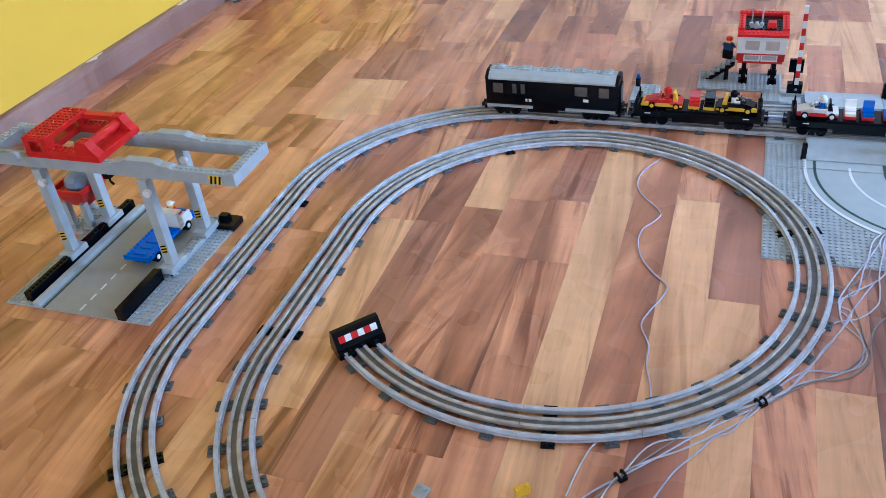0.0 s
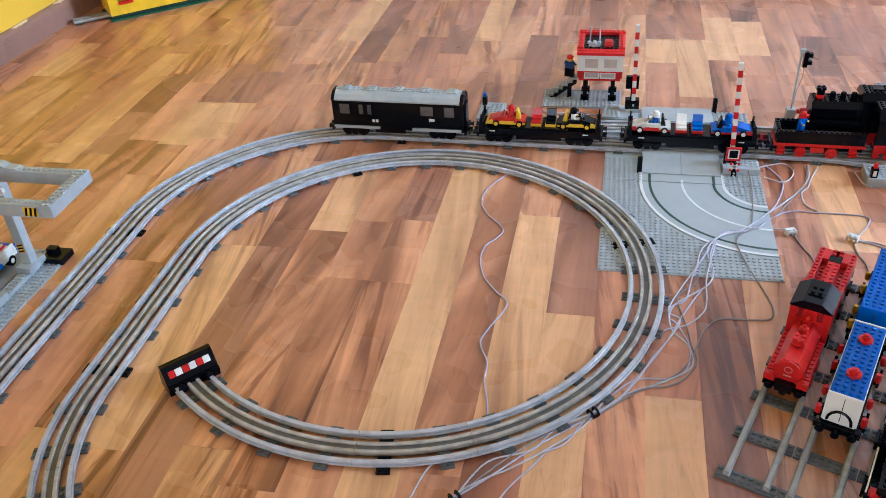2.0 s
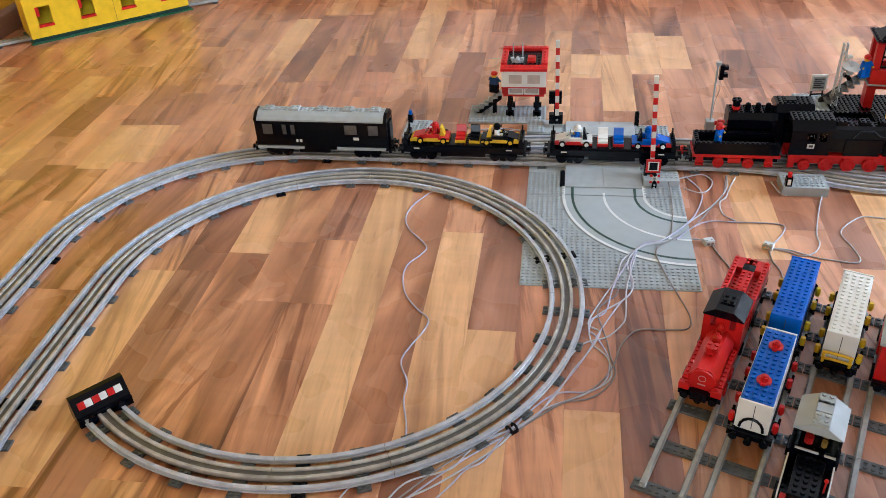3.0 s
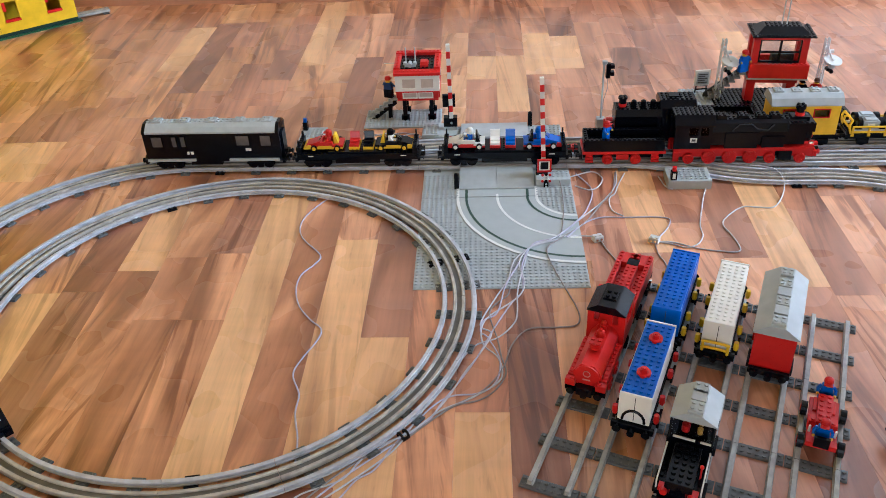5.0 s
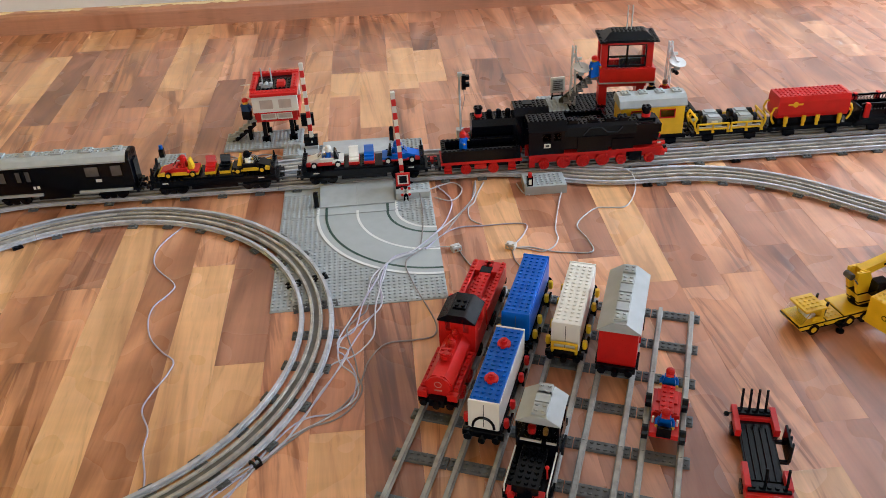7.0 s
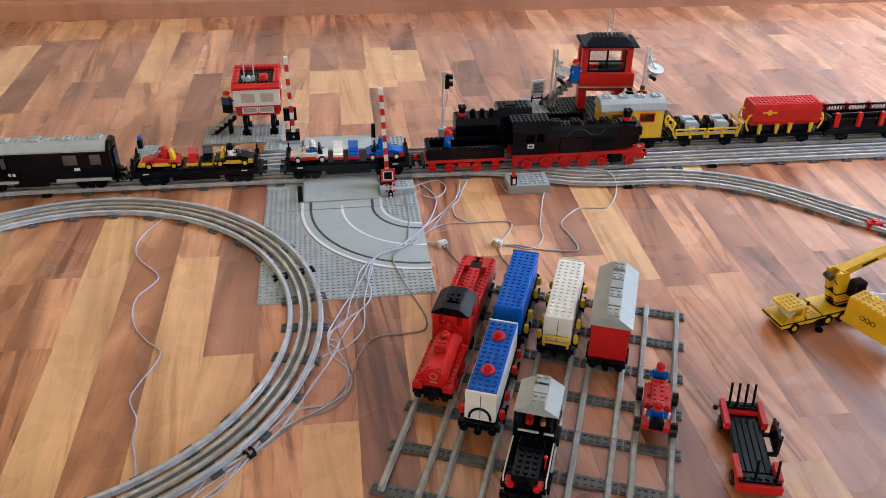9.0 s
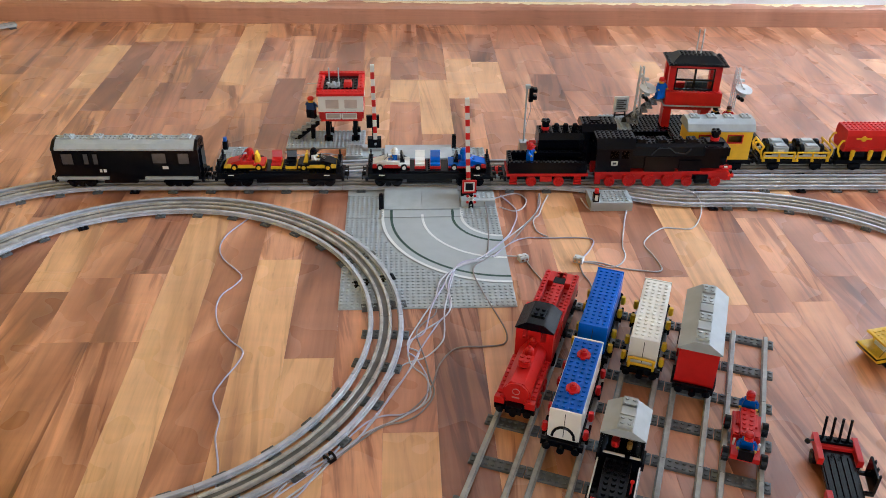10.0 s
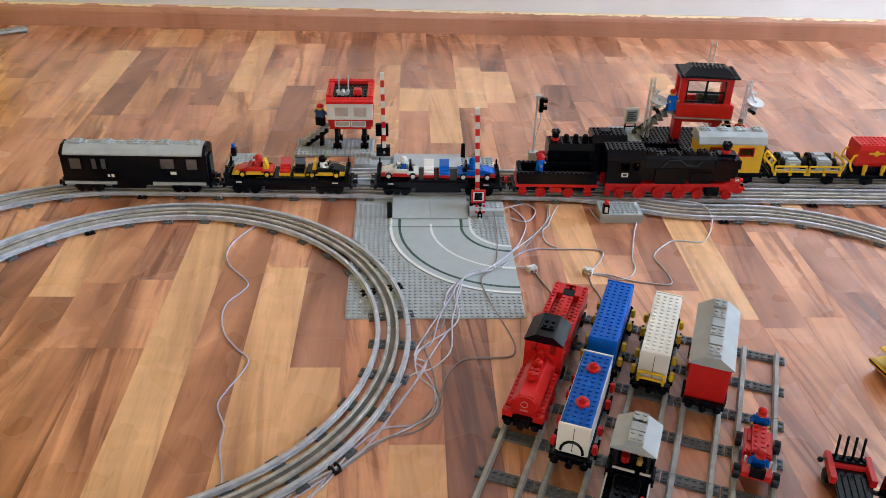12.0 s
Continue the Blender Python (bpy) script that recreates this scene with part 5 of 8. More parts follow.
bw = tank_wagon(1, -0.1050, WHITE, BLUE, RED, "white toy container wagon with a blue studded lid and red caps", (-0.030, 0.034))
part("hoop_handle", Mould().tube([(-0.0695, 0.0125 * math.cos(a * 0.3927), 0.0240 + 0.0150 * math.sin(a * 0.3927)) for a in range(9)], 0.0016, 8), BLACK, bw, "black hoop on the end")
tank_wagon(1, 0.0600, BLUE, BLUE, YELLOW, "blue studded toy container wagon with yellow posts on a siding")
ww = tank_wagon(2, 0.0550, WHITE, WHITE, YELLOW, "white studded toy container wagon with yellow posts on a siding", L=0.069)
_rail = Mould()
for _y in (-0.0150, 0.0150):
    _rail.tube([(-0.0735, _y, 0.0190), (-0.0735, _y, 0.0330)], 0.0018, 6)
for _z in (0.0240, 0.0330):
    _rail.tube([(-0.0735, -0.0170, _z), (-0.0735, -0.0080, _z + 0.001), (-0.0735, 0.0080, _z + 0.001), (-0.0735, 0.0170, _z)], 0.0018, 6)
part("end_rail", _rail, YELLOW, ww, "yellow railing on the end")


def grey_roof(t, x0, x1, z, vents, w=0.0265, rise=0.0125):
    roof = part("roof", Mould().prism([(-w, z - 0.0015), (w, z - 0.0015), (w, z), (0.0085, z + rise), (-0.0085, z + rise), (-w, z)], x0, x1), GREY, t, "pale grey hipped roof")
    for x, studs in vents:
        m = Mould().box(x - 0.0085, -0.0078, z + rise, x + 0.0085, 0.0078, z + rise + 0.0030)
        if studs:
            m.studs(x - S, -S, 2, 2, z + rise + 0.0030)
        part("roof_plate", m, GREY, roof)


def red_van():
    L = 0.0645
    t = thing("goods_van", on_yard(3, 0.0390), "red toy goods van with a pale grey roof on a siding", "toy train wagon", "siding stock")
    running_gear(t, L, 0.040)
    part("body", Mould().box(-L + 0.002, -0.0235, 0.0170, L - 0.002, 0.0235, 0.0680), RED, t)
    for s in (-1, 1):
        part("gable", Mould().prism([(-0.0235, 0.0680), (0.0235, 0.0680), (0.0080, 0.0785), (-0.0080, 0.0785)], *sorted((s * (L - 0.006), s * (L - 0.002)))), GREY, t)
        part("sliding_door", Mould().box(-0.018, min(s * 0.0235, s * 0.0255), 0.0200, 0.018, max(s * 0.0235, s * 0.0255), 0.0640), RED, t)
    grey_roof(t, -L, L, 0.0695, ((-0.051, True), (-0.031, False), (-0.012, True), (0.008, False), (0.027, True), (0.052, True)))


red_van()


def brake_van():
    L = 0.060
    t = thing("crane_tender", on_yard(2, -0.2000), "black toy wagon with a clear cab and a pale grey roof", "toy train wagon", "siding stock")
    running_gear(t, L + 0.004, 0.036)
    part("deck", Mould().box(-L, -0.0235, 0.0170, L, 0.0235, 0.0230).box(-L, -0.0140, 0.0230, 0.000, 0.0140, 0.0390).studs(-L + 0.002, -1.5 * S, 7, 3, 0.0390).studs(-L + 0.002, -3 * S, 7, 1, 0.0230, n=6).studs(-L + 0.002, 2 * S, 7, 1, 0.0230, n=6), BLACK, t)
    for s in (-1, 1):
        part("hand_rail", Mould().tube([(-L + 0.004, s * 0.0225, 0.0230), (-L + 0.004, s * 0.0225, 0.0330), (0.0, s * 0.0225, 0.0330)], 0.0009, 5), WHITE, t, "thin pale hand rail")
        part("cab_side", panel(Mould(), 0.004, 0.052, 0.0230, 0.0660, min(s * 0.0195, s * 0.0235), max(s * 0.0195, s * 0.0235), [(0.012, 0.030, 0.042, 0.062), (0.034, 0.047, 0.042, 0.062)]), BLACK, t)
        part("red_lamp", Mould().cyl(-L - 0.004, s * 0.0140, 0.0260, 0.0040, 0.0060, 10, "x").box(-L, s * 0.0140 - 0.006, 0.0230, -L + 0.008, s * 0.0140 + 0.006, 0.0290), RED, t, "red end lamp")
    f = Mould().box(0.002, -0.0195, 0.0230, 0.004, 0.0195, 0.0440, c=0).box(0.002, -0.0235, 0.0440, 0.004, -0.0215, 0.0660, c=0).box(0.002, 0.0215, 0.0440, 0.004, 0.0235, 0.0660, c=0)
    part("cab_front", f, BLACK, t)
    part("windscreen", Mould().box(0.0022, -0.0215, 0.0440, 0.0036, 0.0215, 0.0660, c=0), GLASS, t, "clear cab window")
    part("control_desk", Mould().box(0.006, -0.016, 0.0230, 0.030, 0.016, 0.0480), BLACK, t)
    part("control_knob", Mould().cyl(0.010, 0.007, 0.0480, 0.0046, 0.0080, 10), RED, t, "red control knob")
    part("control_knob", Mould().cyl(0.010, -0.008, 0.0480, 0.0030, 0.0070, 10), BRASS, t, "gold control knob")
    part("window_sill", Mould().box(-0.0005, -0.0215, 0.0432, 0.0020, -0.0105, 0.0446, c=0.0002).box(-0.0005, -0.0050, 0.0432, 0.0020, 0.0180, 0.0446, c=0.0002), PALE_GREY, t, "pale sill under the windscreen")
    part("lever", Mould().tube([(-0.030, -0.018, 0.023), (-0.034, -0.018, 0.044)], 0.0010, 6).ball(-0.034, -0.018, 0.0450, 0.0024, 8, 6), RED, t, "red topped lever")
    grey_roof(t, 0.004, 0.056, 0.0665, ((0.016, True), (0.034, False), (0.047, True)), 0.0245, 0.0095)


brake_van()


def track_cart():
    t = thing("track_cart", on_yard(4, -0.0950), "small red toy rail cart carrying two figures", "toy rail cart", "siding stock")
    part("floor_plate", Mould().box(-0.032, -0.0160, 0.0090, 0.046, 0.0160, 0.0122).box(-0.032, -0.0160, 0.0122, -0.022, 0.0160, 0.0155), RED, t)
    part("hood", Mould().box(-0.004, -0.0080, 0.0122, 0.044, 0.0080, 0.0220).box(-0.002, -0.0150, 0.0122, 0.010, 0.0150, 0.0185).box(0.022, -0.0120, 0.0122, 0.044, 0.0120, 0.0150).studs(-0.004, -S, 6, 2, 0.0220).studs(-0.002, -1.85 * S, 1, 1, 0.0185).studs(-0.002, 0.85 * S, 1, 1, 0.0185), RED, t)
    for x in (-0.025, 0.028):
        for s in (-1, 1):
            w = part("wheel", Mould().cyl(x, s * 0.0208 - 0.0034, 0.0085, 0.0085, 0.0068, 16, "y"), BLACK, t)
            part("hub", Mould().cyl(x, s * 0.0242 - (0.0006 if s < 0 else 0), 0.0085, 0.0044, 0.0006, 12, "y"), RED, w)
    part("steering_stand", Mould().box(-0.034, -0.0080, 0.0122, -0.030, 0.0080, 0.0260), BLACK, t)
    for s in (-1, 1):
        part("grip", Mould().tube([(-0.012, s * 0.0135, 0.0122), (-0.014, s * 0.0135, 0.0230)], 0.0014, 6), WHITE, t, "white grip")


track_cart()
doll("toy_worker", on_yard(4, -0.0950, dx=-0.0180, dz=0.0122, rz=-90), BLUE, BLUE, RED, "blue toy figure with a red cap seated on the cart", True)
doll("toy_worker", on_yard(4, -0.0950, dx=0.0535, dz=0.0085 - 0.0080, rz=-90), BLUE, BLUE, RED, "blue toy figure with a red cap standing behind the cart")


def loader():
    t = thing("timber_trailer", pose(0.5660, -0.3530, 0, 0, 0, 75.4), "black and red toy trailer with upright bars standing on the floor", "toy trailer")
    part("bed", Mould().box(-0.052, -0.0190, 0.0130, 0.052, 0.0190, 0.0162).box(-0.060, -0.0140, 0.0080, 0.060, 0.0140, 0.0130), BLACK, t)
    for k in range(5):
        part("bed_plank", Mould().box(-0.044, -0.0170 + k * 0.0070, 0.0162, 0.036, -0.0170 + k * 0.0070 + 0.0062, 0.0176), BLACK, t)
    part("front_frame", Mould().box(0.046, -0.0240, 0.0162, 0.062, 0.0240, 0.0210).box(0.020, 0.0180, 0.0162, 0.062, 0.0245, 0.0258).box(0.024, -0.0245, 0.0162, 0.062, -0.0180, 0.0258), RED, t, "red front frame")
    part("rear_frame", Mould().box(-0.068, -0.0240, 0.0100, -0.052, 0.0240, 0.0210).box(-0.060, 0.0180, 0.0162, -0.026, 0.0245, 0.0258).box(-0.060, -0.0245, 0.0162, -0.034, -0.0180, 0.0258), RED, t, "red rear frame")
    part("front_hinges", Mould().box(0.050, -0.0220, 0.0210, 0.060, 0.0220, 0.0242).studs(0.051, -2.5 * S, 1, 5, 0.0242), BLACK, t)
    part("rear_hinges", Mould().box(-0.064, -0.0220, 0.0210, -0.054, 0.0220, 0.0242).studs(-0.063, -2.5 * S, 1, 5, 0.0242), BLACK, t)
    for k in range(4):
        y = -0.0135 + k * 0.0090
        part("upright_bar", Mould().tube([(0.058, y, 0.0242), (0.064, y, 0.0490)], 0.0017, 6), BLACK, t)
    for y in (-0.018, 0.004):
        part("upright_bar", Mould().tube([(-0.057, y, 0.0242), (-0.053, y, 0.0460)], 0.0017, 6), BLACK, t)
    part("side_gate", Mould().box(-0.014, -0.0290, 0.0130, 0.020, -0.0262, 0.0400).box(-0.014, -0.0262, 0.0130, -0.010, -0.0190, 0.0170).box(0.016, -0.0262, 0.0130, 0.020, -0.0190, 0.0170), BLACK, t, "black upright side panel")
    for k in range(3):
        part("gate_rib", Mould().box(-0.012 + k * 0.011, -0.0305, 0.0150, -0.009 + k * 0.011, -0.0290, 0.0420), BLACK, t)
    for x in (-0.046, 0.040):
        for s in (-1, 1):
            w = part("wheel", Mould().cyl(x, s * 0.0215 - 0.0040, 0.0085, 0.0085, 0.0080, 16, "y"), BLACK, t)
            part("hub", Mould().cyl(x, s * 0.0255 - (0.0008 if s < 0 else 0), 0.0085, 0.0040, 0.0008, 10, "y"), DARK, w)
    part("mirror", Mould().tube([(0.050, 0.024, 0.024), (0.050, 0.030, 0.0215)], 0.0011, 5).ball(0.050, 0.0305, 0.0210, 0.0034, 8, 6), BLACK, t)


loader()


def crane_lorry():
    t = thing("crane_lorry", pose(0.7650, -0.1215, 0, 0, 0, 12) @ Matrix.Scale(0.87, 4), "yellow toy mobile crane with black tyres on the floor", "toy crane")
    part("chassis", Mould().box(-0.070, -0.0205, 0.0080, 0.075, 0.0205, 0.0125), BLACK, t)
    part("body", Mould().prism([(-0.036, 0.0190), (-0.030, 0.0120), (-0.016, 0.0120), (-0.008, 0.0160), (0.006, 0.0160), (0.012, 0.0120), (0.066, 0.0120), (0.078, 0.0190)], -0.0225, 0.0225, "y").box(-0.030, -0.0225, 0.0190, -0.002, 0.0225, 0.0225).studs(-0.030, -2.5 * S, 3, 5, 0.0225), YELLOW, t)
    part("deck_band", Mould().box(-0.0805, -0.0232, 0.0192, 0.0785, 0.0232, 0.0212, c=0), BLACK, t, "black band round the body")
    part("cab_base", Mould().prism([(-0.076, 0.0125), (-0.034, 0.0125), (-0.034, 0.0230), (-0.078, 0.0230), (-0.080, 0.0190)], -0.0225, 0.0225, "y"), YELLOW, t)
    part("windscreen", Mould().prism([(-0.076, 0.0232), (-0.074, 0.0232), (-0.062, 0.0414), (-0.064, 0.0414)], -0.0210, 0.0210, "y"), GLASS, t, "clear windscreen")
    part("cab_back", Mould().box(-0.042, -0.0200, 0.0230, -0.036, 0.0200, 0.0415).box(-0.054, -0.0200, 0.0230, -0.0422, -0.0170, 0.0300).box(-0.054, 0.0170, 0.0230, -0.0422, 0.0200, 0.0300), YELLOW, t)
    part("rear_deck", Mould().box(0.0005, -0.0225, 0.0214, 0.0760, 0.0225, 0.0240), YELLOW, t)
    part("driver_seat", Mould().box(-0.058, -0.0120, 0.0232, -0.0445, 0.0120, 0.0300), WHITE, t, "white seat in the cab")
    part("cab_roof", Mould().box(-0.070, -0.0200, 0.0415, -0.032, 0.0200, 0.0447).studs(-0.067, -2 * S, 4, 4, 0.0447), YELLOW, t)
    for x in (-0.026, -0.002):
        part("exhaust", Mould().tube([(-0.030, -0.014 - x, 0.0225), (-0.026, -0.014 - x, 0.0470)], 0.0020, 8), BLACK, t)
    for x in (-0.052, 0.012, 0.040, 0.062):
        for s in (-1, 1):
            w = part("wheel", Mould().cyl(x, s * 0.0190 - 0.0045, 0.0095, 0.0095, 0.0090, 18, "y"), BLACK, t)
            part("hub", Mould().cyl(x, s * 0.0235 - (0.0008 if s < 0 else 0), 0.0095, 0.0048, 0.0008, 12, "y"), YELLOW, w)
    for s in (-1, 1):
        part("outrigger", Mould().box(-0.014, min(s * 0.020, s * 0.0330), 0.0100, -0.004, max(s * 0.020, s * 0.0330), 0.0140).cyl(-0.009, s * 0.0310, 0.0030, 0.0022, 0.0150, 8).cyl(-0.009, s * 0.0310, 0.0, 0.0062, 0.0030, 14), BLACK, t, "black outrigger with a round foot")
    part("turntable", Mould().cyl(0.036, 0, 0.0240, 0.0180, 0.0030, 20), BLACK, t)
    part("machine_house", Mould().prism([(0.022, 0.0270), (0.054, 0.0270), (0.050, 0.0440), (0.028, 0.0880), (0.008, 0.0880), (0.008, 0.0700)], -0.0125, -0.0065, "y").prism([(0.022, 0.0270), (0.054, 0.0270), (0.050, 0.0440), (0.028, 0.0880), (0.008, 0.0880), (0.008, 0.0700)], 0.0065, 0.0125, "y").box(0.024, -0.0065, 0.0270, 0.050, 0.0065, 0.0500).studs(0.010, -1.55 * S, 2, 1, 0.0880).studs(0.010, 0.55 * S, 2, 1, 0.0880), YELLOW, t)
    part("house_band", Mould().prism([(0.0205, 0.0300), (0.0530, 0.0300), (0.0525, 0.0322), (0.0195, 0.0322)], -0.0131, 0.0131, "y").prism([(0.0150, 0.0470), (0.0495, 0.0470), (0.0485, 0.0495), (0.0140, 0.0495)], -0.0131, 0.0131, "y"), BLACK, t)
    part("operator_cab", Mould().box(0.034, -0.0280, 0.0470, 0.056, -0.0100, 0.0730), BLACK, t, "dark operator cab")
    part("winch", Mould().cyl(0.002, -0.0070, 0.0800, 0.0055, 0.0140, 12, "y").tube([(0.002, -0.012, 0.080), (0.000, -0.022, 0.078)], 0.0012, 5), DARK, t)
    boom = Mould()
    boom.prism([(0.020, 0.0760), (0.122, 0.1050), (0.120, 0.1135), (0.018, 0.0890)], -0.0075, 0.0075, "y")
    part("boom", boom, YELLOW, t)
    part("boom_mark", Mould().prism([(0.056, 0.0893), (0.084, 0.0972), (0.0830, 0.1010), (0.0550, 0.0935)], -0.0080, -0.0074, "y"), BLACK, t, "black marking bar")
    part("boom_head", Mould().box(0.114, -0.0085, 0.1000, 0.132, 0.0085, 0.1165), BLACK, t)
    for ob in t.children:                               # the slewing upper works stand a little to the rear
        if ob.name.split(".")[0] in ("turntable", "machine_house", "house_band", "operator_cab", "winch", "boom", "boom_mark", "boom_head"):
            ob.location.x = 0.010
    part("cable", Mould().tube([(0.1250, -0.004, 0.102), (0.0848, -0.0756, 0.0954)], 0.0006, 5), CABLE_D, t)
    part("hook", Mould().box(0.0808, -0.0796, 0.0804, 0.0888, -0.0716, 0.0964).tube([(0.0848, -0.0756, 0.0804), (0.0848, -0.0756, 0.0764), (0.0868, -0.0786, 0.0734)], 0.0014, 6), BLACK, t)


crane_lorry()
crate = thing("freight_container", pose(0.8170, -0.1770, 0.0180, 0, 0, -66), "yellow toy freight container slung from the crane hook", "toy container")
part("box", Mould().box(-0.0330, -0.0150, 0.0, 0.0330, 0.0150, 0.0400).studs(-4 * S, -2 * S, 8, 4, 0.0400), YELLOW, crate)
for _x in (-0.020, 0.014):
    part("sling", Mould().tube([(_x - 0.006, 0, 0.0400), (_x, 0.002, 0.0480), (_x + 0.008, 0.001, 0.0415)], 0.0012, 6), CHROME, crate, "shiny chain piece")
part("sling_cord", Mould().tube([(-0.020, 0.002, 0.0478), (-0.0045, 0.0225, 0.0470), (0.014, 0.002, 0.0478)], 0.0008, 5), CHROME, crate)
for _k in range(3):
    part("dark_marking", Mould().tube([(-0.008 + _k * 0.008 + 0.0034 * math.cos(a * 0.785), -0.0152, 0.0200 + 0.0034 * math.sin(a * 0.785)) for a in range(9)], 0.0006, 4), BLACK, crate, "dark emblem outline")
# ---- by the level crossing ----
def barrier_pole(parent, x, y, z0, z1, n, lean=0.0):
    m = Matrix.Translation((x, y, z0)) @ Matrix.Rotation(radians(lean), 4, "Y")
    for k in range(n):
        a, b = (z1 - z0) * k / n, (z1 - z0) * (k + 1) / n
        part("red_segment" if k % 2 else "white_segment", Mould().box(-0.0036, -0.0036, a + 0.0001, 0.0036, 0.0036, b - 0.0001).moved(m), RED if k % 2 else WHITE, parent)


def far_barrier():
    t = thing("level_crossing_barrier", pose(0.0440, 0.5080, 0), "raised red and white toy barrier with a black lamp box", "toy barrier", "crossing barriers")
    part("base_block", Mould().box(-0.030, -0.036, 0.0, 0.012, 0.024, 0.0096).studs(-0.030, -0.036, 5, 1, 0.0096).box(-0.012, -0.008, 0.0096, 0.012, 0.008, 0.0160), GREY, t, "grey base brick")
    part("pivot", Mould().box(-0.0130, -0.0060, 0.0160, 0.0130, 0.0090, 0.0340).cyl(0.0020, -0.0100, 0.026, 0.0040, 0.004, 12, "y"), BLACK, t)
    part("pivot_pin", Mould().cyl(0.0020, -0.0115, 0.026, 0.0022, 0.0016, 10, "y"), GREY, t)
    barrier_pole(t, 0.0020, -0.0030, 0.0335, 0.1800, 11, -1.0)
    part("lamp_box", Mould().box(-0.0140, 0.0010, 0.0540, 0.0100, 0.0090, 0.0780).box(-0.0040, 0.0030, 0.0340, 0.0000, 0.0070, 0.0540), BLACK, t)


def near_barrier():
    t = thing("level_crossing_barrier", pose(0.2100, 0.3100, 0), "raised red and white toy barrier with a framed warning sign", "toy barrier", "crossing barriers")
    part("base_block", Mould().box(-0.0150, -0.0160, 0.0015, 0.0440, 0.0160, 0.0130).studs(0.004, -2 * S, 5, 4, 0.0130, lambda i, j: j > 0), GREY, t, "grey base brick")
    part("pivot", Mould().box(-0.0090, 0.0040, 0.0130, 0.0070, 0.0180, 0.0330), BLACK, t)
    barrier_pole(t, -0.0010, 0.0100, 0.0325, 0.1890, 13, -2.5)
    s = Mould()
    for q in ((-0.0130, 0.0255, 0.0110, 0.0285), (-0.0130, 0.0465, 0.0110, 0.0495), (-0.0130, 0.0285, -0.0100, 0.0465), (0.0080, 0.0285, 0.0110, 0.0465)):
        s.box(q[0], -0.0125, q[1], q[2], -0.0085, q[3])
    f = part("sign_frame", s, RED, t, "red sign frame")
    part("sign_border", Mould().box(-0.0100, -0.0112, 0.0285, 0.0080, -0.0095, 0.0465, c=0), WHITE, f)
    part("sign_screen", Mould().box(-0.0076, -0.0118, 0.0308, 0.0056, -0.0110, 0.0442, c=0), BLACK, f)
    c = Mould()
    for a in (45, -45):
        m = Mould().box(-0.0085, -0.0006, -0.0019, 0.0085, 0.0006, 0.0019, c=0).moved(Matrix.Translation((0.002, -0.0190, 0.0185)) @ Matrix.Rotation(radians(a), 4, "Y"))
        o = len(c.v)
        c.v += m.v
        for q in m.f:
            c.face(*(o + i for i in q))
    part("cross_sign", c, WHITE, t, "white crossed boards")
    for dx in (-0.0062, 0.0062):
        for dz in (-0.0060, 0.0060):
            part("red_lens", Mould().cyl(0.002 + dx, -0.0212, 0.0185 + dz, 0.0024, 0.0018, 10, "y"), RED, t)
    part("sign_post", Mould().box(-0.0010, -0.0190, 0.0, 0.0050, -0.0165, 0.0260), BLACK, t)
    part("light_box", Mould().box(-0.0020, -0.0230, 0.0, 0.0060, -0.0192, 0.0110), BLACK, t)
    for z in (0.0030, 0.0080):
        part("lens", Mould().cyl(0.002, -0.0236, z, 0.0018, 0.0008, 8, "y"), GREY, t)
    part("rear_lamp", Mould().box(-0.0140, 0.0000, 0.0130, -0.0090, 0.0100, 0.0320), BLACK, t)


far_barrier()
near_barrier()
for _x, _y in ((0.0590, 0.2900), (0.1975, 0.5300)):
    solid("guard_post", Mould().box(-0.0040, -0.0040, 0.0015, 0.0040, 0.0040, 0.0290).studs(-0.004, -0.004, 1, 1, 0.0290), BLACK, pose(_x, _y, 0), "small black post beside the level crossing", "toy post", "crossing posts")
solid("grey_block", Mould().box(-0.016, -0.026, 0.0, 0.016, 0.026, 0.0130).studs(-0.016, -3 * S, 4, 6, 0.0130), GREY, pose(0.0060, 0.5000, 0), "grey studded brick beside the tracks", "toy brick")


# opaque cabin panes; the pale light seen through clear ones is their colour
PALE_PANE = plastic("pale_see_through_tone", (0.62, 0.52, 0.47), 0.12, 0.15)


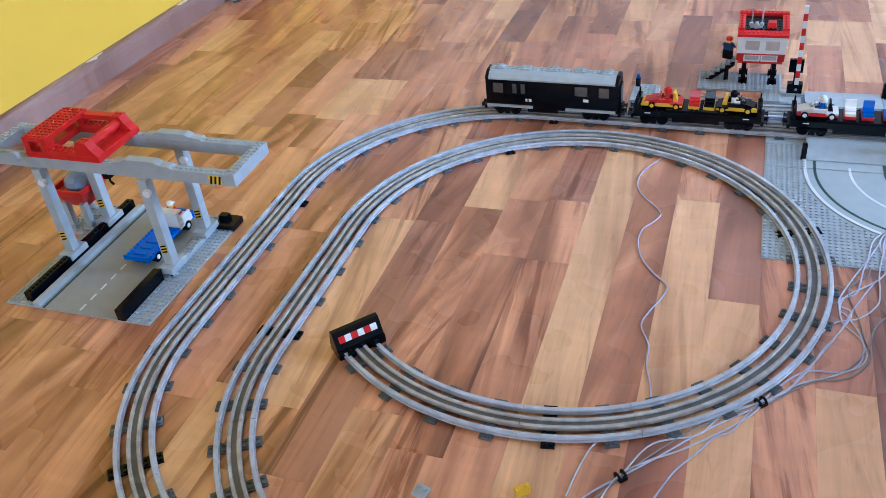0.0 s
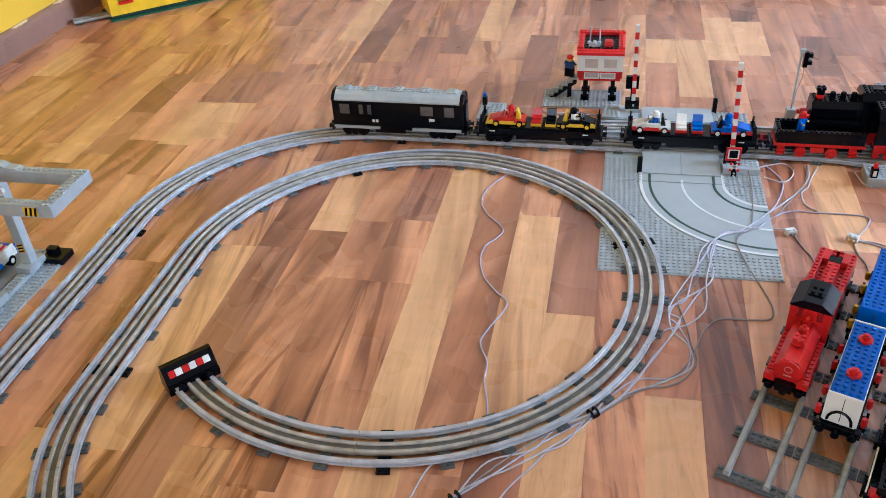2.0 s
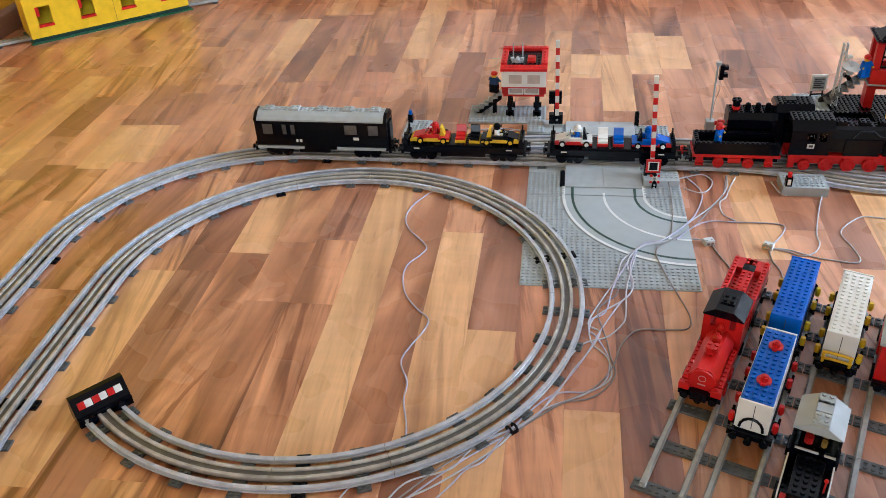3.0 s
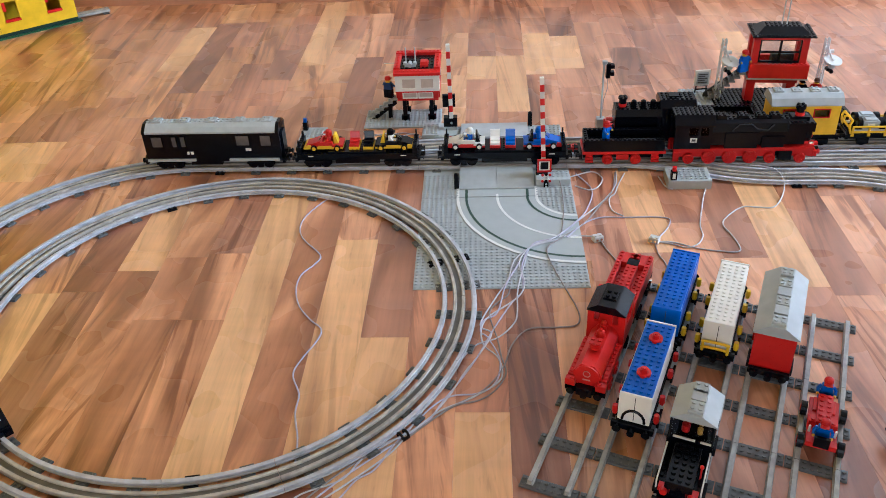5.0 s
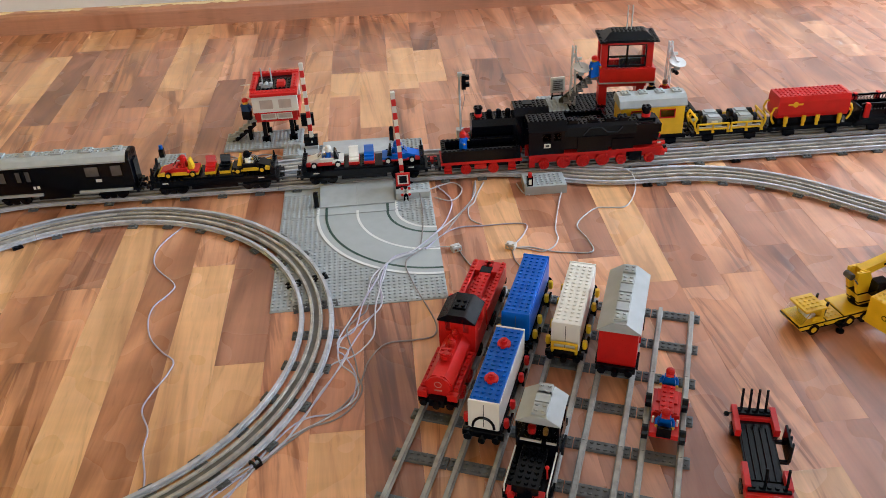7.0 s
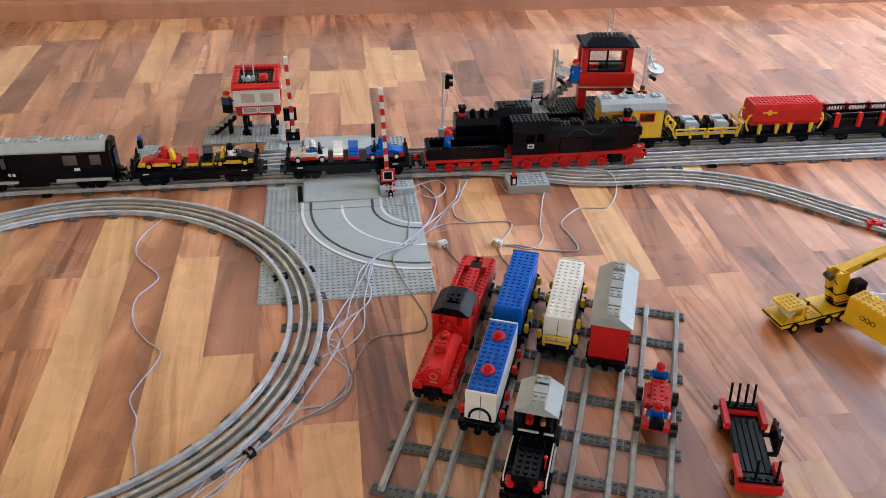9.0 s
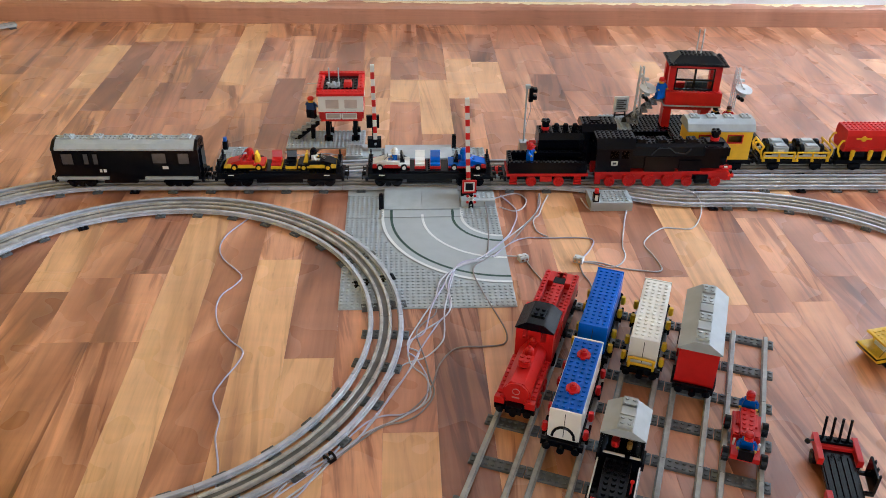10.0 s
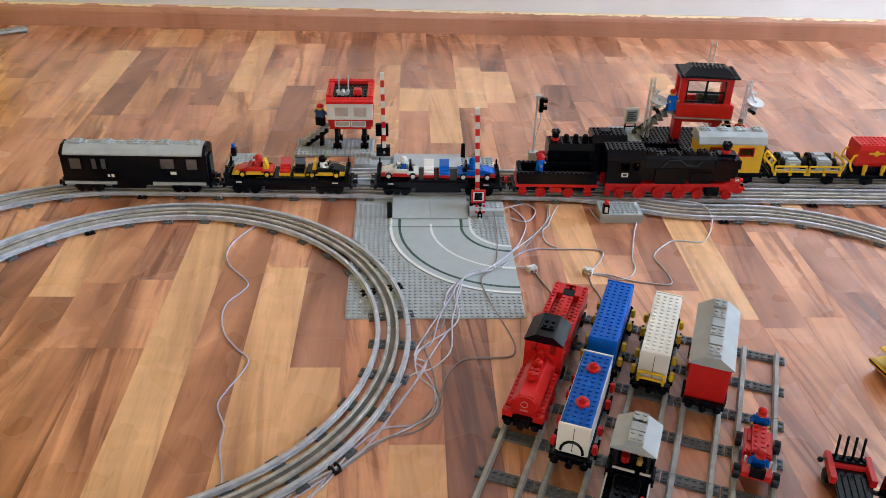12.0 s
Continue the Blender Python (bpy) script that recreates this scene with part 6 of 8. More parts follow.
def signal_cabin():
    t = thing("signal_cabin", pose(-0.0200, 0.5600, 0), "red and white toy signal cabin on black legs", "toy signal cabin")
    part("base_plate", Mould().box(-0.1080, -0.0280, 0, 0.0440, 0.0520, P).studs(-0.1080, -0.0280, 19, 10, P), GREY, t, "grey studded base plate")
    for x in (-0.0270, 0.0260):
        for y in (0.004, 0.044):
            part("leg", Mould().box(x - 0.004, y - 0.004, P, x + 0.004, y + 0.004, 0.0460).box(x - 0.008, y - 0.004, P, x + 0.008, y + 0.004, 0.0140), BLACK, t)
    x0, x1, y0, y1 = -0.0430, 0.0430, -0.0040, 0.0880
    part("cabin_floor", Mould().box(x0 + 0.003, y0 + 0.006, 0.0450, x1 - 0.003, y1, 0.0482), RED, t)
    lo = Mould().prism([(y0 + 0.007, 0.0482), (y0 + 0.011, 0.0482), (y0 + 0.004, 0.0660), (y0, 0.0660)], x0 + 0.003, x0 + 0.013).prism([(y0 + 0.007, 0.0482), (y0 + 0.011, 0.0482), (y0 + 0.004, 0.0660), (y0, 0.0660)], x1 - 0.013, x1 - 0.003)
    lo.box(x0 + 0.013, y0 + 0.006, 0.0482, x1 - 0.013, y0 + 0.010, 0.0500, c=0).box(x0, y0, 0.0645, x1, y0 + 0.005, 0.0672, c=0)
    lo.box(x0, y0 + 0.012, 0.0482, x0 + 0.004, y1, 0.0672, c=0).box(x1 - 0.004, y0 + 0.012, 0.0482, x1, y1, 0.0672, c=0).box(x0, y1 - 0.004, 0.0482, x1, y1, 0.0672, c=0)
    part("lower_wall", lo, RED, t)
    g = Mould()
    for xa, xb in ((x0 + 0.013, -0.001), (0.001, x1 - 0.013)):
        for q in ((xa, 0.0505, xb, 0.0525), (xa, 0.0620, xb, 0.0640), (xa, 0.0525, xa + 0.002, 0.0620), (xb - 0.002, 0.0525, xb, 0.0620)):
            g.box(q[0], y0 + 0.003, q[1], q[2], y0 + 0.0065, q[3], c=0)
    part("window_frame", g, WHITE, t, "white window frames")
    part("window_pane", Mould().box(x0 + 0.014, y0 + 0.0075, 0.0505, x1 - 0.014, y0 + 0.0085, 0.0640, c=0), PALE_PANE, t, "pale window pane")
    holes = [(x0 + 0.014, -0.004, 0.0735, 0.0920), (0.007, x1 - 0.012, 0.0735, 0.0920)]
    part("front_wall", panel(Mould(), x0, x1, 0.0672, 0.1000, y0, y0 + 0.004, holes), WHITE, t)
    part("rear_wall", panel(Mould(), x0, x1, 0.0672, 0.1000, y1 - 0.004, y1, holes), WHITE, t)
    for xa in (x0, x1 - 0.004):
        part("side_wall", Mould().box(xa, y0 + 0.004, 0.0672, xa + 0.004, y0 + 0.014, 0.1000).box(xa, y1 - 0.014, 0.0672, xa + 0.004, y1 - 0.004, 0.1000).box(xa, y0 + 0.014, 0.0900, xa + 0.004, y1 - 0.014, 0.1000, c=0), WHITE, t)
    for xa, xb, za, zb in holes:
        part("pane", Mould().box(xa, y0 + 0.0015, za, xb, y0 + 0.0025, zb, c=0), PALE_PANE, t, "pale clear pane")
    r = Mould()
    r.prism([(y0 - 0.003, 0.1000), (y0 + 0.010, 0.1000), (y0 + 0.010, 0.1090), (y0 - 0.003, 0.1050)], x0 - 0.002, x1 + 0.002).prism([(y1 - 0.010, 0.1000), (y1 + 0.003, 0.1000), (y1 + 0.003, 0.1030), (y1 - 0.010, 0.1090)], x0 - 0.002, x1 + 0.002)
    for xa, xb in ((x0 - 0.002, x0 + 0.010), (x1 - 0.010, x1 + 0.002)):
        r.box(xa, y0 + 0.010, 0.1000, xb, y1 - 0.010, 0.1125).studs(xa + 0.002, y0 + 0.0110, 1, 8, 0.1125, n=6)
    r.box(x0 - 0.002, y1 - 0.010, 0.1000, x1 + 0.002, y1 + 0.003, 0.1150)
    r.studs(x0 - 0.002, y0 + 0.0005, 11, 1, 0.1066, n=6).studs(x0 - 0.002, y1 - 0.0080, 11, 1, 0.1150, n=6)
    roof = part("roof", r, RED, t, "red sloped roof edge")
    part("roof_deck", Mould().box(x0 + 0.010, y0 + 0.010, 0.1000, x1 - 0.010, y1 - 0.010, 0.1085).studs(x0 + 0.0110, y0 + 0.0120, 8, 7, 0.1085), BLACK, t, "black studded roof deck")
    for x in (-0.022, -0.004):
        part("aerial", Mould().tube([(x, 0.034, 0.1085), (x, 0.034, 0.1420)], 0.0014, 6), GREY, t, "thin grey aerial")
    part("camera_cluster", Mould().box(-0.024, 0.016, 0.1085, -0.002, 0.028, 0.1130).cyl(-0.013, 0.008, 0.1150, 0.0042, 0.016, 10, "y").cyl(-0.023, 0.020, 0.113, 0.0036, 0.005, 10).cyl(-0.004, 0.020, 0.113, 0.0036, 0.005, 10), GREY, t, "grey lamps on the roof")
    part("loudspeaker", Mould().box(0.006, 0.014, 0.1085, 0.022, 0.038, 0.1135).prism([(0.014, 0.1135), (0.038, 0.1135), (0.032, 0.1190), (0.018, 0.1190)], 0.007, 0.021), RED, t, "red box on the roof")
    part("side_rod", Mould().tube([(x0 - 0.002, 0.050, 0.1045), (x0 - 0.024, 0.050, 0.1045)], 0.0009, 5), WHITE, t)
    for k in range(6):
        part("step", Mould().box(-0.1000 + k * 0.0092, 0.012, 0.0060 + k * 0.0072, -0.0890 + k * 0.0092, 0.034, 0.0092 + k * 0.0072).studs(-0.1000 + k * 0.0092, 0.014, 1, 2, 0.0092 + k * 0.0072, n=6), plastic("step_grey_plastic", (0.34, 0.36, 0.37), 0.35), t)
    part("stair_side", Mould().prism([(-0.0960, P), (-0.0850, P), (-0.0440, 0.0340), (-0.0440, 0.0420), (-0.0480, 0.0420)], 0.0130, 0.0150, "y").prism([(-0.0960, P), (-0.0850, P), (-0.0440, 0.0340), (-0.0440, 0.0420), (-0.0480, 0.0420)], 0.0310, 0.0330, "y"), BLACK, t)
    part("stair_post", Mould().box(-0.0620, 0.0140, P, -0.0540, 0.0320, 0.0310), BLACK, t)


signal_cabin()
doll("toy_signalman", pose(-0.0790, 0.5780, 0.0470, 0, 0, 160) @ Matrix.Scale(1.12, 4), BLACK, plastic("navy_plastic", (0.014, 0.045, 0.14)), RED, "toy figure in dark blue with a red cap on the stairs")


def light_signal():
    t = thing("light_signal", pose(0.3320, 0.5190, 0), "grey toy signal mast with a black two-lamp head", "toy signal")
    part("base", Mould().box(-0.008, -0.008, 0, 0.008, 0.008, 0.0200), GREY, t)
    part("mast", Mould().tube([(0, 0, 0.0200), (0, 0, 0.1320)], 0.0018, 8), GREY, t)
    part("mast_cap", Mould().box(-0.003, -0.004, 0.1280, 0.006, 0.004, 0.1350), GREY, t)
    part("lamp_head", Mould().box(0.004, -0.005, 0.1020, 0.0120, 0.005, 0.1300), BLACK, t)
    for z in (0.1080, 0.1220):
        part("lamp_hood", Mould().box(0.012, -0.0055, z - 0.001, 0.0190, 0.0055, z + 0.006), BLACK, t)
    part("lead", Mould().tube([(0.008, 0.004, 0.102), (0.010, 0.004, 0.080), (0.004, 0.004, 0.055), (0.002, 0.004, 0.020)], 0.0006, 5), CABLE_D, t)


light_signal()


def switch_box(m, lever, label):
    t = thing("switch_box", m, label, "toy switch box", "switch boxes")
    part("housing", Mould().box(-0.0360, -0.0240, 0, 0.0360, 0.0240, 0.0160).studs(-4 * S, -2.5 * S, 8, 5, 0.0160, lambda i, j: not (i < 2 and j < 2)), GREY, t)
    part("lever_base", Mould().box(-0.0325, -0.0215, 0.0160, -0.0225, -0.0125, 0.0320), BLACK, t)
    part("lever", Mould().box(-0.0305, -0.0200, 0.0320, -0.0245, -0.0140, 0.0350).cyl(-0.0275, -0.017, 0.0350, 0.0036, 0.0045, 10), lever, t, "small coloured lever")
    part("lever_mark", Mould().box(-0.0300, -0.0222, 0.0190, -0.0250, -0.0214, 0.0290, c=0), WHITE, t, "white label on the lever")


switch_box(pose(0.4530, 0.2990, 0, 0, 0, -1.15), RED, "grey studded switch box with a black and red lever")
switch_box(pose(-0.2200, 0.4760, 0, 0, 0, -91), BLUE, "grey studded switch box with a blue lever")


def buffer_stop():
    t = thing("buffer_stop", pose(-0.4860, -0.3010, 0, 0, 0, -42.5), "black toy buffer stop with a red and white striped board", "toy buffer stop")
    part("block", Mould().box(-0.0300, -0.0335, 0, 0.0000, 0.0335, 0.0130).prism([(-0.0300, 0.0130), (-0.0040, 0.0130), (-0.0160, 0.0350), (-0.0230, 0.0350)], -0.0335, 0.0335, "y"), BLACK, t)
    face = Matrix.Translation((-0.0100, 0, 0.0245)) @ Matrix.Rotation(radians(-28.5), 4, "Y")
    for k in range(6):
        y = -0.0230 + k * 0.0092
        part("white_stripe" if k % 2 else "red_stripe", Mould().box(-0.0002, y - (0.0046 if k % 2 == 0 else 0.0052) + 0.0006, -0.0045, 0.0010, y + 0.0042, 0.0045, c=0.0002), WHITE if k % 2 else RED, t, m=face)
    for y in (-0.018, 0.018):
        part("buffer", Mould().cyl(0.0000, y, 0.0100, 0.0040, 0.0070, 12, "x").cyl(0.0065, y, 0.0100, 0.0060, 0.0018, 14, "x"), BLACK, t)


buffer_stop()

# ---- station platform behind the tracks ----
def platform():
    t = thing("station_platform", pose(0.5000, 0.5200, 0, 0, 0, -1.15), "low toy station platform of black and grey studded plates", "toy platform")
    part("grey_deck", Mould().box(0, 0, 0, 0.056, 0.120, 0.0224).studs(0, 0, 7, 15, 0.0224), GREY, t)
    part("black_deck", Mould().box(0.0562, 0, 0, 0.3000, 0.1200, 0.0224).studs(0.0562, 0, 30, 15, 0.0224), BLACK, t)


platform()
PZ = 0.0224


def control_tower():
    t = thing("control_tower", pose(0.6700, 0.5830, PZ, 0, 0, -6), "red toy control tower with a black hipped roof on the platform", "toy tower")
    for x in (-0.044, 0.030):
        part("leg", Mould().box(x - 0.0080, -0.012, 0, x + 0.0080, 0.014, 0.0500).box(x - 0.0100, -0.016, 0.0420, x + 0.0100, 0.018, 0.0500), RED, t)
    part("arch_beam", Mould().box(-0.052, -0.016, 0.0400, 0.040, 0.020, 0.0500), RED, t)
    part("grey_floor", Mould().box(-0.056, -0.026, 0.0500, 0.056, 0.034, 0.0532), GREY, t)
    w = Mould().box(-0.054, -0.026, 0.0532, 0.054, -0.0185, 0.0800).box(-0.054, -0.0185, 0.0532, -0.0465, 0.034, 0.0800).box(0.0465, -0.0185, 0.0532, 0.054, 0.034, 0.0800).box(-0.0465, 0.0265, 0.0532, 0.0465, 0.034, 0.0800)
    w.studs(-0.052, -0.0262, 13, 1, 0.0800)
    part("balcony", w, RED, t)
    for x in (-0.046, 0.042):
        for y in (-0.012, 0.026):
            part("column", Mould().box(x - 0.0060, y - 0.006, 0.0532, x + 0.0060, y + 0.006, 0.1340), RED, t)
    part("lintel", Mould().box(-0.052, -0.018, 0.1260, 0.048, -0.012, 0.1340).box(-0.052, 0.026, 0.1260, 0.048, 0.032, 0.1340), RED, t)
    f = Mould()
    for x in (-0.040, -0.003, 0.034):
        f.box(x, -0.014, 0.0800, x + 0.0036, -0.010, 0.1260, c=0)
    for z in (0.0800, 0.0990, 0.1230):
        f.box(-0.040, -0.014, z, 0.037, -0.010, z + 0.0032, c=0)
    part("window_frame", f, BLACK, t, "black window frame")
    part("pane", Mould().box(-0.038, -0.0125, 0.0830, 0.036, -0.0115, 0.1240, c=0), GLASS, t)
    part("desk", Mould().box(-0.010, 0.006, 0.0532, 0.030, 0.022, 0.0900), DARK, t)
    o = Mould()
    zs = (0.1340, 0.1366, 0.1480)
    a = [(-0.058, -0.030), (0.056, -0.030), (0.056, 0.042), (-0.058, 0.042)]
    b = [(-0.035, -0.006), (0.033, -0.006), (0.033, 0.022), (-0.035, 0.022)]
    rim = [(-0.0495, -0.0215), (0.0475, -0.0215), (0.0475, 0.0335), (-0.0495, 0.0335)]
    for ring, z in ((a, zs[0]), (a, zs[1]), (rim, zs[1]), (b, zs[2])):
        o.v += [(x, y, z) for x, y in ring]
    o.face(3, 2, 1, 0)
    o.face(12, 13, 14, 15)
    for lvl in (0, 4, 8):
        for i in range(4):
            j = (i + 1) % 4
            o.face(lvl + i, lvl + j, lvl + 4 + j, lvl + 4 + i)
    o.studs(-0.033, -0.004, 8, 3, zs[2])
    o.studs(-0.057, -0.0300, 14, 1, zs[1], n=6)
    o.studs(-0.057, 0.0338, 14, 1, zs[1], n=6)
    for k in range(7):
        o.cyl(-0.0538, -0.0180 + k * 0.0080, zs[1], 0.0024, 0.0017, 6).cyl(0.0518, -0.0180 + k * 0.0080, zs[1], 0.0024, 0.0017, 6)
    part("roof", o, BLACK, t, "black hipped roof")
    for x in (-0.002, 0.007):
        part("aerial", Mould().tube([(x, 0.008, zs[2]), (x, 0.008, 0.1950)], 0.0013, 6), GREY, t, "thin grey aerial")
    for k in range(8):
        part("step", Mould().box(-0.0610 - k * 0.0085, -0.022, 0.0660 - k * 0.0082, -0.0500 - k * 0.0085, 0.004, 0.0692 - k * 0.0082).studs(-0.0610 - k * 0.0085, -0.020, 1, 3, 0.0692 - k * 0.0082, n=6), plastic("mid_grey_plastic", (0.17, 0.175, 0.18), 0.35), t)
    part("stair_side", Mould().prism([(-0.1280, 0.0), (-0.1200, 0.0), (-0.0500, 0.0630), (-0.0500, 0.0690), (-0.0580, 0.0690), (-0.1280, 0.0080)], 0.0040, 0.0062, "y"), DARK, t)
    part("stair_rail", Mould().box(-0.0620, -0.004, 0.0512, -0.0560, 0.004, 0.0780), RED, t)


control_tower()
doll("toy_porter", pose(0.6020, 0.5660, PZ + 0.0657, 0, 0, 20) @ Matrix.Scale(1.1, 4), BLUE, BLUE, RED, "blue toy figure with red cap on the top stair")
doll("toy_porter", pose(0.7270, 0.5860, PZ, 0, 0, 10), BLACK, BLACK, BLACK, "toy figure in black with a dark cap on the platform")
doll("toy_porter", pose(0.7560, 0.5880, PZ, 0, 0, -20), RED, RED, plastic("brown_plastic", (0.10, 0.04, 0.02)), "toy figure in red with brown hair on the platform")


def dish_mast(x, y, h, label):
    t = thing("dish_mast", pose(x, y, PZ), label, "toy dish mast", "dish masts")
    lat = Mould()
    for sx in (-1, 1):
        for sy in (-1, 1):
            lat.tube([(sx * 0.0050, sy * 0.0050, 0), (sx * 0.0034, sy * 0.0034, h)], 0.0011, 5)
    for k in range(12):
        z, dz = k * h / 12, h / 12
        q = 0.0050 - 0.0016 * k / 12
        s = 1 if k % 2 else -1
        for y0 in (-q, q):
            lat.tube([(-s * q, y0, z), (s * q, y0, z + dz)], 0.0007, 4).tube([(y0, -s * q, z), (y0, s * q, z + dz)], 0.0007, 4)
    part("lattice", lat, PALE_GREY, t)
    z = h - 0.047
    d = Mould().cyl(0, 0, 0, 0.0030, 0.0040, 10).cyl(0, 0, 0.0040, 0.0050, 0.0034, 24, r2=0.0170).cyl(0, 0, 0.0074, 0.0170, 0.0012, 24).cyl(0, 0, 0.0086, 0.0030, 0.0030, 10)
    part("dish", d.moved(pose(0.012, -0.012, z, 16, 6, 0)), PALE_GREY, t, "pale grey dish")
    part("dish_arm", Mould().box(0.002, -0.014, z - 0.0020, 0.014, -0.002, z + 0.0015).box(0.008, -0.018, z - 0.008, 0.017, -0.008, z - 0.002), GREY, t)
    part("loudspeaker", Mould().cyl(0.010, -0.024, z - 0.012, 0.0040, 0.010, 10, "y").box(0.004, -0.016, z - 0.014, 0.010, -0.002, z - 0.009), BLACK, t, "small black horn")
    part("mast_head", Mould().box(-0.004, -0.004, h - 0.022, 0.004, 0.004, h - 0.016).cyl(0.003, -0.002, h - 0.026, 0.0034, 0.012, 10, "x").tube([(0.004, -0.003, h - 0.02), (0.013, -0.010, z + 0.006)], 0.0016, 6), PALE_GREY, t)


dish_mast(0.5660, 0.5850, 0.124, "pale grey toy lattice mast with a dish on the platform")
dish_mast(0.7640, 0.6000, 0.115, "pale grey toy lattice mast with a dish beside the tower")


def notice_stand():
    t = thing("notice_board", pose(0.5430, 0.6200, PZ, 0, 0, 6), "white toy notice board with grey print on black legs", "toy notice board")
    part("legs", Mould().tube([(-0.012, 0, 0), (-0.010, 0, 0.016), (0.010, 0, 0.016), (0.012, 0, 0)], 0.0020, 6).tube([(-0.010, 0, 0.008), (0.010, 0, 0.008)], 0.0016, 6), BLACK, t)
    part("board", Mould().box(-0.0150, -0.002, 0.0160, 0.0150, 0.002, 0.0480), WHITE, t)
    part("sheet", Mould().box(-0.0115, -0.0026, 0.0195, 0.0115, -0.0019, 0.0440, c=0), GREY, t, "grey printed sheet")
    for k in range(5):
        part("print_bar", Mould().box(-0.0095, -0.0031, 0.0220 + k * 0.0042, 0.0095 - 0.005 * (k % 2), -0.0025, 0.0240 + k * 0.0042, c=0), DARK, t)


notice_stand()

# ---- loading gantry and its road ----
def gantry_road():
    t = thing("road_baseplate", pose(-1.0650, -0.3180, 0), "grey road baseplate under the loading gantry", "baseplate")
    part("studded_plate", Mould().box(0, 0, 0, 0.256, 0.272, 0.0017).studs(0, 0, 7, 34, 0.0017).studs(25 * S, 0, 7, 34, 0.0017), GREY, t)
    part("roadway", Mould().box(8 * S, 0, 0.0012, 25 * S, 0.272, 0.0030), plastic("sandy_road_grey", (0.34, 0.34, 0.30), 0.45, 0.06), t, "smooth grey roadway")
    for k in range(11):
        part("dash", Mould().box(16.3 * S, 0.006 + k * 0.0250, 0.0029, 16.7 * S, 0.020 + k * 0.0250, 0.0033, c=0), PAINT_W, t)
    part("dark_line", Mould().box(8.6 * S, 0, 0.0029, 9.1 * S, 0.272, 0.0033, c=0), PAINT_G, t)
    part("kerb", Mould().box(6.6 * S, 0.0, 0.0017, 8 * S, 0.272, 0.0100), GREY, t, "grey kerb bricks")
    part("black_rail", Mould().box(4.0 * S, 0.010, 0.0017, 5.6 * S, 0.272, 0.0180).studs(4.3 * S, 0.012, 1, 32, 0.0180), BLACK, t, "black brick wall")
    part("black_wall", Mould().box(25.4 * S, 0.000, 0.0017, 27 * S, 0.100, 0.0210), BLACK, t, "black brick wall")
    part("grey_rail", Mould().box(26.4 * S, 0.110, 0.0017, 28.4 * S, 0.262, 0.0100).studs(26.4 * S, 0.110, 2, 19, 0.0100), GREY, t)
    part("black_block", Mould().box(28 * S, 0.236, 0.0017, 32.5 * S, 0.268, 0.0120).box(28.4 * S, 0.250, 0.0120, 30.4 * S, 0.262, 0.0200), BLACK, t, "low black brick with a step")


gantry_road()


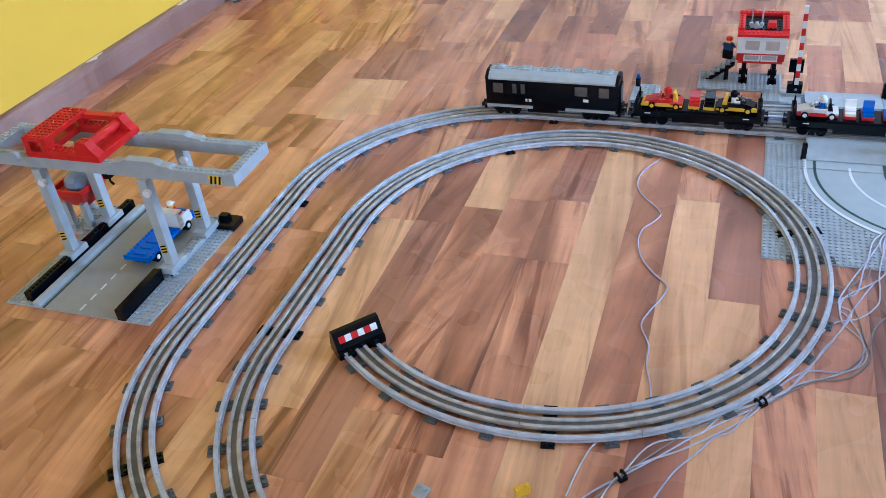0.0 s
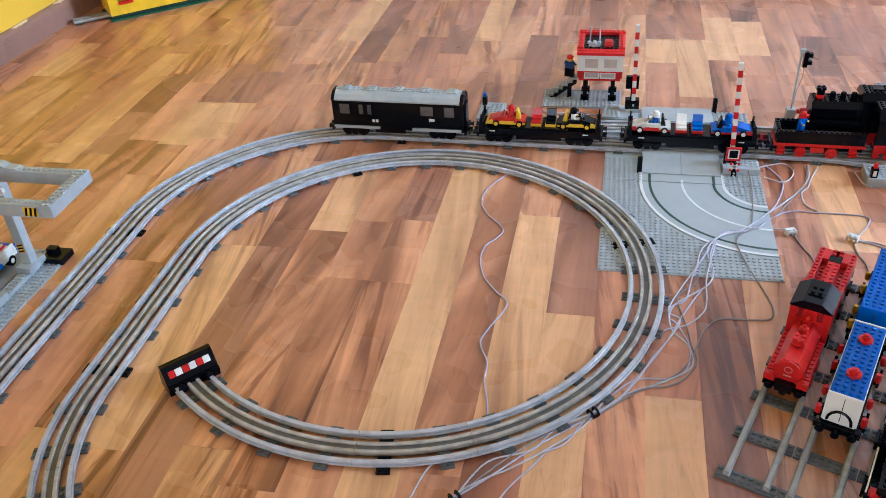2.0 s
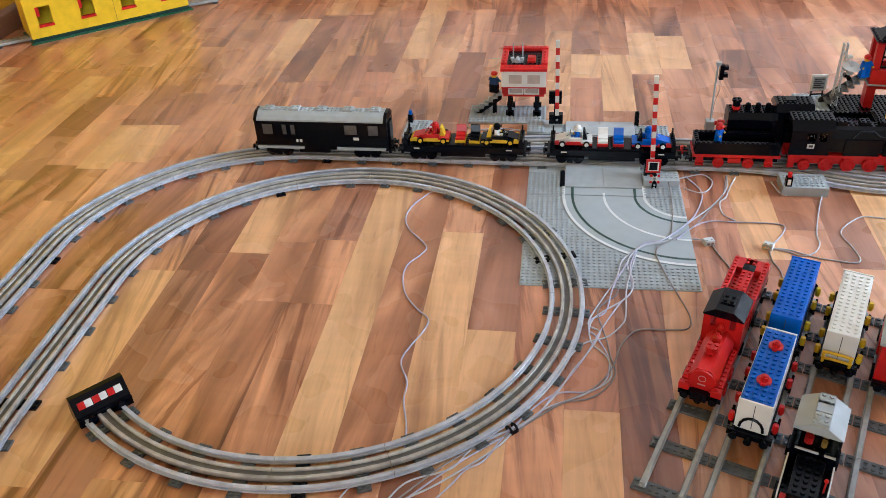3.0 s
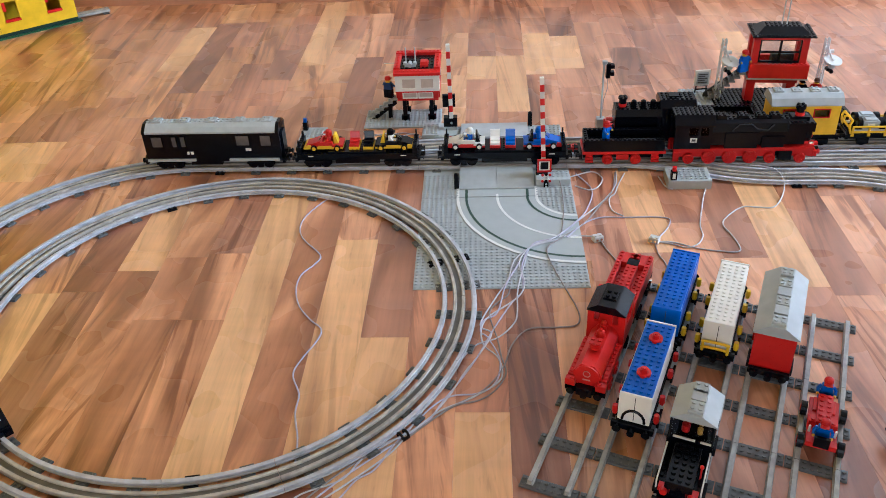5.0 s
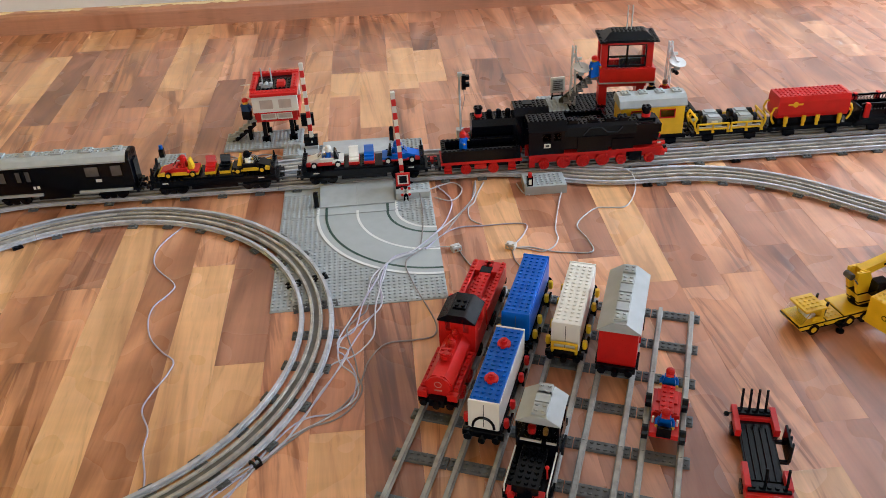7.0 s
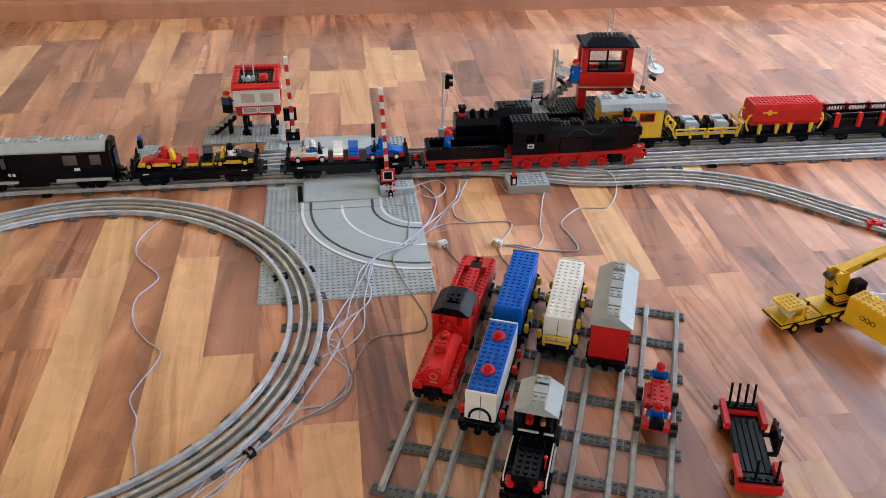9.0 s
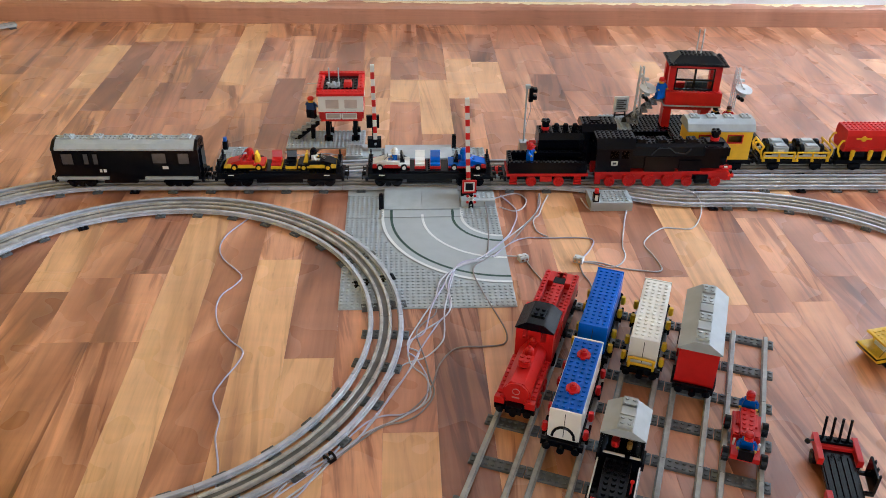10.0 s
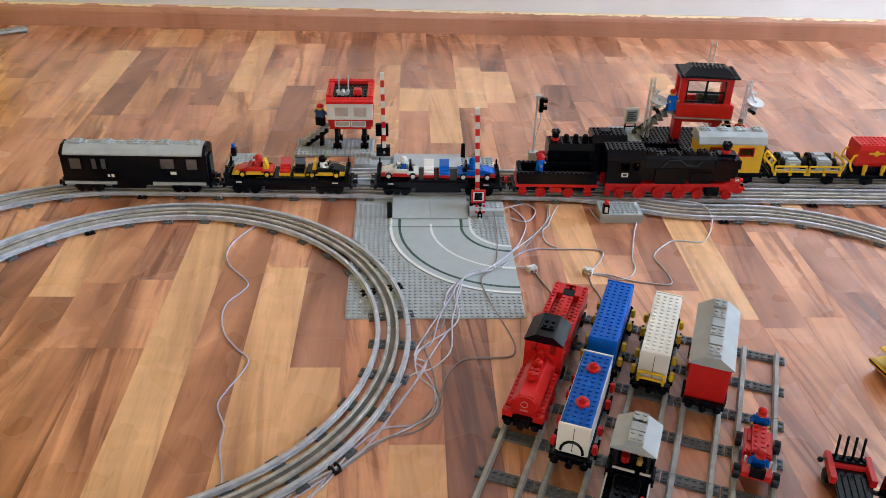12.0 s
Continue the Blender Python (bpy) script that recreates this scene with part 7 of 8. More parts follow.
def gantry():
    t = thing("loading_gantry", Matrix(), "grey toy loading gantry with a red trolley on top", "toy gantry crane")
    for x, y in ((-1.0300, -0.1955), (-0.8440, -0.1955), (-1.0300, -0.0996), (-0.8440, -0.0996)):
        part("leg", Mould().box(x - 0.0075, y - 0.0075, 0.0170, x + 0.0075, y + 0.0075, 0.1680).box(x - 0.0120, y - 0.0200, 0.0100, x + 0.0120, y + 0.0200, 0.0200), GREY, t)
        part("leg_wheel", Mould().cyl(x, y - 0.014, 0.0070, 0.0062, 0.028, 14, "y"), BLACK, t)
        part("hazard_patch", Mould().box(x - 0.0050, y - 0.0080, 0.0400, x + 0.0050, y - 0.0074, 0.0560, c=0), YELLOW, t, "yellow hazard patch")
        for k in range(3):
            part("hazard_bar", Mould().prism([(x - 0.0050, 0.0405 + k * 0.0052), (x + 0.0050, 0.0431 + k * 0.0052), (x + 0.0050, 0.0455 + k * 0.0052), (x - 0.0050, 0.0429 + k * 0.0052)], y - 0.0084, y - 0.0079, "y"), BLACK, t)
        part("joint", Mould().cyl(x + 0.006, y - 0.0120, 0.1480, 0.0060, 0.006, 12, "y"), WHITE, t, "white joint piece")
    for y in (-0.1884, -0.1067):
        b = Mould().box(-1.1200, y - 0.0075, 0.1680, -0.7080, y + 0.0075, 0.1860)
        b.studs(-1.1180, y - 0.004, 51, 1, 0.1860, n=6)
        b.prism([(-0.8980, 0.1850), (-0.7900, 0.1850), (-0.7960, 0.1890), (-0.8110, 0.1905), (-0.8200, 0.1950), (-0.8680, 0.1950), (-0.8770, 0.1905), (-0.8920, 0.1890)], y - 0.0073, y + 0.0073, "y")
        part("beam", b, GREY, t)
        if y > -0.15:
            continue
        part("hazard_patch", Mould().box(-0.7330, y - 0.0082, 0.1700, -0.7130, y - 0.0074, 0.1830, c=0), YELLOW, t, "yellow hazard patch")
        for k in range(3):
            part("hazard_bar", Mould().prism([(-0.7320 + k * 0.0066, 0.1702), (-0.7290 + k * 0.0066, 0.1702), (-0.7255 + k * 0.0066, 0.1828), (-0.7285 + k * 0.0066, 0.1828)], y - 0.0087, y - 0.0081, "y"), BLACK, t)
    for x0, x1 in ((-0.7078, -0.6920), (-1.1360, -1.1202)):
        part("end_beam", Mould().box(x0, -0.1960, 0.1680, x1, -0.0990, 0.1860).studs(x0, -0.1960, 2, 12, 0.1860), GREY, t)
    part("trolley_frame", Mould().box(-1.0400, -0.1966, 0.1862, -0.9100, -0.1800, 0.1960).box(-1.0400, -0.1150, 0.1862, -0.9100, -0.0984, 0.1960).box(-1.0400, -0.1800, 0.1862, -1.0080, -0.1150, 0.1960).box(-0.9420, -0.1800, 0.1862, -0.9100, -0.1150, 0.1960), RED, t, "red trolley")
    for y in (-0.1884, -0.1067):
        for x in (-1.0380, -1.0060):
            part("portal_leg", Mould().box(x, y - 0.0080, 0.1960, x + 0.0100, y + 0.0080, 0.2120), RED, t)
        part("trolley_side", Mould().box(-0.9960, y - 0.0080, 0.1960, -0.9480, y + 0.0080, 0.2000).studs(-0.9940, y - 0.0080, 5, 2, 0.2000), RED, t)
        part("end_cheek", Mould().prism([(-0.9480, 0.1960), (-0.9110, 0.1960), (-0.9200, 0.2060), (-0.9260, 0.2170), (-0.9420, 0.2170), (-0.9480, 0.2080)], y - 0.0080, y + 0.0080, "y").studs(-0.9420, y - 0.0080, 2, 2, 0.2170), RED, t)
    part("portal_top", Mould().box(-1.0380, -0.1964, 0.2120, -0.9960, -0.0986, 0.2190).studs(-1.0370, -6 * S - 0.1475, 5, 12, 0.2190), RED, t)
    part("rear_beam", Mould().box(-0.9960, -0.1120, 0.2080, -0.9420, -0.0990, 0.2160), RED, t)
    part("winch_axle", Mould().cyl(-0.9340, -0.1800, 0.2060, 0.0070, 0.0650, 12, "y"), RED, t)
    part("trolley_wheel", Mould().cyl(-1.0440, -0.2180, 0.1960, 0.0090, 0.006, 16, "y"), GREY, t)
    part("hoist_cord", Mould().tube([(-0.9500, -0.1500, 0.1860), (-0.9500, -0.1500, 0.1500)], 0.0008, 5), BLACK, t)
    part("hook", Mould().box(-0.9560, -0.1560, 0.1320, -0.9440, -0.1440, 0.1500).tube([(-0.950, -0.150, 0.132), (-0.950, -0.150, 0.124), (-0.945, -0.150, 0.119)], 0.0018, 6), BLACK, t)


gantry()


def flatbed_lorry():
    t = thing("flatbed_lorry", pose(-0.9060, -0.1370, 0.0030, 0, 0, 90), "blue toy lorry with a white cab on the gantry road", "toy lorry")
    part("bed", Mould().box(-0.064, -0.0235, 0.0120, 0.024, 0.0235, 0.0170).box(-0.064, -0.0235, 0.0170, -0.060, 0.0235, 0.0196).studs(-0.058, -3 * S, 10, 6, 0.0170, lambda i, j: j in (0, 5) or i > 7), BLUE, t)
    for k in range(3):
        part("bed_rib", Mould().box(-0.054 + k * 0.016, -0.010, 0.0170, -0.046 + k * 0.016, 0.010, 0.0190), BLUE, t)
    part("chassis", Mould().box(-0.058, -0.012, 0.0060, 0.060, 0.012, 0.0120), BLACK, t)
    part("cab", Mould().box(0.026, -0.0225, 0.0120, 0.062, 0.0225, 0.0240).box(0.026, -0.0225, 0.0240, 0.032, 0.0225, 0.0400).box(0.032, -0.0225, 0.0240, 0.060, -0.0190, 0.0310).box(0.032, 0.0190, 0.0240, 0.060, 0.0225, 0.0310), WHITE, t, "white open cab")
    part("cab_top", Mould().box(0.024, -0.0225, 0.0400, 0.040, 0.0225, 0.0432), WHITE, t)
    part("blue_hood", Mould().box(0.062, -0.0225, 0.0100, 0.072, 0.0225, 0.0220).studs(0.063, -2.5 * S, 1, 5, 0.0220), BLUE, t)
    for x in (-0.042, 0.046):
        for s in (-1, 1):
            w = part("wheel", Mould().cyl(x, s * 0.0190 - 0.0045, 0.0082, 0.0082, 0.0090, 16, "y"), BLACK, t)
            part("hub", Mould().cyl(x, s * 0.0235 - (0.0008 if s < 0 else 0), 0.0082, 0.0040, 0.0008, 10, "y"), WHITE, w)


flatbed_lorry()
doll("toy_driver", pose(-0.9060, -0.0910, 0.0270, 0, 0, 180), RED, RED, WHITE, "toy driver with a white cap in the lorry cab", True)


def gravel_bunker():
    t = thing("loading_bunker", pose(-1.0720, -0.0960, 0), "red toy loading bin on grey legs beside the gantry", "toy bunker")
    for x in (-0.018, 0.018):
        for y in (-0.024, 0.024):
            part("leg", Mould().box(x - 0.005, y - 0.005, 0, x + 0.005, y + 0.005, 0.0540).box(x - 0.008, y - 0.008, 0, x + 0.008, y + 0.008, 0.0100), GREY, t)
    part("base", Mould().box(-0.030, -0.040, 0.0, 0.032, 0.040, 0.0050).studs(-0.030, -0.040, 7, 10, 0.0050), GREY, t)
    o = Mould()
    lo, hi = [(-0.014, -0.014), (0.014, -0.014), (0.014, 0.014), (-0.014, 0.014)], [(-0.032, -0.036), (0.032, -0.036), (0.032, 0.036), (-0.032, 0.036)]
    inn = [(x * 0.86, y * 0.88) for x, y in hi]
    for ring, z in ((lo, 0.0400), (hi, 0.0740), (hi, 0.0820), (inn, 0.0820), (inn, 0.0740)):
        o.v += [(x, y, z) for x, y in ring]
    o.face(3, 2, 1, 0)
    o.face(16, 17, 18, 19)
    for lvl in (0, 4, 8, 12):
        for i in range(4):
            j = (i + 1) % 4
            o.face(lvl + i, lvl + j, lvl + 4 + j, lvl + 4 + i)
    part("bin", o, RED, t, "red sloped bin")
    part("clear_dome", Mould().ball(0.004, 0, 0.0800, 0.0250, 16, 8, 0.9), plastic("bluish_clear_plastic", (0.25, 0.32, 0.45), 0.1), t, "bluish glossy round load")


gravel_bunker()

# ---- yellow house by the corner ----
def yellow_house():
    t = thing("toy_house", pose(-1.2900, 0.9530, 0, 0, 0, 41.3), "large yellow toy house with red window sills on a green plate", "toy house")
    W, D, Z = 0.4200, 0.1120, 0.2100
    part("green_plate", Mould().box(0, 0, 0, 0.428, 0.120, 0.0032).studs(0, 0, 53, 2, 0.0032), GREEN, t, "green studded plate")
    # plinth in dark green, with the shadow at the wall's foot put into its colour
    part("plinth", Mould().box(0.006, 0.009, 0.0032, W, D, 0.0130), plastic("dark_green_shadow_brick", (0.010, 0.04, 0.03)), t, "dark lower course")
    holes = [(0.030 + k * 0.1060, 0.066 + k * 0.1060, 0.0420, 0.0900) for k in range(4)]
    part("front_wall", panel(Mould(), 0.004, W, 0.0130, Z, 0.006, 0.014, holes), YELLOW, t)
    for xa in (0.004, W - 0.008):
        part("side_wall", Mould().box(xa, 0.014, 0.0130, xa + 0.008, D, Z), YELLOW, t)
    part("rear_wall", Mould().box(0.012, D - 0.008, 0.0130, W - 0.008, D, Z), YELLOW, t)
    part("upper_floor", Mould().box(0.012, 0.014, 0.1200, W - 0.008, D - 0.008, 0.1232), YELLOW, t)
    part("roof", Mould().prism([(-0.004, Z), (D + 0.006, Z), (D / 2, Z + 0.05)], -0.004, W + 0.006), RED, t, "red roof")
    for xa, xb, za, zb in holes:
        part("sill", Mould().box(xa - 0.001, 0.003, za - 0.0032, xb + 0.001, 0.0058, za + 0.0030).box(xa, 0.0058, za, xb, 0.013, za + 0.0030, c=0), RED, t, "red window sill")
        part("shutter", Mould().box(xa, 0.0100, za + 0.024, xa + 0.0090, 0.0135, zb, c=0), RED, t, "red inner shutter")
    part("panel_seam", Mould().box(0.222, 0.0054, 0.0130, 0.2226, 0.0062, Z, c=0), DARK, t)


yellow_house()


def spare_rails(m, n, label):
    t = thing("rail_bundle", m, label, "toy rails", "spare rails")
    for k in range(n):
        part("rail", Mould().prism([(-0.0040 + k * 0.0095, 0.004), (0.0040 + k * 0.0095, 0.004), (0.0036 + k * 0.0095, 0.0108), (-0.0036 + k * 0.0095, 0.0108)], -0.064, 0.064), RAIL_OLD, t)
    for x in (-0.052, 0.052):
        part("sleeper", Mould().box(x - 0.008, -0.010, 0, x + 0.008, n * 0.0095, 0.0038), DARK, t)


spare_rails(pose(-1.3350, 0.9700, 0, 0, 0, 38), 3, "bundle of loose grey toy rails on the floor")
spare_rails(pose(-0.9700, 1.2650, 0, 0, 0, 33), 3, "bundle of loose grey toy rails by the skirting")
for _x, _y, _a, _t in ((0.2800, 0.1235, 20, "a"), (0.3660, 0.1170, -30, "b")):
    _w = thing("wire_plug", pose(_x, _y, 0, 0, 0, _a), "small pale grey wire plug lying on the floor", "wire plug", "wire plugs")
    part("body", Mould().box(-0.0075, -0.0055, 0, 0.0075, 0.0055, 0.0090).cyl(-0.004, -0.002, 0.0090, 0.0022, 0.0017, 8).cyl(0.004, -0.002, 0.0090, 0.0022, 0.0017, 8), PALE_GREY, _w)
    for _k in (-0.0035, 0.0035):
        part("pin", Mould().cyl(_k, -0.0055 - 0.0016, 0.0045, 0.0022, 0.0018, 8, "y"), CHROME, _w, "metal contact")

# ---- loose leads ----
def lead(points, mat, label, r=0.00116, z=0.0012, lifts=()):
    """A thin lead lying along points on the floor; lifts raise it near a point by so much."""
    p = [Vector((x, y, z)) for x, y in points]
    for k, dz in lifts:
        p[k].z += dz
    out = []
    for i in range(len(p) - 1):
        a, b, c, d = p[max(i - 1, 0)], p[i], p[i + 1], p[min(i + 2, len(p) - 1)]
        for s in range(6):
            u = s / 6
            q = 0.5 * (2 * b + (c - a) * u + (2 * a - 5 * b + 4 * c - d) * u * u + (3 * b - a - 3 * c + d) * u ** 3)
            q.z = max(q.z, r)
            out.append(q)
    out.append(p[-1])
    return solid("lead", Mould().tube(out, r, 6), mat, Matrix(), label, "electric lead", "loose leads")


PALE, VIO, DULL = "thin pale grey lead winding over the floor", "thin violet-grey lead winding over the floor", "thin dull grey lead winding over the floor"
ON = ((1, 0.002), (2, 0.002), (3, 0.003), (4, 0.003), (5, 0.002))
lead([(-0.162, 0.262), (-0.187, 0.215), (-0.194, 0.176), (-0.183, 0.139), (-0.149, 0.093), (-0.153, 0.068), (-0.169, 0.041), (-0.171, 0.006), (-0.160, -0.034), (-0.139, -0.066), (-0.120, -0.088), (-0.123, -0.114), (-0.136, -0.147), (-0.143, -0.178), (-0.129, -0.214), (-0.128, -0.247), (-0.118, -0.288), (-0.114, -0.325)], CABLE_V, VIO)
lead([(0.235, 0.318), (0.237, 0.243), (0.231, 0.173), (0.221, 0.132), (0.188, 0.111), (0.166, 0.089), (0.147, 0.053), (0.142, 0.018), (0.137, -0.015), (0.121, -0.034), (0.110, -0.058), (0.120, -0.113), (0.124, -0.147), (0.129, -0.179), (0.115, -0.209), (0.094, -0.227), (0.067, -0.235), (0.041, -0.257), (0.016, -0.282), (-0.006, -0.300)], CABLE_D, DULL, lifts=((0, 0.012),) + ON + ((6, 0.002), (7, 0.001)))
lead([(0.268, 0.333), (0.289, 0.277), (0.273, 0.213), (0.251, 0.171), (0.216, 0.128), (0.180, 0.111), (0.160, 0.053), (0.159, -0.003), (0.141, -0.035), (0.116, -0.089), (0.094, -0.145), (0.069, -0.196), (0.053, -0.224), (0.034, -0.261), (0.010, -0.286), (-0.020, -0.312), (-0.060, -0.350), (-0.098, -0.392), (-0.131, -0.426), (-0.165, -0.462), (-0.20, -0.52)], CABLE_V, VIO, lifts=ON[2:] + ((6, 0.003),))
lead([(0.336, 0.336), (0.323, 0.274), (0.298, 0.229), (0.264, 0.170), (0.224, 0.124), (0.200, 0.094), (0.209, 0.035), (0.225, -0.021), (0.233, -0.060), (0.227, -0.084), (0.200, -0.089), (0.162, -0.092), (0.138, -0.125), (0.126, -0.168), (0.101, -0.208), (0.060, -0.239), (0.028, -0.269), (0.008, -0.290), (-0.045, -0.325), (-0.090, -0.372), (-0.134, -0.430), (-0.160, -0.475), (-0.17, -0.53)], CABLE_D, DULL, lifts=((4, 0.004), (5, 0.003), (6, 0.002)))
lead([(0.338, 0.340), (0.330, 0.290), (0.302, 0.238), (0.258, 0.182), (0.212, 0.122), (0.184, 0.108), (0.150, 0.068), (0.138, 0.019), (0.117, -0.027), (0.097, -0.082), (0.112, -0.101), (0.094, -0.145), (0.076, -0.178), (0.059, -0.217), (0.037, -0.254), (0.011, -0.284), (-0.013, -0.318), (-0.070, -0.372), (-0.108, -0.400), (-0.135, -0.427), (-0.150, -0.47), (-0.15, -0.53)], CABLE, PALE, lifts=((4, 0.005), (5, 0.004), (6, 0.003), (7, 0.002)))
lead([(0.218, 0.119), (0.176, 0.098), (0.156, 0.060), (0.162, 0.012), (0.150, -0.022), (0.104, -0.072), (0.100, -0.120), (0.120, -0.150), (0.122, -0.190), (0.088, -0.221), (0.046, -0.246), (0.012, -0.280), (-0.030, -0.306), (-0.090, -0.350), (-0.130, -0.362), (-0.165, -0.385), (-0.178, -0.425), (-0.185, -0.467)], CABLE, PALE, lifts=((0, 0.005), (1, 0.005), (2, 0.003), (3, 0.002)))
lead([(0.156, 0.060), (0.134, 0.004), (0.121, -0.055), (0.1015, -0.073), (0.0977, -0.097), (0.107, -0.109), (0.1215, -0.150), (0.119, -0.186), (0.108, -0.206), (0.090, -0.216), (0.0635, -0.2185), (0.041, -0.234), (0.013, -0.272), (0.003, -0.288), (-0.006, -0.303), (-0.0227, -0.335), (-0.0416, -0.350), (-0.055, -0.372), (-0.080, -0.410), (-0.100, -0.460)], CABLE_V, VIO, lifts=((0, 0.003), (1, 0.002)))
lead([(0.170, 0.085), (0.152, 0.000), (0.1484, -0.055), (0.1426, -0.080), (0.1208, -0.109), (0.0889, -0.126), (0.062, -0.172), (0.0414, -0.209), (0.016, -0.268), (0.002, -0.286), (-0.0368, -0.318), (-0.0586, -0.350), (-0.1054, -0.374), (-0.130, -0.420)], CABLE, PALE, lifts=((0, 0.003), (1, 0.002)))
lead([(0.233, 0.126), (0.264, 0.170), (0.293, 0.188), (0.330, 0.187), (0.375, 0.187), (0.401, 0.180), (0.392, 0.152), (0.371, 0.122)], CABLE_V, VIO, lifts=((0, 0.004),))
lead([(0.262, 0.292), (0.285, 0.277), (0.302, 0.289), (0.311, 0.318), (0.297, 0.340), (0.270, 0.330), (0.255, 0.322)], CABLE, PALE)
lead([(0.352, 0.333), (0.335, 0.292), (0.326, 0.264), (0.314, 0.246), (0.314, 0.210), (0.330, 0.191)], CABLE, PALE)
lead([(0.226, 0.128), (0.252, 0.134), (0.274, 0.128)], CABLE, PALE, lifts=((0, 0.004), (1, 0.001), (2, 0.003)))
lead([(0.285, 0.120), (0.291, 0.095), (0.300, 0.069), (0.304, 0.050)], CABLE_D, DULL)
lead([(0.372, 0.115), (0.392, 0.108), (0.412, 0.098), (0.431, 0.108), (0.443, 0.131), (0.446, 0.164), (0.468, 0.242), (0.480, 0.276)], CABLE, PALE)
lead([(0.374, 0.115), (0.397, 0.112), (0.429, 0.095), (0.461, 0.087), (0.482, 0.084), (0.491, 0.094), (0.488, 0.127), (0.481, 0.161), (0.494, 0.186), (0.524, 0.213), (0.548, 0.212), (0.575, 0.212), (0.600, 0.250), (0.612, 0.290), (0.604, 0.322), (0.568, 0.336)], CABLE, PALE, lifts=((13, 0.006), (14, 0.0098), (15, 0.0098)))
lead([(0.366, 0.108), (0.366, 0.082), (0.372, 0.057), (0.372, 0.02)], CABLE_D, DULL)
lead([(0.408, 0.320), (0.414, 0.285), (0.424, 0.274)], CABLE, PALE)
lead([(-0.128, 0.520), (-0.110, 0.500), (-0.070, 0.512), (-0.055, 0.494), (-0.030, 0.505), (-0.012, 0.490), (-0.030, 0.480), (-0.080, 0.488), (-0.115, 0.482)], CABLE, PALE)
lead([(-0.115, 0.515), (-0.085, 0.498), (-0.050, 0.510), (-0.018, 0.498)], CABLE_V, VIO)
for _x, _y, _a in ((0.0060, -0.2850, 43), (-0.1330, -0.4280, 43)):
    solid("cable_tie", Mould().tube([(-0.004, 0.0050 * math.cos(a * 0.628), 0.0036 + 0.0036 * math.sin(a * 0.628)) for a in range(11)], 0.0016, 6).tube([(0.004, 0.0050 * math.cos(a * 0.628), 0.0036 + 0.0036 * math.sin(a * 0.628)) for a in range(11)], 0.0016, 6).box(-0.005, -0.0068, 0.0, 0.005, -0.0050, 0.005), BLACK, pose(_x, _y, 0, 0, 0, _a), "black twist tie round a bundle of leads", "cable tie", "cable ties")
for _x, _y in ((0.2720, 0.4180), (0.9870, 0.0960), (1.2450, 0.3900)):
    solid("uncoupler", Mould().box(-0.012, -0.007, 0.0, 0.012, 0.007, 0.0130).cyl(0, 0, 0.0130, 0.0040, 0.0030, 10), RED, pose(_x, _y, 0, 0, 0, -5), "small red toy piece beside the rail", "toy track piece", "red track pieces")
solid("loose_brick", Mould().box(-0.008, -0.004, 0, 0.008, 0.004, H).studs(-0.008, -0.004, 2, 1, H), YELLOW, pose(-0.2300, -0.4720, 0, 0, 0, 34), "small yellow toy brick lying on the floor", "toy brick", "loose bricks")
solid("loose_brick", Mould().box(-0.008, -0.008, 0, 0.008, 0.008, P).studs(-0.008, -0.008, 2, 2, P), GREY, pose(-0.3370, -0.4980, 0, 0, 0, -15), "small flat grey toy brick lying on the floor", "toy brick", "loose bricks")

# ---- floor ----
TONES = [(0.0, (0.46, 0.205, 0.128)), (0.16, (0.56, 0.243, 0.134)), (0.36, (0.62, 0.305, 0.140)), (0.55, (0.63, 0.290, 0.170)), (0.74, (0.70, 0.370, 0.172)), (0.88, (0.70, 0.345, 0.195)), (1.0, (0.77, 0.440, 0.225))]
WOOD = wood("walnut_strip_floor", TONES)
# calmer, longer strips beyond row 3, darkened in colour where less light falls
WOOD_DIMMED = wood("dimmed_brown_strip_floor", [(0.0, (0.44, 0.190, 0.110)), (0.3, (0.52, 0.230, 0.128)), (0.6, (0.58, 0.266, 0.146)), (0.85, (0.62, 0.296, 0.164)), (1.0, (0.67, 0.350, 0.196))], figuring=0.85)
WOOD_LIGHT = wood("pale_sapwood_strip", [(0.0, (0.800, 0.440, 0.205)), (1.0, (0.835, 0.500, 0.245))], figuring=0.30)
WOOD_TAN = wood("tan_strip", [(0.0, (0.655, 0.310, 0.162)), (1.0, (0.735, 0.370, 0.196))])
WOOD_DARK = wood("dark_heartwood_strip", [(0.0, (0.399, 0.176, 0.103)), (1.0, (0.475, 0.218, 0.128))])
FLOOR = pose(0, 0, 0, 0, 0, -0.4)
ROW, X0 = 0.0655, 0.002
floor = tagged(new("floor"), "glossy walnut-look strip laminate floor", "floor", kind="structure")
floor.matrix_world = FLOOR
part("subfloor", Mould().box(-1.75, -4.6, -0.05, 4.55, 1.55, -0.0085, c=0), WOOD_DARK, floor)
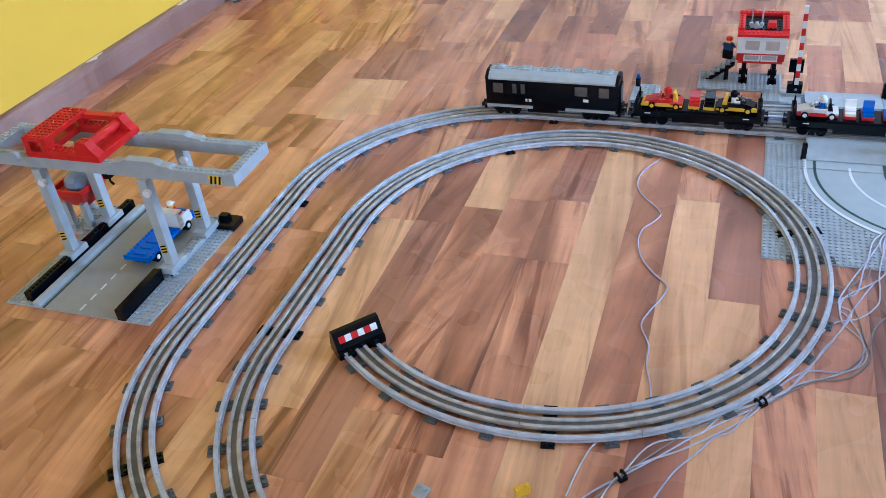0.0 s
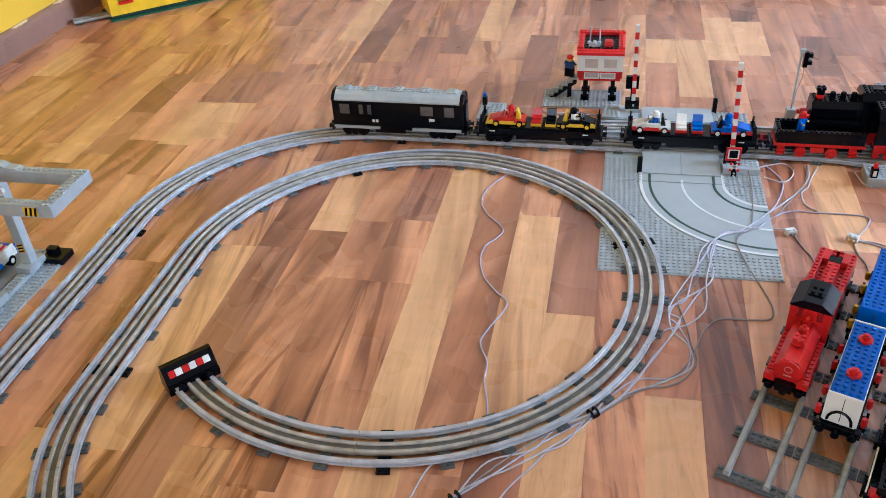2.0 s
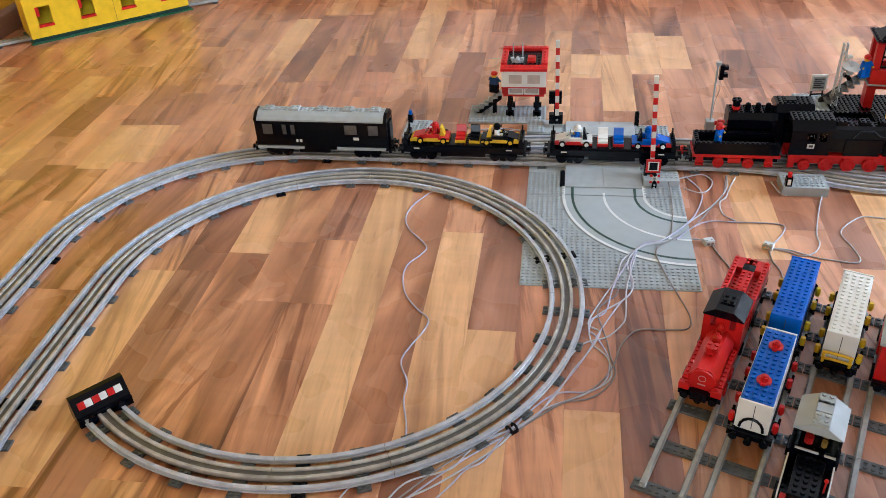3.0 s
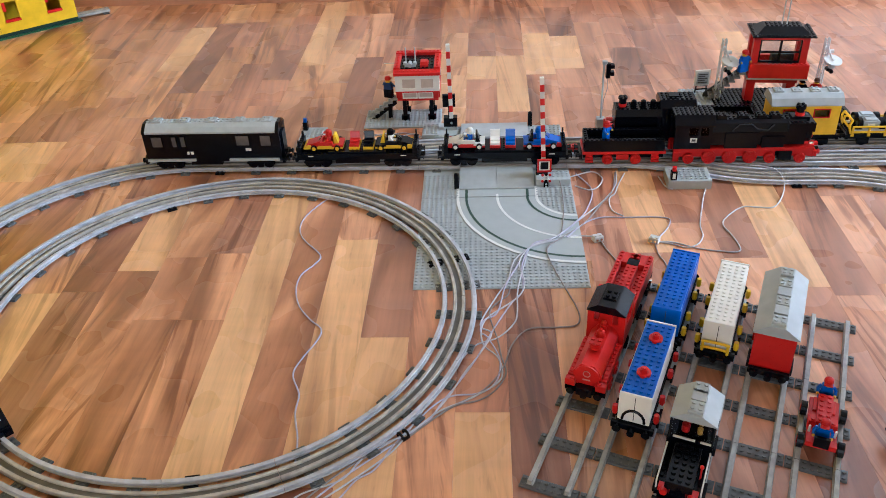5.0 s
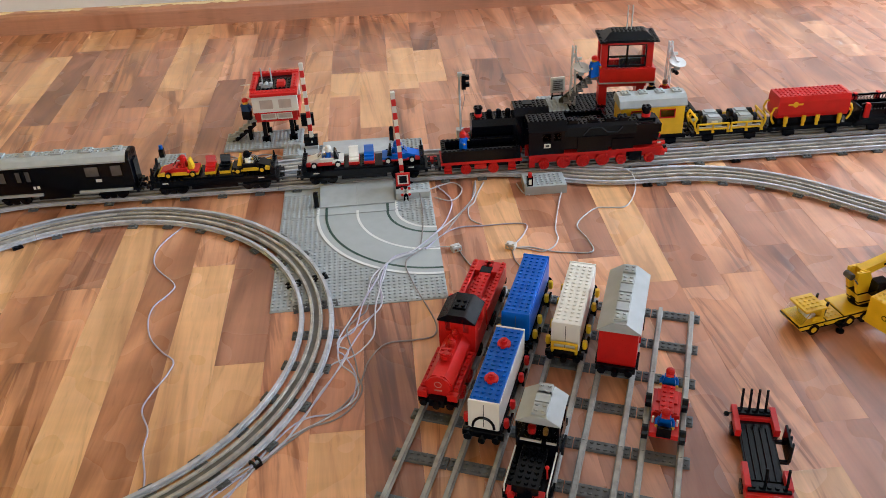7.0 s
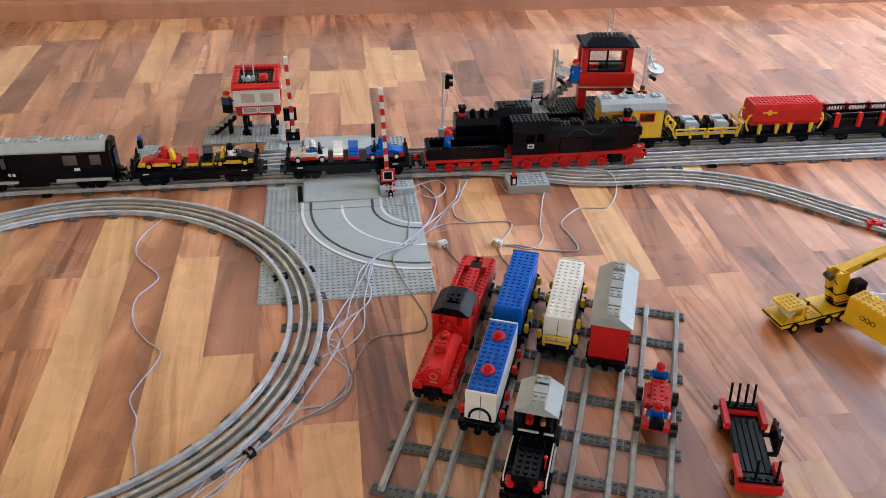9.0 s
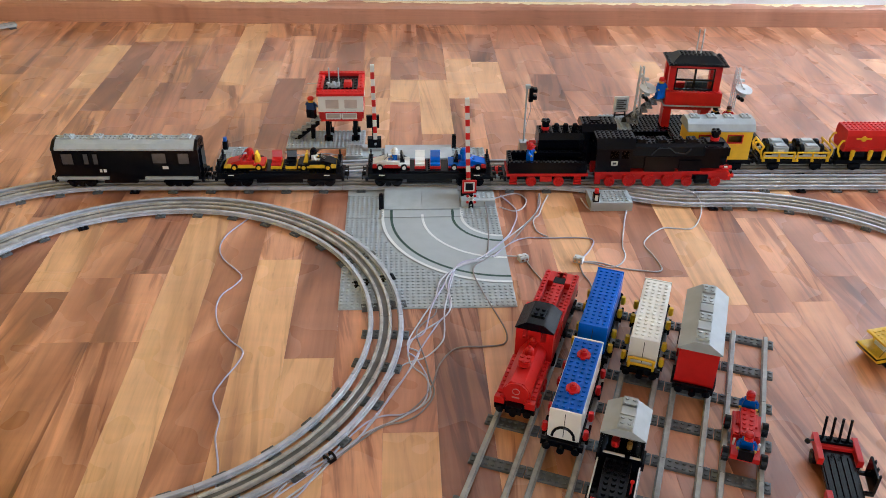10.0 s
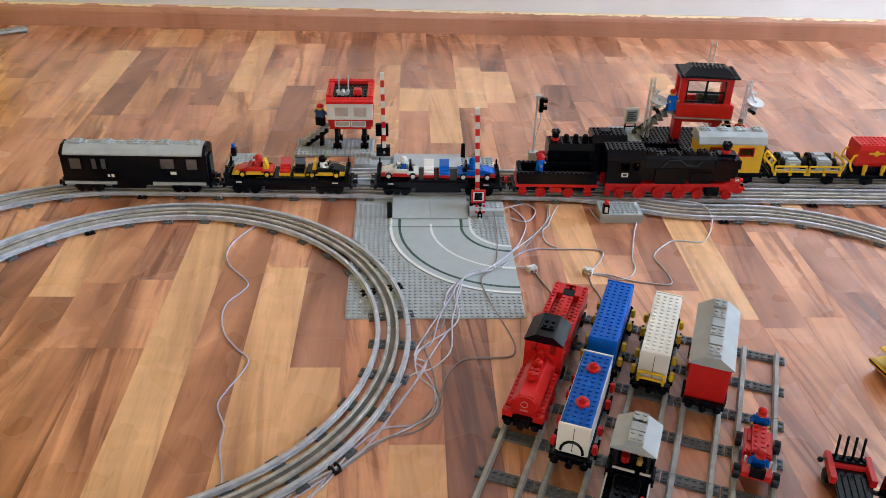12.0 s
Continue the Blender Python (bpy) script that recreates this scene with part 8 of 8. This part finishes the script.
# strips that stand out by tone: row, near end, far end
KNOWN = {
    -5: ((-0.62, -0.065, "t"), (-0.065, 0.10, "t"), (0.10, 0.30, "d"), (0.872, 1.33, "l")), -4: ((-0.62, 0.315, "l"),), -3: ((-0.40, 0.30, "t"),), -2: ((-0.36, 0.135, "l"),), -1: ((-0.45, -0.105, "l"), (-0.105, 0.20, "d")),
    0: ((-0.62, -0.24, "t"),), 1: ((-0.62, -0.245, "l"), (0.769, 0.906, "l"), (0.906, 1.06, "d")), 2: ((-0.62, 0.02, "d"), (0.60, 0.905, "l")), 3: ((-0.42, 0.07, ""), (0.79, 1.049, "l")), 4: ((0.82, 1.026, "l"), (1.026, 1.24, "d")), 5: ((0.09, 0.345, "l"),), 6: ((0.72, 0.94, "d"),), 7: ((-0.25, 0.074, "t"), (0.074, 0.32, "d")),
}
KNOWN.update({
    8: ((0.00, 0.52, "l"),), 9: ((-0.72, -0.367, "l"), (-0.367, -0.02, "t")), 10: ((-0.30, 0.006, "t"), (0.006, 0.25, "t"), (0.89, 1.028, "l")), 11: ((0.07, 0.27, "d"), (0.27, 0.50, "l")),
    -6: ((-0.45, -0.064, "t"), (-0.064, 0.09, "t"), (0.79, 0.974, "d")), -7: ((-0.40, 0.055, "t"), (0.055, 0.30, "l")), -8: ((-0.52, 0.003, "d"),), -9: ((-0.42, 0.0, "l"), (1.178, 1.33, "l")),
    -10: ((-0.75, -0.40, "l"), (0.855, 1.15, "l")), -12: ((0.34, 0.50, "l"), (0.50, 0.66, "d")), -13: ((0.31, 0.497, "l"), (0.497, 0.70, "d")), -16: ((0.22, 0.75, "l"),), -15: ((0.26, 0.44, "d"),), -20: ((0.60, 0.80, "l"),),
})
rng = random.Random(21)
rest, far_rest = Mould(), Mould()
for row in range(-24, 68):
    x0, x1 = X0 + row * ROW + 0.00005, X0 + (row + 1) * ROW - 0.00005
    fixed = sorted(KNOWN.get(row, ()))
    ends, y = [], -4.45
    for a, bb, t in fixed + [(1.5, 1.5, "")]:
        while y < a - 0.02:
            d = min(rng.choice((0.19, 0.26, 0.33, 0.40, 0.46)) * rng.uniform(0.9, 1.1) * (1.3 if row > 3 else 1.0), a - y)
            if a - y - d < 0.1:
                d = a - y
            ends.append((y, y + d, ""))
            y += d
        ends.append((a, bb, t))
        y = bb
    for a, bb, t in ends:
        if bb - a < 0.01:
            continue
        if -23 <= row <= 17 and bb > -0.75:
            me = Mould().box(x0 - (x0 + x1) / 2, (a - bb) / 2 + 0.00005, -0.008, (x1 - x0) / 2, (bb - a) / 2 - 0.00005, 0.0, c=0.00008)
            pl = part("strip", me, {"l": WOOD_LIGHT, "t": WOOD_TAN, "d": WOOD_DARK}.get(t, WOOD_DIMMED if row > 3 else WOOD), floor)
            pl.matrix_basis = pose((x0 + x1) / 2, (a + bb) / 2, 0)
        else:
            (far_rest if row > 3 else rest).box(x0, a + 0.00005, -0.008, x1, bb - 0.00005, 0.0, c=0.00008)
tagged(part("outer_strips", rest, WOOD, floor), kind="stuff")
tagged(part("outer_strips", far_rest, WOOD_DIMMED, floor), kind="stuff")
